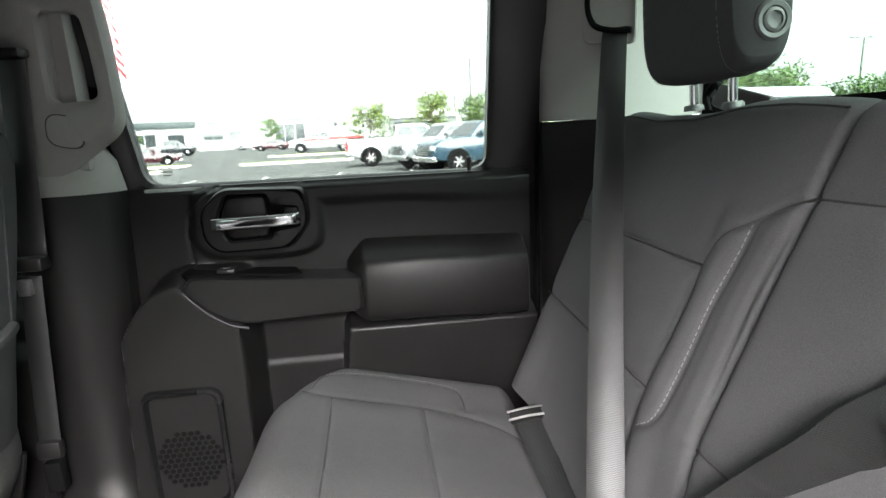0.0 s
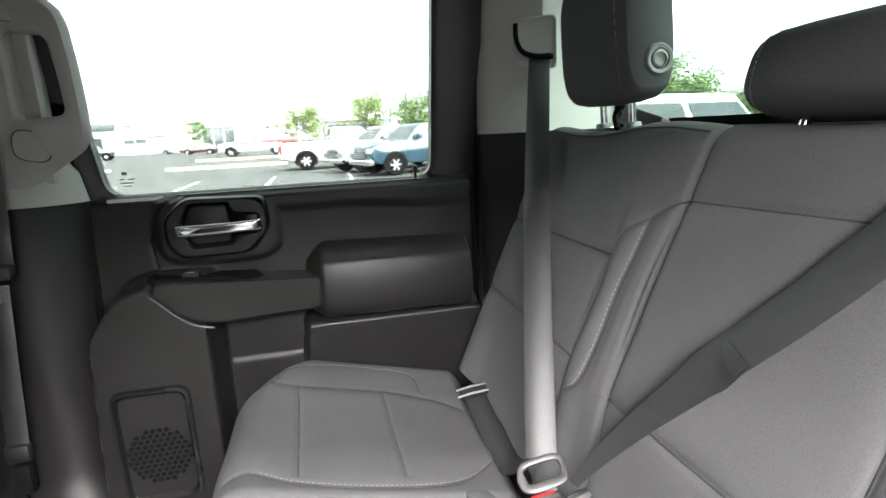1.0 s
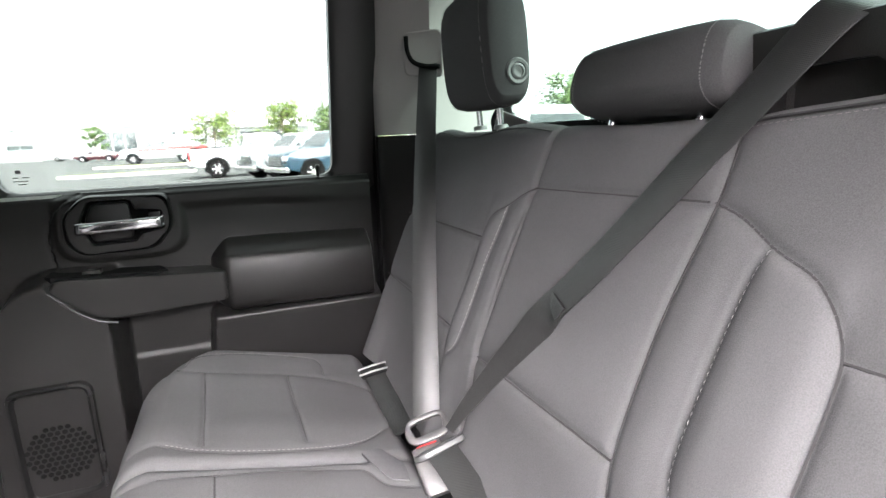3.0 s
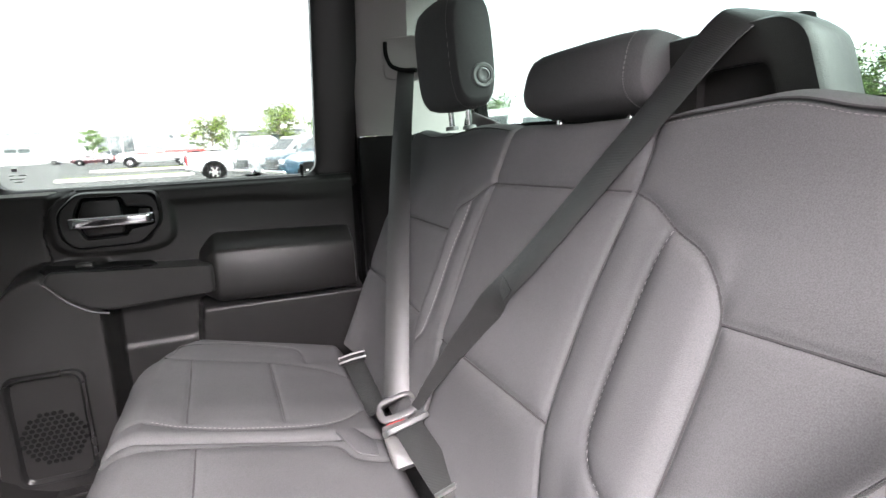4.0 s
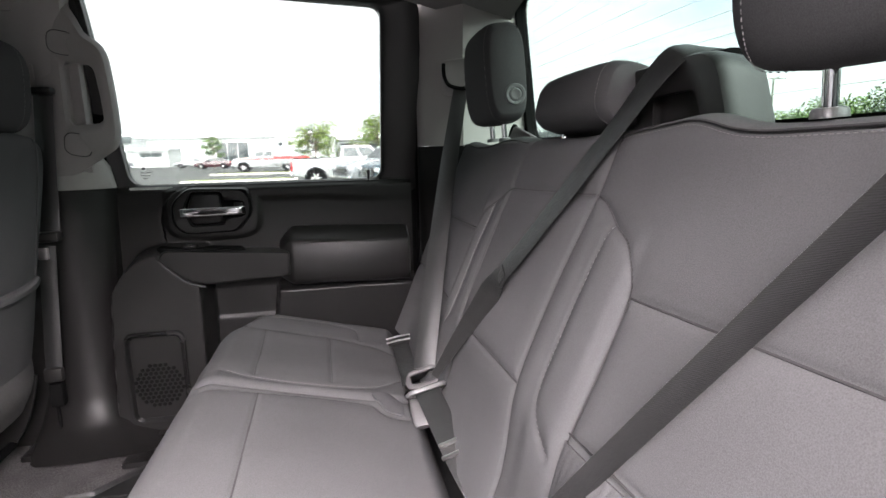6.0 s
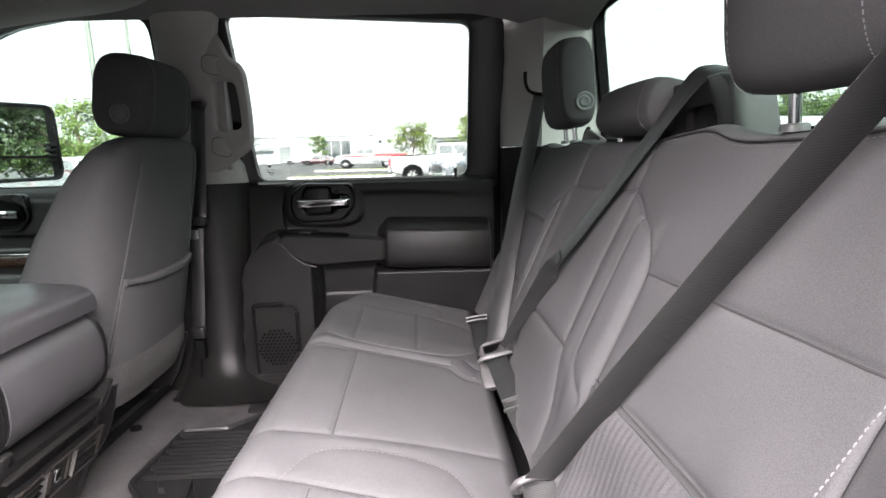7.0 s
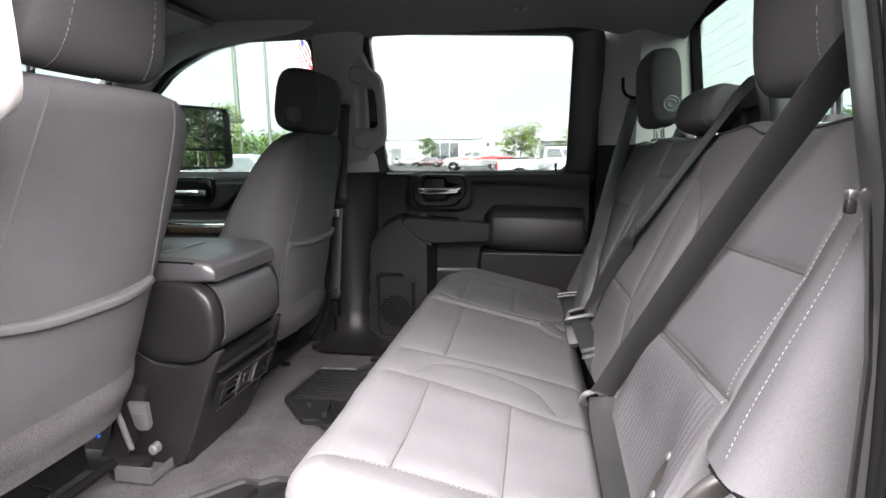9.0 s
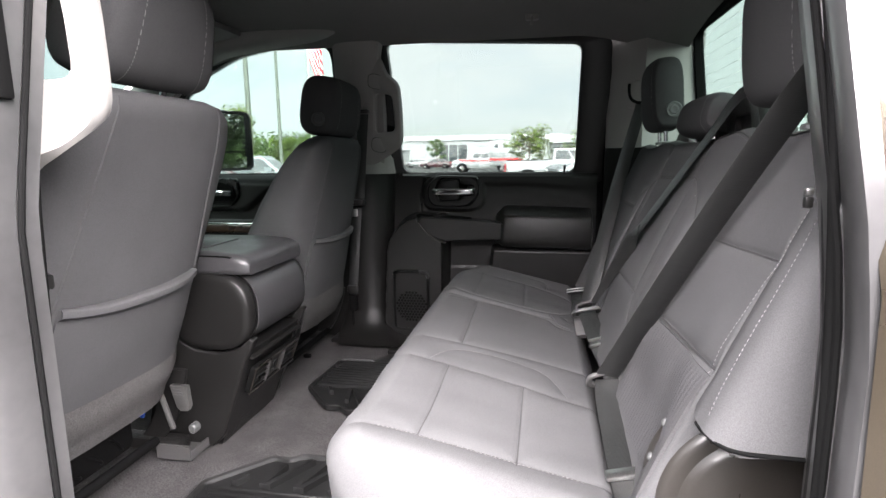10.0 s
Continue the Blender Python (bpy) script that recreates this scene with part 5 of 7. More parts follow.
# ---- folding centre console ----
def console():
    c = thing("centre_console", "folded black centre console with grey pad", "console", (0, 0, 0))
    rings = []
    for x, f, zt in ((-1.25, 0.92, 0.53), (-1.22, 1.0, 0.535), (-0.74, 1.0, 0.538), (-0.665, 0.985, 0.532), (-0.640, 0.95, 0.524), (-0.630, 0.90, 0.512)):
        w = 0.168 * f
        rings.append([(x, q.x, q.y) for q in rounded([(-w, 0.478), (w, 0.478), (w * 0.97, zt), (-w * 0.97, zt)], 0.020, 5)])
    lid = mk("lid", loft(rings), VINYL, c, "padded black vinyl armrest lid")
    mk("lid_recess", plate([(a, b, 0.5405) for a, b in rounded([(-1.15, -0.10), (-0.78, -0.10), (-0.78, 0.075), (-1.15, 0.075)], 0.03, 5)], (0, 0, -0.004), (0, 0, 0.0012), 0.001), VINYL, lid)
    seam = [(-1.2, -0.164, 0.524), (-0.74, -0.164, 0.528), (-0.675, -0.158, 0.524), (-0.648, -0.13, 0.520), (-0.640, 0.0, 0.520), (-0.648, 0.13, 0.520), (-0.675, 0.158, 0.524), (-0.74, 0.164, 0.528)]
    mk("lid_seam", tube(smooth_line(seam, 4), 0.0022, 6), BLACK_DEEP, lid)
    pad = loft([sring((-0.735, y, 0.385), (1, 0, 0), (0, 0, 1), 0.115 * f, 0.102 * f, 40, 2.5) for y, f in ((-0.134, 1.0), (-0.06, 1.0), (0.06, 1.0), (0.134, 1.0))])
    mk("rolled_pad", pad, VINYL, c, "dark grey rolled pad")
    for y0, s in ((-0.136, -1), (0.136, 1)):
        cap = [sring((-0.745, y0 + s * d, 0.380), (1, 0, 0), (0, 0, 1), 0.118 * f, 0.104 * f, 40, 2.7) for d, f in ((-0.002, 0.965), (0.0, 0.99), (0.004, 1.0), (0.018, 1.0), (0.028, 0.975), (0.033, 0.93), (0.036, 0.80))]
        gap = [sring((-0.740, y0 + s * d, 0.383), (1, 0, 0), (0, 0, 1), 0.1165, 0.1035, 40, 2.6) for d in (-0.009, 0.0)]
        mk("cap_gap", loft(gap if s > 0 else gap[::-1]), BLACK_DEEP, c, "dark gap beside the end cap")
        mk("end_cap", loft(cap if s > 0 else cap[::-1]), BLACK_SOFT, c, "black plastic end cap")
    # base with its cradle
    for y0, s in ((-0.160, -1), (0.160, 1)):
        prof = rounded([(-0.97, 0.0), (-0.765, 0.0), (-0.735, 0.03), (-0.650, 0.255), (-0.622, 0.310), (-0.634, 0.314), (-0.66, 0.287), (-0.72, 0.270), (-0.80, 0.277), (-0.86, 0.310), (-0.88, 0.325), (-0.90, 0.295)], 0.012, 3)
        mk("side_panel", plate([(a, y0 - s * 0.02, b) for a, b in prof], (0, 0, 0), (0, s * 0.024, 0), 0.008), BLACK, c, "black side panel", smooth=False)
    back = [[(x, y, z) for x, y in ((xr, -0.145), (xr, 0.145), (-0.96, 0.145), (-0.96, -0.145))] for xr, z in ((-0.75, 0.0), (-0.732, 0.05), (-0.664, 0.235), (-0.645, 0.275))]
    mk("base_body", loft(back), BLACK, c)
    # rear panel with vents and sockets, laid on the sloping back
    ax, up = Vector((0, 1, 0)), Vector((0.0633, 0, 0.1795)).normalized()
    nn = Vector((up.z, 0, -up.x))
    o = Vector((-0.6755, 0.010, 0.180))
    pt = lambda a, b, d=0.0: o + ax * a + up * b + nn * d
    fr = rounded([(-0.132, -0.040), (0.132, -0.040), (0.132, 0.040), (-0.132, 0.040)], 0.01, 4)
    panel = mk("rear_panel", loft([[pt(a, b, 0.0) for a, b in fr], [pt(a, b, 0.013) for a, b in fr], [pt(a * 0.985, b * 0.96, 0.015) for a, b in fr], [pt(a * 0.965, b * 0.90, 0.014) for a, b in fr], [pt(a * 0.955, b * 0.87, 0.002) for a, b in fr]]), BLACK_DEEP, c, "black panel with air vents and sockets")
    def slab(name, a0, a1, b0, b1, d0, d1, material):
        return mk(name, loft([[pt(a, b, d) for a, b in ((a0, b0), (a1, b0), (a1, b1), (a0, b1))] for d in (d0, d1)]), material, panel)
    for b in (-0.040, 0.036):
        slab("panel_rim", -0.131, 0.131, b, b + 0.004, 0.012, 0.0165, HUMP)
    for a in (-0.129, -0.045, 0.041, 0.125):
        slab("divider", a, a + 0.004, -0.034, 0.034, 0.004, 0.0155, BUCKLE if abs(a) < 0.1 else HUMP)
    for a in (-0.085, 0.085):
        for k in range(4):
            b = -0.026 + 0.0155 * k
            slab("vent_slat", a - 0.036, a + 0.036, b, b + 0.0022, 0.004, 0.0135, BLACK)
        blade = [(a - 0.012, -0.004), (a + 0.012, -0.001), (a + 0.013, 0.005), (a - 0.010, 0.004)]
        mk("vent_tab", loft([[pt(*q, d) for q in blade] for d in (0.0135, 0.022)]), CHROME, panel, "chrome vent tab")
    slab("socket_plate", -0.038, 0.038, -0.032, 0.032, 0.003, 0.009, BLACK_SOFT)
    hoop = [pt(0.012 * math.cos(q), -0.002 + 0.016 * math.sin(q), 0.0105) for q in np.linspace(0.9, 5.4, 16)]
    mk("socket_rim", tube(hoop, 0.0022, 8), CHROME, panel, "bright socket rim")
    slab("socket_hole", -0.007, 0.007, -0.012, 0.008, 0.009, 0.0096, BLACK_DEEP)
    for a in (-0.028, 0.024):
        slab("socket_edge", a, a + 0.003, -0.028, 0.028, 0.009, 0.0135, HUMP)
    mk("ledge", rbox((-0.668, -0.142, 0.248), (-0.640, 0.142, 0.256), 0.003), BLACK_SOFT, c, "black ledge over the vents")


console()


# ---- rubber floor mats, carpet plug ----
def floor_mat(s, dx, dy):
    m = thing("floor_mat", "ribbed black rubber floor mat on the carpet", "floor mat", (dx, dy, 0.004), "rear floor mats")
    out = [(x, y * s) for x, y in rounded([(-0.664, 0.216), (-0.646, 0.470), (-0.522, 0.476), (-0.466, 0.535), (-0.425, 0.575), (-0.05, 0.575), (-0.05, 0.07), (-0.472, 0.064), (-0.50, 0.088), (-0.547, 0.084)], 0.012, 4)]
    if s < 0:
        out = out[::-1]
    ctr = Vector((-0.34, 0.32 * s))
    o3 = lambda k, z: [(ctr.x + (a - ctr.x) * k, ctr.y + (b - ctr.y) * k, z) for a, b in out]
    mk("mat_sheet", loft([o3(1.0, 0.0), o3(1.0, 0.014), o3(0.985, 0.017), o3(0.965, 0.014), o3(0.955, 0.006)]), MAT_RUBBER, m)
    for k in range(11):
        y = 0.232 + 0.0205 * k
        x0 = -0.636 + 0.02 * (k % 2)
        mk("rib", rbox((x0, min(y * s, (y + 0.009) * s), 0.005), (-0.09, max(y * s, (y + 0.009) * s), 0.021), 0.003, 1), MAT_RUBBER, m)
    for k in range(12):
        x = -0.588 + 0.042 * k
        lo, hi = max(0.095, 0.105 + (-0.53 - x) * 1.3), 0.212
        bar = [(x + (0.03 if k % 2 else 0.0), hi), (x + 0.014 + (0.03 if k % 2 else 0.0), hi), (x + 0.014 + (hi - lo) * 0.55, lo), (x + (hi - lo) * 0.55, lo)]
        mk("slant_rib", plate([(a, b * s, 0.005) for a, b in (bar if s < 0 else bar[::-1])], (0, 0, 0), (0, 0, 0.016), 0.003), MAT_RUBBER, m)
    return m


floor_mat(1, 0.0, 0.0)
floor_mat(-1, -0.02, -0.12)
pad = thing("tether_pad", "dark mauve folded tether strap behind the headrest posts", "strap", (0, 0, 0))
mk("folded_tether", moved(rbox((-0.012, -0.075, -0.018), (0.012, 0.045, 0.018), 0.007), Matrix.Translation((0.545, 0.50, 0.815)) @ pose(0, 0, 0, 14, 20, 6)), TETHER, pad)
mk("tether_loop", tube(smooth_line([(0.54, 0.565, 0.80), (0.55, 0.59, 0.825), (0.555, 0.575, 0.845), (0.55, 0.545, 0.83)], 5), 0.006, 8), BLACK_DEEP, pad)
plug = tagged(mk("carpet_plug", loft([sring((-0.803, 0.52, z), (1, 0, 0), (0, 1, 0), r * 1.4, r, 14, 3) for z, r in ((-0.004, 0.011), (0.006, 0.011), (0.008, 0.008))]), BLACK_DEEP), "small black plug in the carpet", "plug")


# ---- headliner fittings ----
hook = thing("coat_hook", "small grey coat hook on the headliner edge", "coat hook", (0, 0, 0))
mk("hook_base", rbox((0.03, 0.60, 1.235), (0.075, 0.625, 1.262), 0.006), LINER_PLASTIC := surface("grey_fitting_plastic", (0.2, 0.19, 0.185), 0.5, grain=500, bump=0.05), hook)
mk("hook_arm", tube(smooth_line([(0.052, 0.60, 1.245), (0.052, 0.585, 1.238), (0.052, 0.58, 1.225), (0.052, 0.592, 1.218)], 4), 0.005, 8), LINER_PLASTIC, hook)
for s in (1, -1):
    v = thing("sun_visor", "grey sun visor folded up with a white label", "sun visor", (0, 0, 0), "sun visors")
    pane = loft([[(x, q.x * s, z + q.y) for q in rounded([(0.18, -0.010), (0.60, -0.010), (0.60, 0.010), (0.18, 0.010)], 0.009, 3)] for x, z in ((-1.255, 1.209), (-1.245, 1.211), (-1.055, 1.239), (-1.04, 1.241))])
    mk("visor_pad", pane, LINER_PLASTIC, v)
    mk("visor_arm", tube(smooth_line([(-1.245, 0.59 * s, 1.213), (-1.262, 0.63 * s, 1.220), (-1.262, 0.66 * s, 1.235)], 4), 0.006, 8), LINER_PLASTIC, v)
    mk("visor_label", loft([[(x, y * s, z - 0.0108) for y in (0.26, 0.42)] + [(x, y * s, z - 0.0100) for y in (0.42, 0.26)] for x, z in ((-1.215, 1.2151), (-1.125, 1.2286))]), PAPER, v, "white warning label")
    mk("label_mark", loft([[(x, y * s, z - 0.0112) for y in (0.385, 0.405)] + [(x, y * s, z - 0.0105) for y in (0.405, 0.385)] for x, z in ((-1.178, 1.2205), (-1.148, 1.2250))]), RED, v, "small red warning mark")


# ---- right-hand front door, mirror, windscreen side ----
def front_door(s):
    d = thing("front_door", "closed black front door with chrome handle and window", "car door", (0, 0, 0), "front doors")
    lean = lambda x, z, o=0.0: Vector((x, (0.885 - (z - 0.71) * 0.19 + o) * s, z))
    inner = rounded([(-1.72, 0.708), (-0.762, 0.708), (-0.758, 1.222), (-0.95, 1.230), (-1.18, 1.195), (-1.36, 1.117), (-1.525, 0.98)], 0.06, 5)
    outer = rounded([(-1.76, 0.66), (-0.73, 0.66), (-0.73, 1.246), (-0.95, 1.252), (-1.187, 1.215), (-1.372, 1.132), (-1.537, 0.993)], 0.06, 5)
    ring = [[lean(a, b, 0.03) for a, b in inner], [lean(a, b, -0.004) for a, b in inner], [lean(a, b, -0.012) for a, b in outer], [lean(a, b, 0.05) for a, b in outer]]
    f = loft(ring, caps=False)
    mk("window_frame", f, BLACK_SOFT, d, "black window frame")
    mk("pane", plate([lean(a, b, 0.012) for a, b in inner], (0, 0, 0), (0, 0.004 * s, 0)), GLASS_FRONT, d, "green-tinted side glass")
    u, z = np.meshgrid(np.linspace(-1.75, -0.70, 130), np.linspace(0.0, 0.704, 90), indexing="ij")
    x = u
    h = 0.01 + 0.045 * step(0.50, 0.46, z) + 0.03 * step(0.42, 0.38, z) - 0.016 * step(0.688, 0.704, z)
    h += 0.03 * step(0.0, 0.02, z - 0.535 - 0.10 * step(-1.25, -1.05, x)) * step(-1.60, -1.56, x) * step(-0.98, -1.05, x) * step(0.704, 0.66, z)
    y = (0.872 - h) * s
    a, b = np.stack([x, y, z], -1), np.stack([x, y * 0 + 0.93 * s, z], -1)
    mk("trim_panel", sheet(a, b) if s > 0 else sheet(a[::-1], b[::-1]), BLACK, d, "black moulded door trim", sharp=50)
    mk("wood_strip", sided(rbox((-1.70, 0.802, 0.448), (-1.0, 0.815, 0.485), 0.006), s), WOOD, d, "dark wood strip")
    mk("bright_strip", sided(rbox((-1.70, 0.800, 0.486), (-1.0, 0.812, 0.492), 0.002), s), CHROME, d)
    bz = rounded([(-1.51, 0.57), (-1.51, 0.655), (-1.47, 0.69), (-1.235, 0.688), (-1.23, 0.61), (-1.27, 0.562)], 0.022, 5)
    cc = Vector((-1.37, 0.626))
    b3 = lambda k, yy: [(cc.x + (q - cc.x) * k, yy * s, cc.y + (r - cc.y) * k) for q, r in bz]
    rim = loft([b3(1.0, 0.84), b3(1.0, 0.822), b3(0.97, 0.818), b3(0.93, 0.823), b3(0.92, 0.83)])
    mk("handle_bezel", rim, GLOSS_BLACK, d, "black handle surround")
    hol = rounded([(-1.43, 0.60), (-1.42, 0.672), (-1.315, 0.672), (-1.26, 0.65), (-1.25, 0.60), (-1.31, 0.585)], 0.015, 4)
    mk("handle_cup", plate([(q, 0.822 * s, r) for q, r in hol], (0, 0, 0), (0, -0.0022 * s, 0)), BLACK_DEEP, d)
    lv = smooth_line([(-1.43, 0.815 * s, 0.622), (-1.39, 0.802 * s, 0.624), (-1.30, 0.800 * s, 0.624), (-1.262, 0.812 * s, 0.622)], 5)
    mk("handle", loft([sring(q, Vector((0, 0, 1)), Vector((0, 1, 0)), 0.013, 0.008, 14, 3) for q in lv]), CHROME, d, "chrome pull handle")
    for k in range(2):
        mk("lock_switch", sided(rbox((-1.485, 0.815, 0.628 + 0.022 * k), (-1.455, 0.825, 0.645 + 0.022 * k), 0.003), s), BUTTON, d)
    mk("outer_skin", sided(rbox((-1.85, 0.965, -0.30), (-0.66, 0.985, 0.70), 0.01), s), PAINT, d)
    return d


GLASS_FRONT = pane_glass("green_front_glass", (0.39, 0.445, 0.425))
front_door(1)
front_door(-1)


def tow_mirror(s):
    m = thing("tow_mirror", "tall black towing mirror on an arm outside", "mirror", (0, 0, 0), "towing mirrors")
    c = Vector((-1.545, 1.235, 0.868))
    turn = Matrix.Rotation(radians(-24), 4, "Z")
    def put(vf):
        return sided(moved(vf, Matrix.Translation(c) @ turn), s)
    shell = loft([[(x, q.x, q.y) for q in [Vector((a * f, b * f)) for a, b in rounded([(-0.17, -0.155), (0.17, -0.155), (0.165, 0.155), (-0.165, 0.155)], 0.045, 6)]] for x, f in ((-0.10, 0.55), (-0.085, 0.78), (-0.05, 0.95), (-0.005, 1.0), (0.010, 1.0), (0.012, 0.965), (0.002, 0.93))])
    mk("housing", put(shell), MIRROR_BLACK, m, "black plastic mirror housing")
    gl = lambda z0, z1, r: plate([(0.0, a, b) for a, b in rounded([(-0.128, z0), (0.128, z0), (0.128, z1), (-0.128, z1)], r, 5)], (0, 0, 0), (0.0045, 0, 0))
    mk("mirror_glass", put(gl(-0.052, 0.140, 0.016)), MIRROR, m, "upper mirror glass")
    mk("wide_glass", put(gl(-0.142, -0.062, 0.014)), MIRROR, m, "lower wide-angle mirror glass")
    for k in range(4):
        mk("lamp_segment", put(rbox((0.005, 0.112, -0.062 + 0.022 * k - 0.02), (0.015, 0.152, -0.048 + 0.022 * k - 0.02), 0.002)), MIRROR_BLACK, m)
    mk("arm", sided(loft([sring(q, (1, 0, 0), (0, 0, 1), 0.055, 0.045, 14, 3) for q in smooth_line([(-1.64, 0.93, 0.755), (-1.655, 0.98, 0.765), (-1.655, 1.03, 0.77), (-1.64, 1.09, 0.77)], 4)]), s), MIRROR_BLACK, m, "black mirror arm")


MIRROR = surface("mirror_silver", (0.82, 0.84, 0.84), 0.0, 1.0, grain=10, bump=0, mottle=0, stain=0.0, vary=0.0)
MIRROR_BLACK = surface("weathered_black_housing", (0.005, 0.005, 0.005), 0.65, grain=200, bump=0.1, spec=0.12)
tow_mirror(1)


tagt = thing("hang_tag", "bright yellow plastic tag hanging at the windscreen corner", "tag", (0, 0, 0))
mk("tag_body", plate([(-1.34, a, b + 0.008) for a, b in rounded([(0.545, 1.19), (0.558, 1.10), (0.575, 1.085), (0.592, 1.10), (0.592, 1.155), (0.625, 1.148), (0.632, 1.165), (0.61, 1.195), (0.57, 1.205)], 0.010, 4)], (0, 0, 0), (0.003, 0, 0)), YELLOW, tagt)
mk("tag_cord", tube([(-1.34, 0.57, 1.195), (-1.34, 0.57, 1.235)], 0.0015, 6), YELLOW, tagt)


def front_end():
    w = thing("windscreen", "tinted windscreen with black frame and grey corner posts", "windscreen", (0, 0, 0), kind="structure")
    lean = lambda y, z, o=0.0: Vector((-1.50 - (1.20 - z) * 1.35 + o, y, z))
    mk("pane", plate([lean(a, b) for a, b in rounded([(-0.78, 0.72), (0.78, 0.72), (0.70, 1.19), (-0.70, 1.19)], 0.05)], (-0.004, 0, 0), (0, 0, 0)), GLASS_FRONT, w)
    for s in (1, -1):
        post = loft([sring(q, (0.5, 0, 0.85), (0, 1, 0), 0.055 + 0.05 * float(step(-1.15, -1.5, q.x)), 0.080, 24, 2.8) for q in smooth_line([(-2.12, 0.79 * s, 0.66), (-1.82, 0.745 * s, 0.850), (-1.62, 0.715 * s, 0.995), (-1.44, 0.700 * s, 1.105), (-1.22, 0.692 * s, 1.208), (-1.0, 0.692 * s, 1.246), (-0.74, 0.70 * s, 1.275), (-0.50, 0.70 * s, 1.31)], 6)])
        cp = mk("corner_post", post, GREY_TRIM, w, "grey corner post cover")
        web = [(-1.80, 0.70), (-1.537, 0.991), (-1.372, 1.130), (-1.187, 1.213), (-0.95, 1.250), (-0.95, 1.285), (-1.25, 1.285), (-1.45, 1.22), (-1.65, 1.06), (-1.98, 0.74)]
        web = [Vector((a, (0.872 - (b - 0.71) * 0.19) * s, b)) for a, b in web]
        mk("post_web", plate(web if s > 0 else web[::-1], (0, 0.03 * s, 0), (0, 0, 0), 0.004), GREY_TRIM, cp, "grey trim between post and window")
    mk("header", rbox((-1.56, -0.74, 1.175), (-1.46, 0.74, 1.24), 0.02), LINER_PLASTIC, w)
    dash = loft([[(x, y, z) for x, z in rounded([(-1.70, 0.30), (-1.62, 0.60), (-1.72, 0.71), (-2.15, 0.74), (-2.20, 0.30)], 0.03, 4)] for y in (-0.84, 0.84)])
    tagged(mk("dashboard", dash, BLACK), "black padded dashboard below the windscreen", "dashboard")
    fw = rbox((-2.25, -0.95, -0.3), (-2.16, 0.95, 0.75), 0.02)
    tagged(mk("wall_front", fw, PAINT), "front bulkhead and bonnet end of the cab", "wall", kind="structure")


front_end()


# ---- left-hand door opening: jambs and body side ----
def jambs():
    j = thing("door_jamb", "silver grey painted rear door jamb", "door jamb", (0, 0, 0), "door jambs")
    def strip(rows, dx):
        """rows: z with the plan of the jamb there."""
        return loft([[(x + dx(z), y, z) for x, y in plan] for z, plan in rows])
    planC = [(0.349, -0.866), (0.350, -0.872), (0.356, -0.874), (0.350, -0.895), (0.347, -0.916), (0.350, -0.923), (0.40, -0.926), (0.40, -0.80), (0.37, -0.80)]
    lead = lambda z: 0.003 - 0.10 * (max(z, 0.60) - 0.65)
    mk("rear_jamb", strip([(z, [(x, y + 0.19 * max(0, z - 0.70)) for x, y in planC]) for z in np.linspace(-0.10, 1.24, 24)], lead), JAMB, j, "silver grey rear jamb")
    planB = [(-0.506, -0.829), (-0.507, -0.833), (-0.508, -0.845), (-0.515, -0.849), (-0.511, -0.854), (-0.513, -0.888), (-0.53, -0.92), (-0.56, -0.94), (-0.70, -0.95), (-0.70, -0.865), (-0.53, -0.862)]
    mk("front_jamb", strip([(z, [(x, y + 0.19 * max(0, z - 0.70)) for x, y in planB[::-1]]) for z in np.linspace(-0.10, 1.24, 24)], lambda z: 0.005 * z), JAMB, j, "silver grey front jamb")
    for x0, y0, k in ((0.354, -0.8735, -0.10), (-0.509, -0.8495, 0.005)):
        mk("rubber_lip", tube([(x0 + k * (max(z, 0.60) - 0.65 if k < 0 else z), y0 + 0.19 * max(0, z - 0.70), z) for z in np.linspace(-0.05, 1.22, 20)], 0.0038, 8), BLACK_DEEP, j, "black rubber lip")
    mk("head_jamb", rbox((-0.60, -0.86, 1.245), (0.36, -0.775, 1.285), 0.012), JAMB, j, "silver grey head of the opening")
    side = [[(x, y, z) for x, y in ((0.356 + lead(z), -0.927), (0.37 + lead(z), -0.934), (0.95, -0.975), (0.95, -0.90), (0.405 + lead(z), -0.90))] for z in (-0.35, 0.0, 0.35, 0.66)] + [[(x, y + 0.19 * (z - 0.66), z) for x, y in ((0.356 + lead(z), -0.927), (0.37 + lead(z), -0.934), (0.74, -0.955), (0.74, -0.90), (0.405 + lead(z), -0.90))] for z in (0.70, 1.0, 1.26)]
    tagged(mk("cab_side_panel", loft(side), PAINT), "bronze painted body side behind the door opening", "body panel", kind="structure")
    bed = loft([[(x, y, z) for y, z in rounded([(-1.02, -0.35), (-1.03, 0.30), (-1.0, 0.62), (-0.92, 0.64), (-0.92, -0.35)], 0.03, 4)] for x in (0.99, 2.9)])
    tagged(mk("truck_bed_side", bed, PAINT), "bronze painted side of the pickup bed", "body panel", kind="structure")
    tagged(mk("truck_underbody", rbox((-2.2, -0.90, -0.40), (0.72, 0.90, -0.07), 0.03), BLACK_DEEP), "black underside of the pickup cab", "underbody", kind="structure")
    bedr = loft([[(x, -y, z) for y, z in rounded([(-1.02, -0.35), (-1.03, 0.30), (-1.0, 0.62), (-0.92, 0.64), (-0.92, -0.35)], 0.03, 4)][::-1] for x in (0.78, 2.9)])
    tagged(mk("truck_bed_side", bedr, PAINT), "bronze painted side of the pickup bed", "body panel", kind="structure")
    tagged(mk("truck_bed_floor", rbox((0.72, -0.92, -0.05), (2.9, 0.92, 0.05), 0.01), BLACK_DEEP), "black floor of the pickup bed", "truck bed", kind="structure")
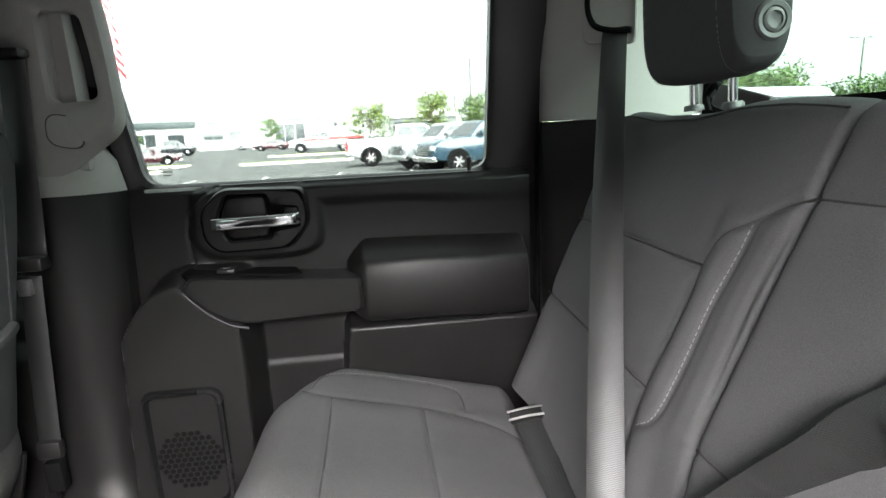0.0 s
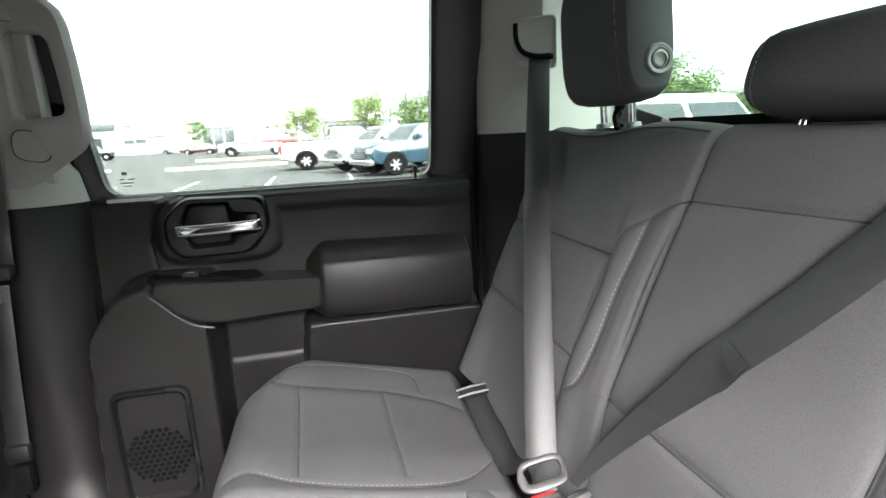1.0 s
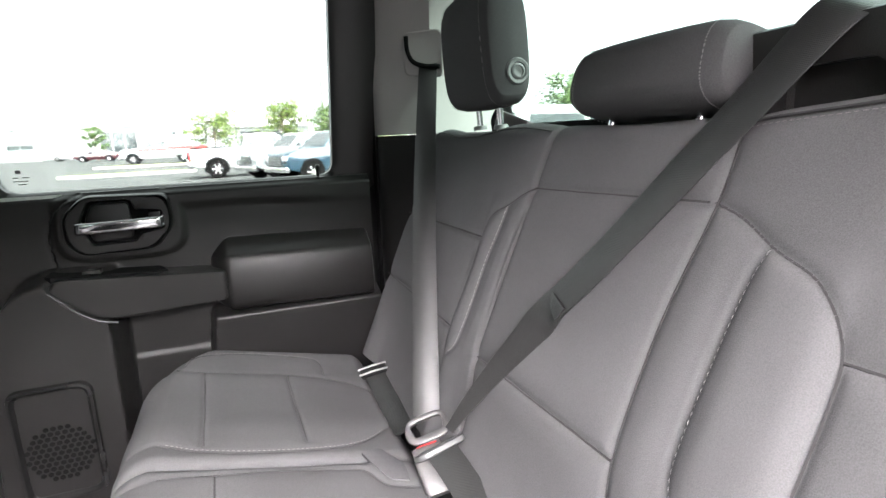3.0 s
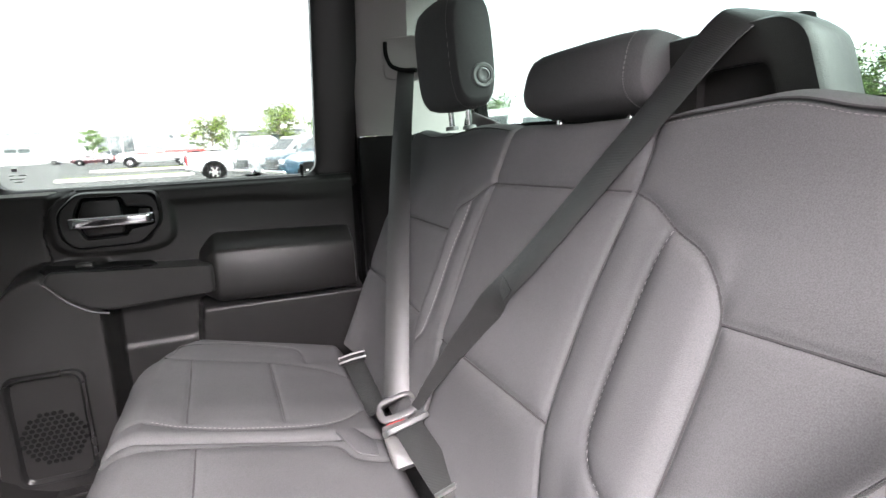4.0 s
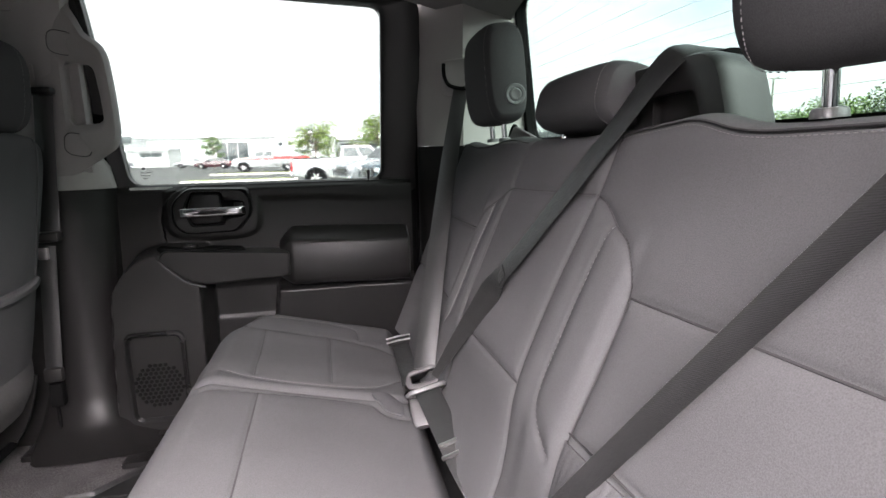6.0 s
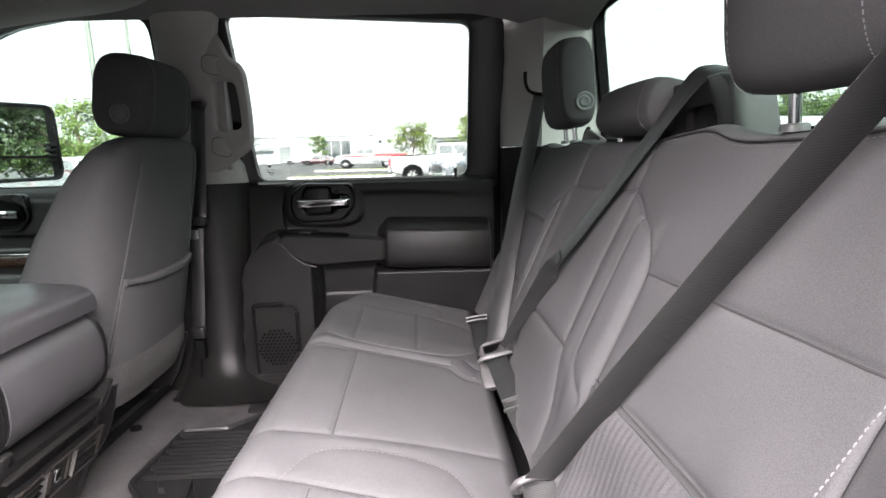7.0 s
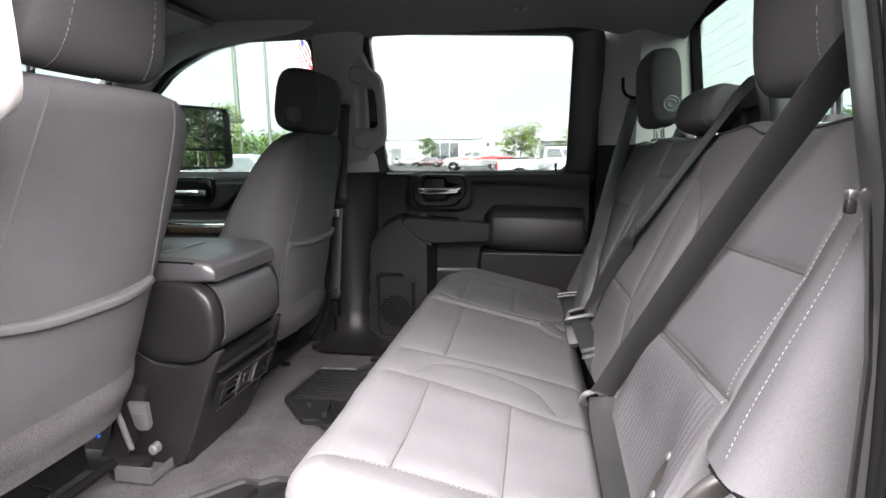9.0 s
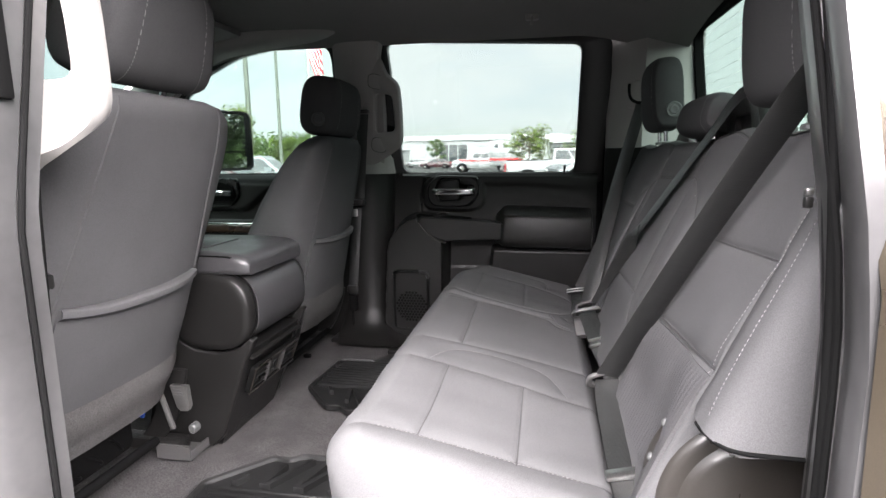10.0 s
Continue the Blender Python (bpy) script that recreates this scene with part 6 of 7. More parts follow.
    nose = loft([[(x, y, z) for y, z in rounded([(-0.98 * w, -0.42), (-1.0 * w, 0.45), (-0.90 * w, top), (0.90 * w, top), (1.0 * w, 0.45), (0.98 * w, -0.42)], 0.06, 4)] for x, w, top in ((-3.45, 0.90, 0.52), (-3.40, 0.96, 0.58), (-3.0, 1.0, 0.66), (-2.27, 1.0, 0.70))])
    tagged(mk("truck_nose", nose, PAINT), "bronze painted bonnet and front wings of the pickup", "body panel", kind="structure")
    for x in (-2.85, 2.0):
        for y in (-0.90, 0.90):
            w = thing("wheel", "black pickup wheel on the asphalt", "wheel", (x, y, GROUND + 0.40), "pickup wheels")
            mk("tyre", loft([[(r * math.cos(a), d, r * math.sin(a)) for a in np.linspace(0, 2 * math.pi, 33)[:-1]] for d, r in ((-0.12, 0.25), (-0.13, 0.36), (-0.10, 0.395), (0.10, 0.395), (0.13, 0.36), (0.12, 0.25))]), BLACK_DEEP, w)
            mk("rim", loft([[(r * math.cos(a), d, r * math.sin(a)) for a in np.linspace(0, 2 * math.pi, 33)[:-1]] for d, r in ((-0.10, 0.25), (-0.06, 0.2), (0.06, 0.2), (0.10, 0.25))]), SATIN, w)


jambs()

# ---- ground and car park ----
g = 3000.0
xs = np.sort(np.concatenate([np.linspace(-60, 60, 41), [-g, -600, -200, 200, 600, g]]))
gx, gy = np.meshgrid(xs, xs, indexing="ij")
gz = np.full(gx.shape, GROUND)
tagged(mk("ground", sheet(np.stack([gx, gy, gz], -1), np.stack([gx, gy, gz - 0.5], -1)), ASPHALT), "weathered grey asphalt of the car park", "ground", kind="structure")
for k in range(9):
    x = -14.0 + k * 3.0
    tagged(mk("parking_line", rbox((x, 18.0, GROUND - 0.01), (x + 0.12, 23.2, GROUND + 0.004), 0), LINE), "worn white parking line on the asphalt", "marking", "parking lines", kind="structure")


def island(x0, x1, y0, y1):
    o = rounded([(x0, y0), (x1, y0), (x1, y1), (x0, y1)], 0.9, 6)
    i = thing("kerb_island", "pale concrete kerb island with dry turf", "kerb", (0, 0, 0), "kerb islands", kind="structure")
    mk("kerb", plate([(a, b, GROUND) for a, b in o], (0, 0, -0.02), (0, 0, 0.15), 0.03), CONCRETE, i)
    c = Vector(((x0 + x1) / 2, (y0 + y1) / 2))
    mk("turf", plate([(c.x + (a - c.x) * 0.9, c.y + (b - c.y) * 0.8, GROUND) for a, b in o], (0, 0, 0.1), (0, 0, 0.18)), TURF, i)


TURF = surface("dry_turf", (0.12, 0.14, 0.05), 1.0, grain=30, bump=0.5, mottle=0.4, blotch=2)
island(-18.5, -12.8, 36.0, 38.0)
island(-10.0, 3.0, 47.0, 49.0)
island(-9.0, -2.0, 34.0, 35.2)
island(-17.5, -12.0, 29.5, 31.0)

# ---- vehicles ----
def car_paint(name, col):
    return surface(name, col, 0.28, 0.1, grain=900, bump=0, mottle=0.03, blotch=2, stain=0.06, coat=0.8)


WHITE_P, RED_P = car_paint("white_car_paint", (0.33, 0.335, 0.335)), car_paint("maroon_car_paint", (0.035, 0.006, 0.009))
BLUE_P, GREY_P, DARK_P = car_paint("steel_blue_car_paint", (0.012, 0.034, 0.052)), car_paint("silver_grey_car_paint", (0.22, 0.23, 0.24)), car_paint("black_car_paint", (0.02, 0.022, 0.025))
CAR_GLASS = surface("dark_car_glass", (0.035, 0.04, 0.042), 0.06, grain=10, bump=0, mottle=0, coat=0.0)
LAMP_RED, LAMP_CLEAR = surface("red_tail_lamp", (0.4, 0.01, 0.012), 0.2, grain=50, bump=0), surface("clear_head_lamp", (0.6, 0.62, 0.64), 0.12, 0.4, grain=50, bump=0)
STRIPE_RED = surface("red_stripe_film", (0.5, 0.03, 0.03), 0.4, grain=50, bump=0)

SHAPES = {  # side outline of the lower body, greenhouse (foot, top), wheels, half width, wheel radius
    "pickup": ([(-2.95, 0.55), (-2.93, 1.28), (-0.55, 1.32), (0.95, 1.32), (2.55, 1.22), (2.90, 1.08), (2.95, 0.55), (2.4, 0.42), (-2.4, 0.42)], (-0.72, 1.45), (-0.60, 0.72), 1.30, 1.93, (-1.85, 1.95), 1.0, 0.41),
    "sedan": ([(-2.35, 0.45), (-2.38, 0.95), (-1.6, 1.02), (0.75, 0.95), (2.1, 0.78), (2.35, 0.65), (2.36, 0.4), (1.9, 0.26), (-1.9, 0.26)], (-1.85, 1.05), (-1.0, 0.25), 0.97, 1.43, (-1.4, 1.4), 0.9, 0.32),
    "suv": ([(-2.35, 0.5), (-2.38, 1.05), (-2.2, 1.12), (0.95, 1.10), (2.1, 1.0), (2.35, 0.85), (2.36, 0.45), (1.9, 0.3), (-1.9, 0.3)], (-2.3, 1.15), (-2.0, 0.35), 1.08, 1.74, (-1.4, 1.42), 0.94, 0.36),
}


def wheel(parent, x, y, r, w=0.24):
    circ = lambda rr, d: [(x + rr * math.cos(a), y + d, r + rr * math.sin(a)) for a in np.linspace(0, 2 * math.pi, 25)[:-1]]
    s = 1 if y > 0 else -1
    o = mk("wheel", loft([circ(r * 0.6, -w / 2), circ(r * 0.92, -w / 2), circ(r, -w / 2 + 0.04), circ(r, w / 2 - 0.04), circ(r * 0.92, w / 2), circ(r * 0.6, w / 2)]), BLACK_DEEP, parent, "black tyre")
    spokes = [circ(r * 0.62, s * (w / 2 - 0.02)), circ(r * 0.58, s * (w / 2 + 0.005)), circ(r * 0.5, s * (w / 2 - 0.05)), circ(r * 0.15, s * (w / 2 - 0.03)), circ(r * 0.12, s * (w / 2))]
    rim = mk("rim", loft(spokes if s < 0 else spokes[::-1]), SATIN, o)
    for k in range(6):
        a = k * math.pi / 3
        d, n = Vector((math.cos(a), 0, math.sin(a))), Vector((-math.sin(a), 0, math.cos(a)))
        c = Vector((x, y + s * (w / 2 - 0.005), r))
        mk("spoke", loft([[c + d * q + n * e + Vector((0, f * 0.02, 0)) for e, f in ((-0.035, -1), (0.035, -1), (0.035, 1), (-0.035, 1))] for q in (r * 0.1, r * 0.56)]), SATIN, o)


def vehicle(kind, name, label, paint, at, yaw, front_chrome=True, lights=True):
    """A parked vehicle with its nose along +x before it is turned by yaw."""
    body, foot, top, zb, zt, axles, hw, r = SHAPES[kind]
    t = thing(name, label, name.replace("_", " "), (at[0], at[1], GROUND), "parked vehicles")
    t.rotation_euler = (0, 0, radians(yaw))
    out = rounded(body, 0.12, 5)
    cx, cz = 0.0, 0.8
    shell = [[(cx + (a - cx) * k, y, cz + (b - cz) * (1 - (1 - k) * 1.4)) for a, b in out] for y, k in ((-hw, 0.955), (-hw * 0.985, 0.975), (-hw * 0.93, 0.995), (-hw * 0.6, 1.0), (hw * 0.6, 1.0), (hw * 0.93, 0.995), (hw * 0.985, 0.975), (hw, 0.955))]
    b = mk("body", loft(shell[::-1]), paint, t, sharp=50)
    rings = []
    for f in (0.0, 0.35, 0.8, 0.95, 1.0):
        x0, x1 = foot[0] + (top[0] - foot[0]) * f, foot[1] + (top[1] - foot[1]) * f
        z = zb + (zt - zb) * min(1.0, f * 1.02) - 0.05
        w = hw * (0.94 - 0.17 * f) - (0.06 if f == 1.0 else 0.0)
        e = 0.06 if f == 1.0 else 0
        rings.append([(a, c, z) for a, c in rounded([(x0 + e, -w), (x1 - e, -w), (x1 - e, w), (x0 + e, w)], 0.12, 5)])
    mk("roof", loft(rings), paint, t, sharp=50)
    def on(f, x, s, o=0.012):
        return Vector((x, s * (hw * (0.94 - 0.17 * f) + o), zb + (zt - zb) * f - 0.05))
    split = (foot[0] + foot[1]) / 2 - 0.05
    for s in (1, -1):
        for a0, a1 in ((0.0, 0.46), (0.52, 1.0)):
            def xx(f, a):
                lo, hi = foot[0] + (top[0] - foot[0]) * f + 0.14, foot[1] + (top[1] - foot[1]) * f - 0.16
                return lo + (hi - lo) * a
            quad = [on(0.16, xx(0.16, a0), s), on(0.16, xx(0.16, a1), s), on(0.82, xx(0.82, a1), s), on(0.82, xx(0.82, a0), s)]
            mk("side_window", plate(quad if s < 0 else quad[::-1], (0, -s * 0.03, 0), (0, 0, 0)), CAR_GLASS, t)
        mk("side_mirror", rbox((foot[1] - 0.62, s * (hw + 0.02), zb + 0.02), (foot[1] - 0.40, s * (hw + 0.20), zb + 0.22), 0.05), paint, t)
        mk("door_handle", rbox((split - 0.12, s * hw - 0.015, zb - 0.22), (split + 0.12, s * hw + 0.02, zb - 0.17), 0.01), SATIN, t)
        mk("door_gap", rbox((split + 0.15, s * hw - 0.02, 0.55), (split + 0.17, s * hw + 0.004, zb - 0.05), 0), BLACK_DEEP, t)
    for sgn, (xf, xt) in ((1, (foot[1], top[1])), (-1, (foot[0], top[0]))):
        q = []
        for f, c in ((0.14, -1), (0.14, 1), (0.86, 1), (0.86, -1)):
            x = xf + (xt - xf) * f + sgn * 0.012
            q.append(Vector((x, c * hw * (0.80 - 0.15 * f), zb + (zt - zb) * f - 0.05)))
        mk("windscreen" if sgn > 0 else "rear_window", plate(q if sgn > 0 else q[::-1], (-0.03 * sgn, 0, 0), (0, 0, 0)), CAR_GLASS, t)
    for x in axles:
        for s in (1, -1):
            arch = [(x + (r + 0.09) * math.cos(a), s * hw * 0.985, r + (r + 0.09) * math.sin(a)) for a in np.linspace(-0.35, math.pi + 0.35, 21)]
            mk("wheel_arch", plate(arch if s < 0 else arch[::-1], (0, -s * 0.2, 0), (0, s * 0.022, 0)), BLACK_DEEP, t)
            wheel(t, x, s * (hw - 0.10), r)
    xn, xb = max(p[0] for p in body), min(p[0] for p in body)
    zn = 0.62 if kind == "sedan" else 0.86
    gr = mk("grille", rbox((xn - 0.10, -hw * 0.56, zn - 0.22), (xn + 0.012, hw * 0.56, zn + 0.14), 0.03), BLACK, t, "black grille")
    for k in range(4):
        mk("grille_bar", rbox((xn, -hw * 0.54, zn - 0.17 + 0.08 * k), (xn + 0.03, hw * 0.54, zn - 0.14 + 0.08 * k), 0.008), CHROME if front_chrome else BLACK, gr)
    mk("front_bumper", rbox((xn - 0.16, -hw * 0.96, 0.42 if kind != "sedan" else 0.30), (xn + 0.05, hw * 0.96, zn - 0.22), 0.05), CHROME if front_chrome else paint, t)
    mk("rear_bumper", rbox((xb - 0.06, -hw * 0.95, 0.45 if kind != "sedan" else 0.32), (xb + 0.14, hw * 0.95, 0.68 if kind != "sedan" else 0.5), 0.05), CHROME if kind == "pickup" else paint, t)
    for s in (1, -1):
        mk("headlamp", rbox((xn - 0.22, s * hw * 0.78 - 0.17, zn - 0.02), (xn + 0.015, s * hw * 0.78 + 0.17, zn + 0.16), 0.04), LAMP_CLEAR, t)
        zl = 0.98 if kind == "pickup" else 0.85
        mk("tail_lamp", rbox((xb - 0.012, s * hw * 0.87 - 0.09, zl - 0.22 if kind == "pickup" else zl - 0.1), (xb + 0.16, s * hw * 0.87 + 0.13, zl + 0.18 if kind == "pickup" else zl + 0.1), 0.03), LAMP_RED, t)
    if kind == "pickup":
        mk("bed_well", rbox((xb + 0.12, -hw * 0.80, 1.20), (foot[0] - 0.06, hw * 0.80, 1.335), 0.01), BLACK_DEEP, t)
    mk("plate_panel", rbox((xb - 0.075, -0.16, 0.72), (xb - 0.03, 0.16, 0.86), 0.005), PAPER, t)
    return t


vehicle("pickup", "pickup_truck", "white crew cab pickup truck on the asphalt", WHITE_P, (1.2, 27.6), 4).scale = (1.05, 1.05, 1.05)
vehicle("pickup", "pickup_truck", "silver grey pickup truck showing its grille", GREY_P, (3.2, 24.0), -158)
vehicle("pickup", "pickup_truck", "steel blue pickup truck with chrome grille", BLUE_P, (4.19, 21.3), -160)
vehicle("sedan", "sedan", "maroon sedan parked across the car park", RED_P, (-15.1, 76.0), 178)
vehicle("sedan", "sedan", "white sedan parked far across the car park", WHITE_P, (-20.6, 88.0), 176)
vehicle("pickup", "pickup_truck", "black pickup truck far across the car park", DARK_P, (-26.0, 70.0), 10)
vehicle("suv", "suv", "dark grey suv beside the black pickup", DARK_P, (-27.0, 63.0), 12)
vehicle("sedan", "sedan", "maroon sedan beside the kerb island", RED_P, (-17.5, 42.0), 20)
vehicle("suv", "suv", "silver suv parked in front of the trees", GREY_P, (-10.4, 17.4), 14)
vehicle("sedan", "sedan", "maroon sedan parked before the silver suv", RED_P, (-8.6, 12.4), 10)
vehicle("suv", "suv", "white suv near the edge of the trees", WHITE_P, (-17.0, 18.0), 6)
vehicle("suv", "suv", "long white suv close behind the cab", WHITE_P, (5.6, 7.6), 20).scale = (1.16, 1.16, 1.14)
vehicle("pickup", "pickup_truck", "white pickup truck parked by the trees", WHITE_P, (15.5, 9.2), 15)


def box_truck():
    """A long white service truck with a tall body and a red stripe."""
    t = vehicle("pickup", "service_truck", "white service truck with tall box and red stripe", WHITE_P, (-6.1, 56.0), 180)
    t.scale = (1.1, 1.1, 1.1)
    mk("box_body", rbox((-3.75, -1.15, 0.62), (-0.65, 1.15, 2.95), 0.06), WHITE_P, t, "tall white box body")
    for s in (1, -1):
        mk("red_stripe", rbox((-3.75, s * 1.16 - 0.01, 1.12), (-0.66, s * 1.16 + 0.01, 1.30), 0), STRIPE_RED, t)
        mk("cab_stripe", rbox((-0.60, s * 1.0 - 0.012, 1.05), (2.3, s * 1.0 + 0.012, 1.20), 0), STRIPE_RED, t)
        for x in (-3.2, -2.3, -1.5):
            mk("box_window", rbox((x, s * 1.16 - 0.012, 2.25), (x + 0.34, s * 1.16 + 0.012, 2.62), 0.01), CAR_GLASS, t)
    for y in (-0.6, 0.0, 0.6):
        mk("roof_lamp", rbox((-0.80, y - 0.12, 2.93), (-0.60, y + 0.12, 3.06), 0.02), BLACK, t)


box_truck()

# ---- buildings ----
WALL_W = surface("white_metal_cladding", (0.33, 0.34, 0.335), 0.6, grain=20, bump=0.05, mottle=0.04, blotch=0.3, stain=0.08)
WALL_G = surface("grey_block_wall", (0.16, 0.165, 0.165), 0.8, grain=20, bump=0.1, blotch=0.4)
FASCIA = surface("dark_fascia", (0.035, 0.045, 0.045), 0.5, grain=20, bump=0.02)
BAND = surface("pale_roof_band", (0.48, 0.5, 0.5), 0.6, grain=20, bump=0.02)


def building(label, x0, x1, y0, depth, top, wall, bays, band=0.5, band_mat=None):
    """bays: (from x, to x, sill, head, material) on the front."""
    b = thing("building", label, "building", (0, 0, 0), "buildings round the car park")
    cuts = sorted({x0, x1, *[q for w in bays for q in w[:2]]})
    for a, c in zip(cuts[:-1], cuts[1:]):
        w = [q for q in bays if q[0] <= a and q[1] >= c]
        if w:
            s0, s1 = w[0][2] + GROUND, w[0][3] + GROUND
            if w[0][2] > 0.05:
                mk("wall", rbox((a, y0, GROUND - 0.05), (c, y0 + 0.3, s0), 0), wall, b)
            mk("wall", rbox((a, y0, s1), (c, y0 + 0.3, top), 0), wall, b)
            o = mk("window", rbox((a, y0 + 0.18, s0), (c, y0 + 0.24, s1), 0), w[0][4], b)
            n = max(1, int((c - a) / 1.6))
            for k in range(n + 1):
                x = a + (c - a) * k / n
                mk("mullion", rbox((x - 0.05, y0 + 0.08, s0), (x + 0.05, y0 + 0.2, s1), 0), BAND, o)
            mk("sill", rbox((a, y0 - 0.06, s0 - 0.08), (c, y0 + 0.2, s0), 0), BAND, o)
        else:
            mk("wall", rbox((a, y0, GROUND - 0.05), (c, y0 + 0.3, top), 0), wall, b)
    mk("wall", rbox((x0, y0 + 0.3, GROUND - 0.05), (x0 + 0.3, y0 + depth, top), 0), wall, b)
    mk("wall", rbox((x1 - 0.3, y0 + 0.3, GROUND - 0.05), (x1, y0 + depth, top), 0), wall, b)
    mk("wall", rbox((x0 + 0.3, y0 + depth - 0.3, GROUND - 0.05), (x1 - 0.3, y0 + depth, top), 0), wall, b)
    mk("roof", rbox((x0 - 0.2, y0 - 0.25, top), (x1 + 0.2, y0 + depth + 0.2, top + 0.25), 0.03), BAND, b)
    mk("fascia", rbox((x0 - 0.3, y0 - 0.4, top - band), (x1 + 0.3, y0 - 0.02, top + 0.3), 0.03), band_mat or BAND, b)


building("long low white workshop with dark bay doors", -42.0, 3.5, 112.0, 18.0, 5.0, WALL_W, [(-21.5, -15.6, 0.0, 4.2, CAR_GLASS), (-14.6, -9.0, 0.3, 3.6, BAND), (-7.0, -2.0, 0.0, 3.6, BAND), (-36.0, -32.0, 0.0, 3.0, BAND)], 0.7)
building("white showroom under a wide dark roof fascia", -46.0, -34.0, 104.0, 14.0, 4.3, WALL_W, [(-45.0, -41.0, 0.2, 3.2, CAR_GLASS), (-39.0, -36.0, 0.2, 3.0, CAR_GLASS)], 0.9, FASCIA)
building("low white annex with a dark strip window", -33.5, -27.0, 100.0, 8.0, 2.2, WALL_W, [(-31.5, -28.0, 1.7, 2.4, FASCIA)], 0.2)
building("grey block building with a pale roof band", 1.0, 11.0, 82.0, 12.0, 3.6, WALL_G, [(1.5, 4.5, 1.6, 3.0, CAR_GLASS), (6.0, 9.5, 1.6, 3.0, CAR_GLASS)], 0.8)


# ---- trees ----
def leaf_mat(name, col):
    return surface(name, col, 0.7, grain=3, bump=0.0, mottle=0.25, blotch=0.6, stain=0.35, second=(col[0] * 1.5, col[1] * 1.35, col[2] * 0.9))


LEAF_LIME, LEAF_GREEN, LEAF_DARK = leaf_mat("lime_leaves", (0.075, 0.115, 0.022)), leaf_mat("green_leaves", (0.052, 0.092, 0.026)), leaf_mat("dark_leaves", (0.036, 0.066, 0.024))
BARK = surface("grey_brown_bark", (0.14, 0.11, 0.085), 0.95, grain=30, bump=0.6, mottle=0.3, blotch=4)


def leaves(rng, n, spots, size):
    """n small two-faced leaves scattered over the clumps (centre, radius)."""
    v, f = [], []
    for _ in range(n):
        c, r = spots[rng.randrange(len(spots))]
        d = Vector((rng.gauss(0, 1), rng.gauss(0, 1), rng.gauss(0, 1))).normalized() * r * (rng.random() ** 0.4)
        p = Vector(c) + Vector((d.x, d.y, d.z * 0.8))
        a = Vector((rng.gauss(0, 1), rng.gauss(0, 1), rng.gauss(0, 0.6))).normalized()
        b = a.cross(Vector((rng.gauss(0, 1), rng.gauss(0, 1), rng.gauss(0, 1)))).normalized()
        s = size * rng.uniform(0.6, 1.3)
        k = len(v)
        v += [p - a * s, p + b * s * 0.45, p + a * s, p - b * s * 0.45, p + a.cross(b) * s * 0.18]
        f += [(k, k + 1, k + 4), (k + 1, k + 2, k + 4), (k + 2, k + 3, k + 4), (k + 3, k, k + 4)]
    return v, f


def tree(name, label, at, height, spread, leaf, seed, n=1500, size=0.16):
    rng = random.Random(seed)
    t = thing(name, label, "tree", (at[0], at[1], GROUND), "trees round the car park")
    h0 = height * 0.3
    trunk = smooth_line([(0, 0, -0.05), (0.05 * height / 6, 0.03, h0 * 0.6), (-0.04, 0.05, h0), (0.06, -0.04, height * 0.62), (0.0, 0.0, height * 0.85)], 4)
    m = len(trunk)
    parts = [loft([sring(q, a, b, max(0.012, 0.028 * height * (1 - i / m) ** 0.8), max(0.012, 0.028 * height * (1 - i / m) ** 0.8), 10, 2) for i, (q, tt, a, b) in enumerate(frames(trunk))])]
    spots = []
    for k in range(11):
        z = h0 + (height * 0.86 - h0) * (k + rng.random()) / 11
        a = k * 2.4 + rng.random()
        reach = spread * (0.55 + 0.45 * rng.random()) * (1 - 0.65 * ((z - h0) / (height - h0)) ** 1.6)
        tip = Vector((math.cos(a) * reach, math.sin(a) * reach, z + reach * 0.35))
        limb = smooth_line([(0, 0, z * 0.92), tip * 0.5 + Vector((0, 0, z * 0.48)), tip], 3)
        parts.append(loft([sring(q, aa, bb, max(0.008, 0.012 * height * (1 - i / len(limb))), max(0.008, 0.012 * height * (1 - i / len(limb))), 7, 2) for i, (q, tt, aa, bb) in enumerate(frames(limb))]))
        spots += [(tip, spread * rng.uniform(0.25, 0.42)), (tip * 0.62 + Vector((0, 0, z * 0.36)), spread * rng.uniform(0.22, 0.36))]
    spots.append((Vector((0, 0, height * 0.88)), spread * 0.36))
    mk("trunk", join(*parts), BARK, t, "bark-covered trunk and limbs")
    tagged(mk("crown", leaves(rng, n, spots, size), leaf, t, sharp=0, smooth=False), kind="stuff")
    return t


def at_bearing(deg, dist):
    return (0.05 + dist * math.sin(radians(deg)), -1.0 + dist * math.cos(radians(deg)))


tree("young_tree", "small lime green tree beside the workshop", at_bearing(-1.4, 44), 3.9, 1.9, LEAF_LIME, 3, 2600, 0.10)
tree("young_tree", "lime green street tree behind the pickups", at_bearing(4.9, 44), 4.7, 2.0, LEAF_LIME, 4, 3000, 0.10)
tree("broad_tree", "leafy green tree behind the blue pickup", at_bearing(10.4, 48), 4.6, 2.4, LEAF_GREEN, 5, 3400, 0.115)
tree("broad_tree", "leafy green tree at the end of the row", at_bearing(15.0, 50), 5.0, 2.6, LEAF_GREEN, 6, 3400, 0.115)
tree("young_tree", "slim green tree by the white workshop", at_bearing(-11.1, 84), 4.6, 1.5, LEAF_GREEN, 7, 2000, 0.115)
tree("young_tree", "lime green tree beside the light pole", at_bearing(-31.8, 27), 4.2, 1.35, LEAF_LIME, 8, 3600, 0.065)
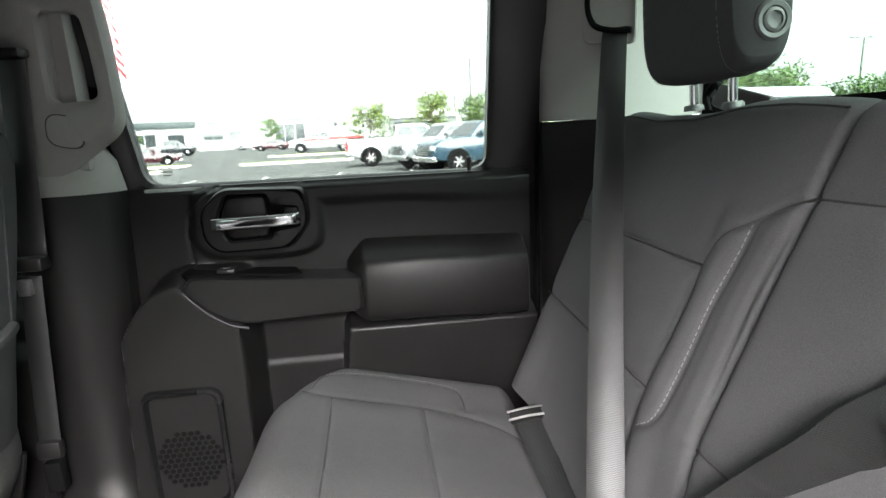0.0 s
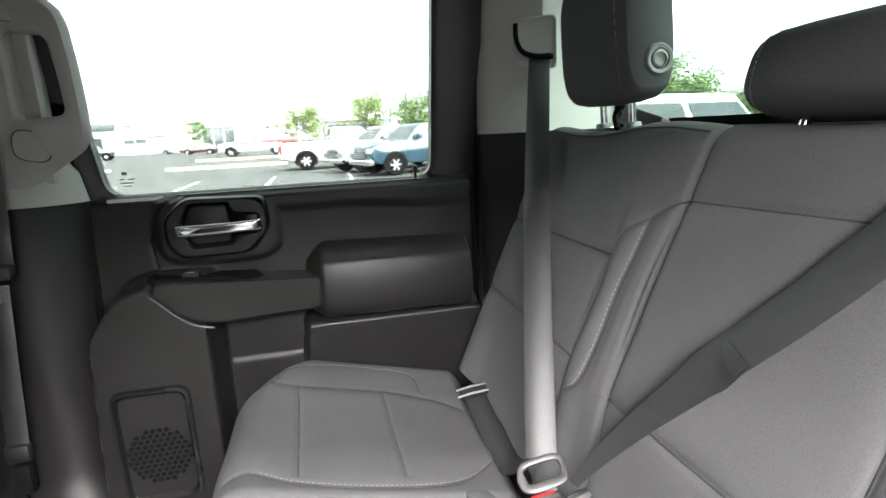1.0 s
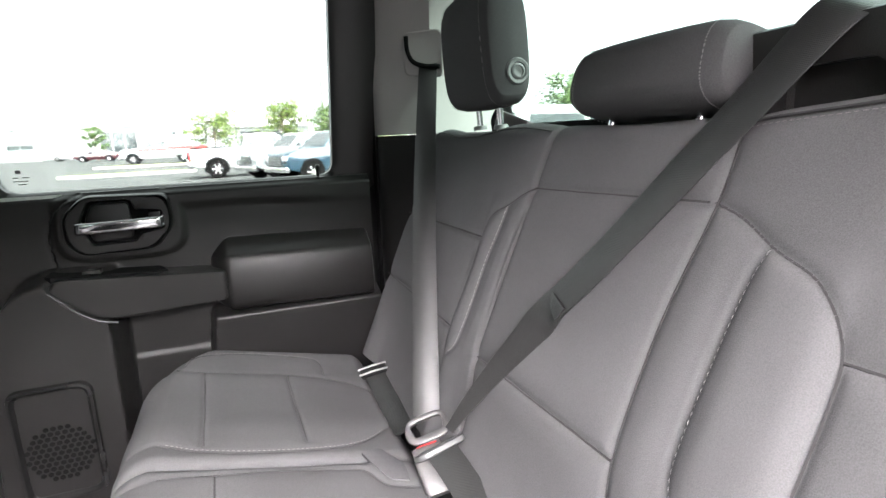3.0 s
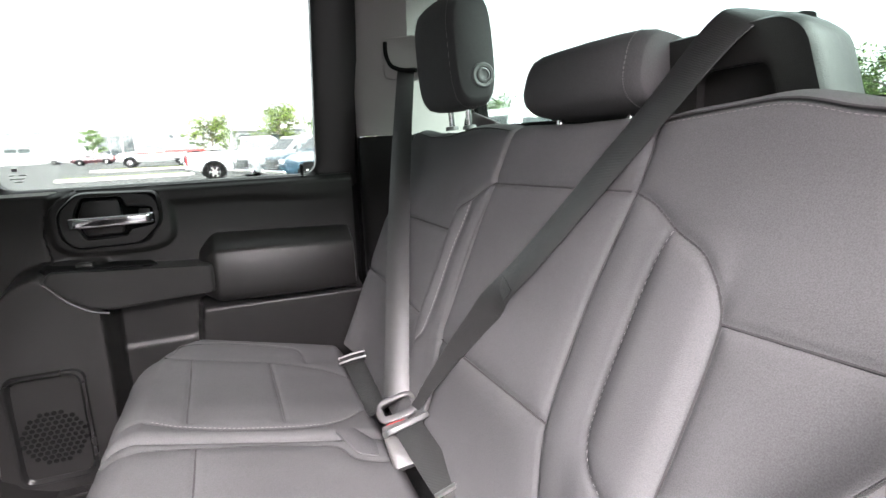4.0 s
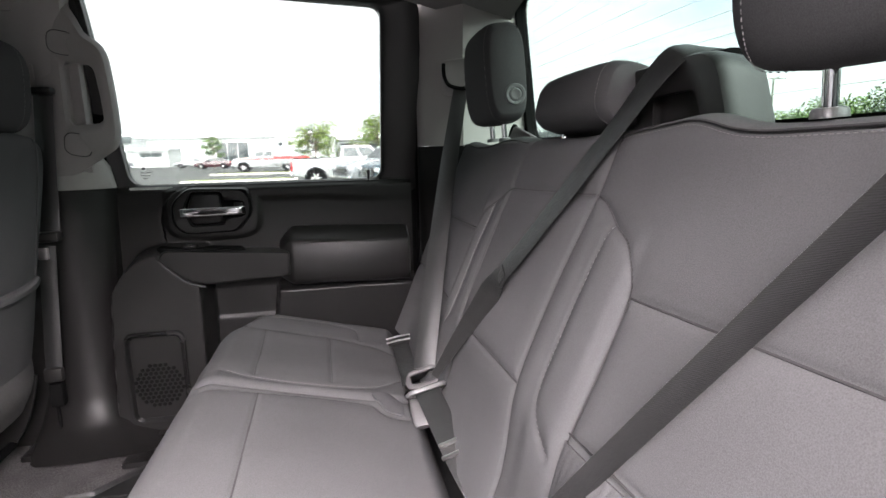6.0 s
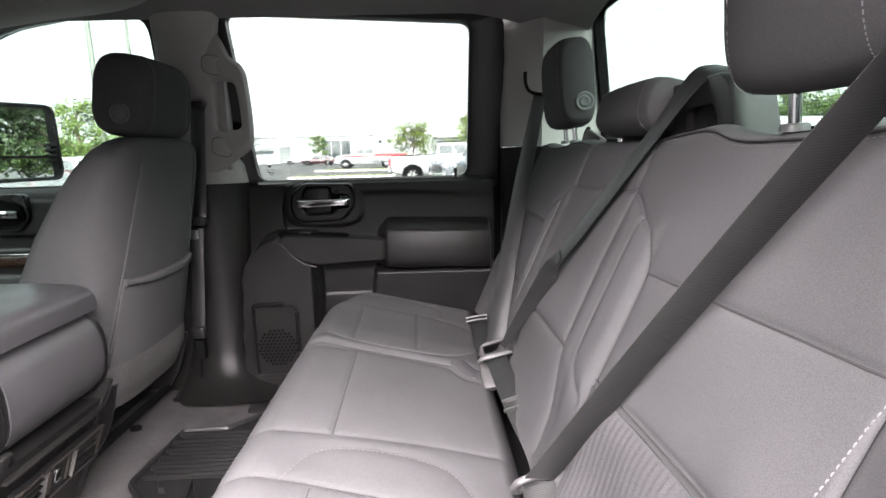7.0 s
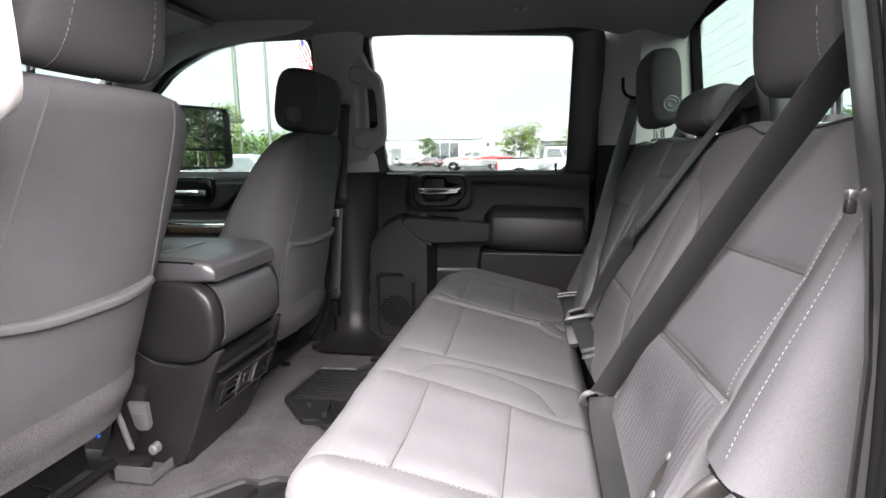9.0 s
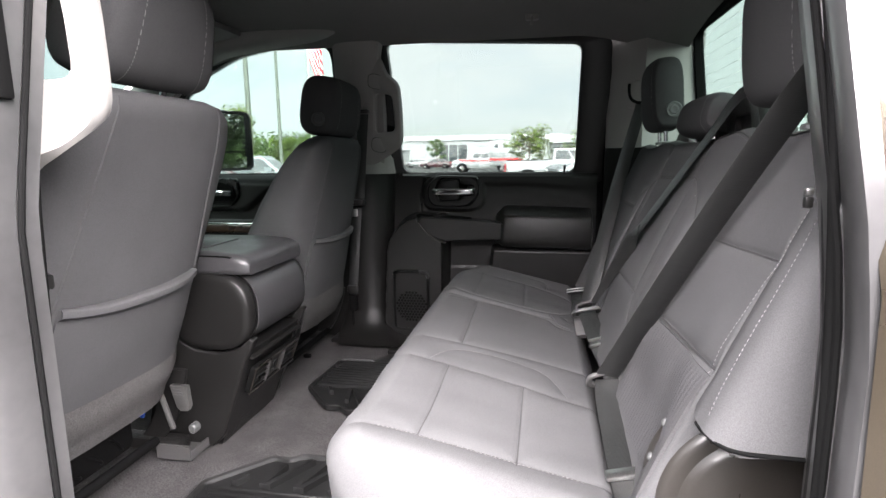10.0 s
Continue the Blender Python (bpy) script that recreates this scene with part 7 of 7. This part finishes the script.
tree("young_tree", "small lime green tree near the pole", at_bearing(-26.4, 38), 3.2, 1.5, LEAF_LIME, 9, 2800, 0.085)
tree("broad_tree", "green tree beyond the parked cars", at_bearing(-24.3, 60), 4.4, 2.0, LEAF_GREEN, 10, 2800, 0.11)
for k, (b, d, h) in enumerate(((26.0, 44, 4.4), (33.6, 40, 5.5), (36.4, 40, 4.4), (39.5, 46, 3.2), (43.5, 44, 3.5), (47.5, 40, 4.0), (51.5, 37, 4.6), (55.5, 35, 5.0), (60, 34, 5.0), (65, 36, 5.4), (71, 36, 5.4), (78, 38, 5.8))):
    tree("broad_tree", "dense green tree along the lot edge", at_bearing(b, d), h, 2.6, LEAF_GREEN if k % 3 else LEAF_DARK, 20 + k, 3600, 0.11)


for k, (b, d, h) in enumerate(((76, 30, 6.5), (83, 27, 7.0), (89, 30, 7.5), (96, 28, 7.0))):
    tree("broad_tree", "tall dark green tree along the lot edge", at_bearing(b, d), h, 3.2, LEAF_DARK, 50 + k, 1800, 0.24)


def woods():
    """Far belts of woodland, beyond counting."""
    rng = random.Random(77)
    spots = []
    for b0, b1, dist, n, h in ((-62, -25, 75, 60, 5.5), (-80, -60, 60, 30, 6.0), (-24, 6, 150, 40, 6.5), (4, 34, 110, 60, 7.0), (34, 50, 62, 26, 3.6), (50, 110, 58, 84, 5.6), (110, 165, 70, 60, 8.0)):
        for i in range(n):
            b, d = rng.uniform(b0, b1), dist * rng.uniform(0.96, 1.12)
            x, y = at_bearing(b, d)
            hh = h * rng.uniform(0.65, 1.05)
            for q in range(5):
                spots.append((Vector((x + rng.gauss(0, 1.3), y + rng.gauss(0, 1.0), GROUND + hh * rng.uniform(0.2, 0.85))), hh * 0.27))
    tagged(mk("far_woods", leaves(rng, 90000, spots, 0.26), LEAF_GREEN, sharp=0, smooth=False), "dense green woods beyond the car park", "woods", kind="stuff")


woods()


# ---- light poles, flag ----
POLE = surface("weathered_pole", (0.13, 0.14, 0.115), 0.7, grain=40, bump=0.1, mottle=0.15, blotch=1.5)


def light_pole(at, height, r, label, heads=2):
    p = thing("light_pole", label, "light pole", (at[0], at[1], GROUND), "car park light poles")
    mk("pole", loft([[(rr * math.cos(a), rr * math.sin(a), z) for a in np.linspace(0, 2 * math.pi, 13)[:-1]] for z, rr in ((-0.05, r * 1.15), (height * 0.5, r), (height, r * 0.75))]), POLE, p)
    mk("footing", loft([[(rr * math.cos(a), rr * math.sin(a), z) for a in np.linspace(0, 2 * math.pi, 17)[:-1]] for z, rr in ((-0.05, 0.3), (0.6, 0.3), (0.63, 0.27))]), CONCRETE, p)
    for s in ((1, -1) if heads == 2 else (1,)):
        arm = mk("arm", tube([(0, 0, height - 0.05), (0.5 * s, 0, height)], 0.035, 8), POLE, p)
        mk("lamp_head", rbox((min(0.4 * s, 0.95 * s), -0.16, height - 0.06), (max(0.4 * s, 0.95 * s), 0.16, height + 0.10), 0.04), BAND, arm)


light_pole(at_bearing(-30.0, 30), 9.0, 0.13, "tall weathered light pole near the trees")
light_pole(at_bearing(-27.1, 36), 10.0, 0.10, "slim light pole at the car park edge")
light_pole(at_bearing(42.2, 46), 6.1, 0.09, "double-headed light pole behind the pickup")
light_pole(at_bearing(7.4, 70), 6.0, 0.08, "double-headed light pole across the car park")
light_pole(at_bearing(-41.5, 40), 5.4, 0.10, "pale light pole by the woods", 1)


def flag():
    f = thing("flag", "drooping striped flag on a tall pole", "flag", (-10.5, 22.6, GROUND))
    mk("pole", tube([(0, 0, -0.05), (0, 0, 4.0), (0, 0, 8.2)], 0.045, 10), SATIN, f)
    def cloth(u, v):
        return Vector((0.06 + 0.9 * u * 0.75, 0.16 * math.sin(u * 11 + v * 3) * u, 7.9 - v * 1.9 - 2.0 * u * (0.6 + 0.4 * v) + 0.05 * math.sin(7 * u)))
    for k in range(13):
        u0 = 0.42 if k < 7 else 0.0
        P = np.array([[cloth(u, (k + w) / 13) for w in (0.0, 0.5, 1.0)] for u in np.linspace(u0, 1, 24)])
        Q = P + np.array([0, 0.012, 0])
        mk("stripe", sheet(P, Q), FLAG_RED if k % 2 == 0 else FLAG_WHITE, f)
    P = np.array([[cloth(u, w) for w in np.linspace(0, 7 / 13, 8)] for u in np.linspace(0, 0.42, 12)])
    mk("canton", sheet(P, P + np.array([0, 0.012, 0])), FLAG_BLUE, f, "dark blue canton")


FLAG_RED, FLAG_WHITE, FLAG_BLUE = (surface(n, c, 0.8, grain=60, bump=0.05, blotch=3) for n, c in (("flag_red", (0.45, 0.02, 0.03)), ("flag_white", (0.7, 0.7, 0.7)), ("flag_blue", (0.02, 0.04, 0.2))))
flag()


def wires():
    for k, (z0, z1) in enumerate(((6.2, 8.4), (6.6, 9.2), (7.1, 10.0), (5.6, 7.3))):
        a, b = Vector((at_bearing(9, 55)[0], at_bearing(9, 55)[1], z0)), Vector((at_bearing(70, 40)[0], at_bearing(70, 40)[1], z1))
        pts = [a.lerp(b, u) - Vector((0, 0, 4 * u * (1 - u) * 0.6)) for u in np.linspace(0, 1, 14)]
        tagged(mk("overhead_wire", tube(pts, 0.006, 5), BLACK_DEEP), "thin dark overhead power line", "wire", "overhead wires")
    for b, d, h in ((9, 55, 8.2), (70, 40, 11.2)):
        light_pole(at_bearing(b, d), h, 0.10, "wooden utility pole carrying overhead wires", 1)


wires()


# ---- unseen plain block wall, added behind the open door to block low sky ----
wall_far = thing("sky_block_wall", "unseen plain grey block wall added to cut low sky light", "wall", (0, 0, 0), kind="structure")
mk("wall_face", rbox((-26.0, -8.1, GROUND - 0.05), (26.0, -7.8, GROUND + 4.3), 0.02), WALL_G, wall_far)
mk("coping", rbox((-26.0, -8.16, GROUND + 4.305), (26.0, -7.74, GROUND + 4.43), 0.02), CONCRETE, wall_far)
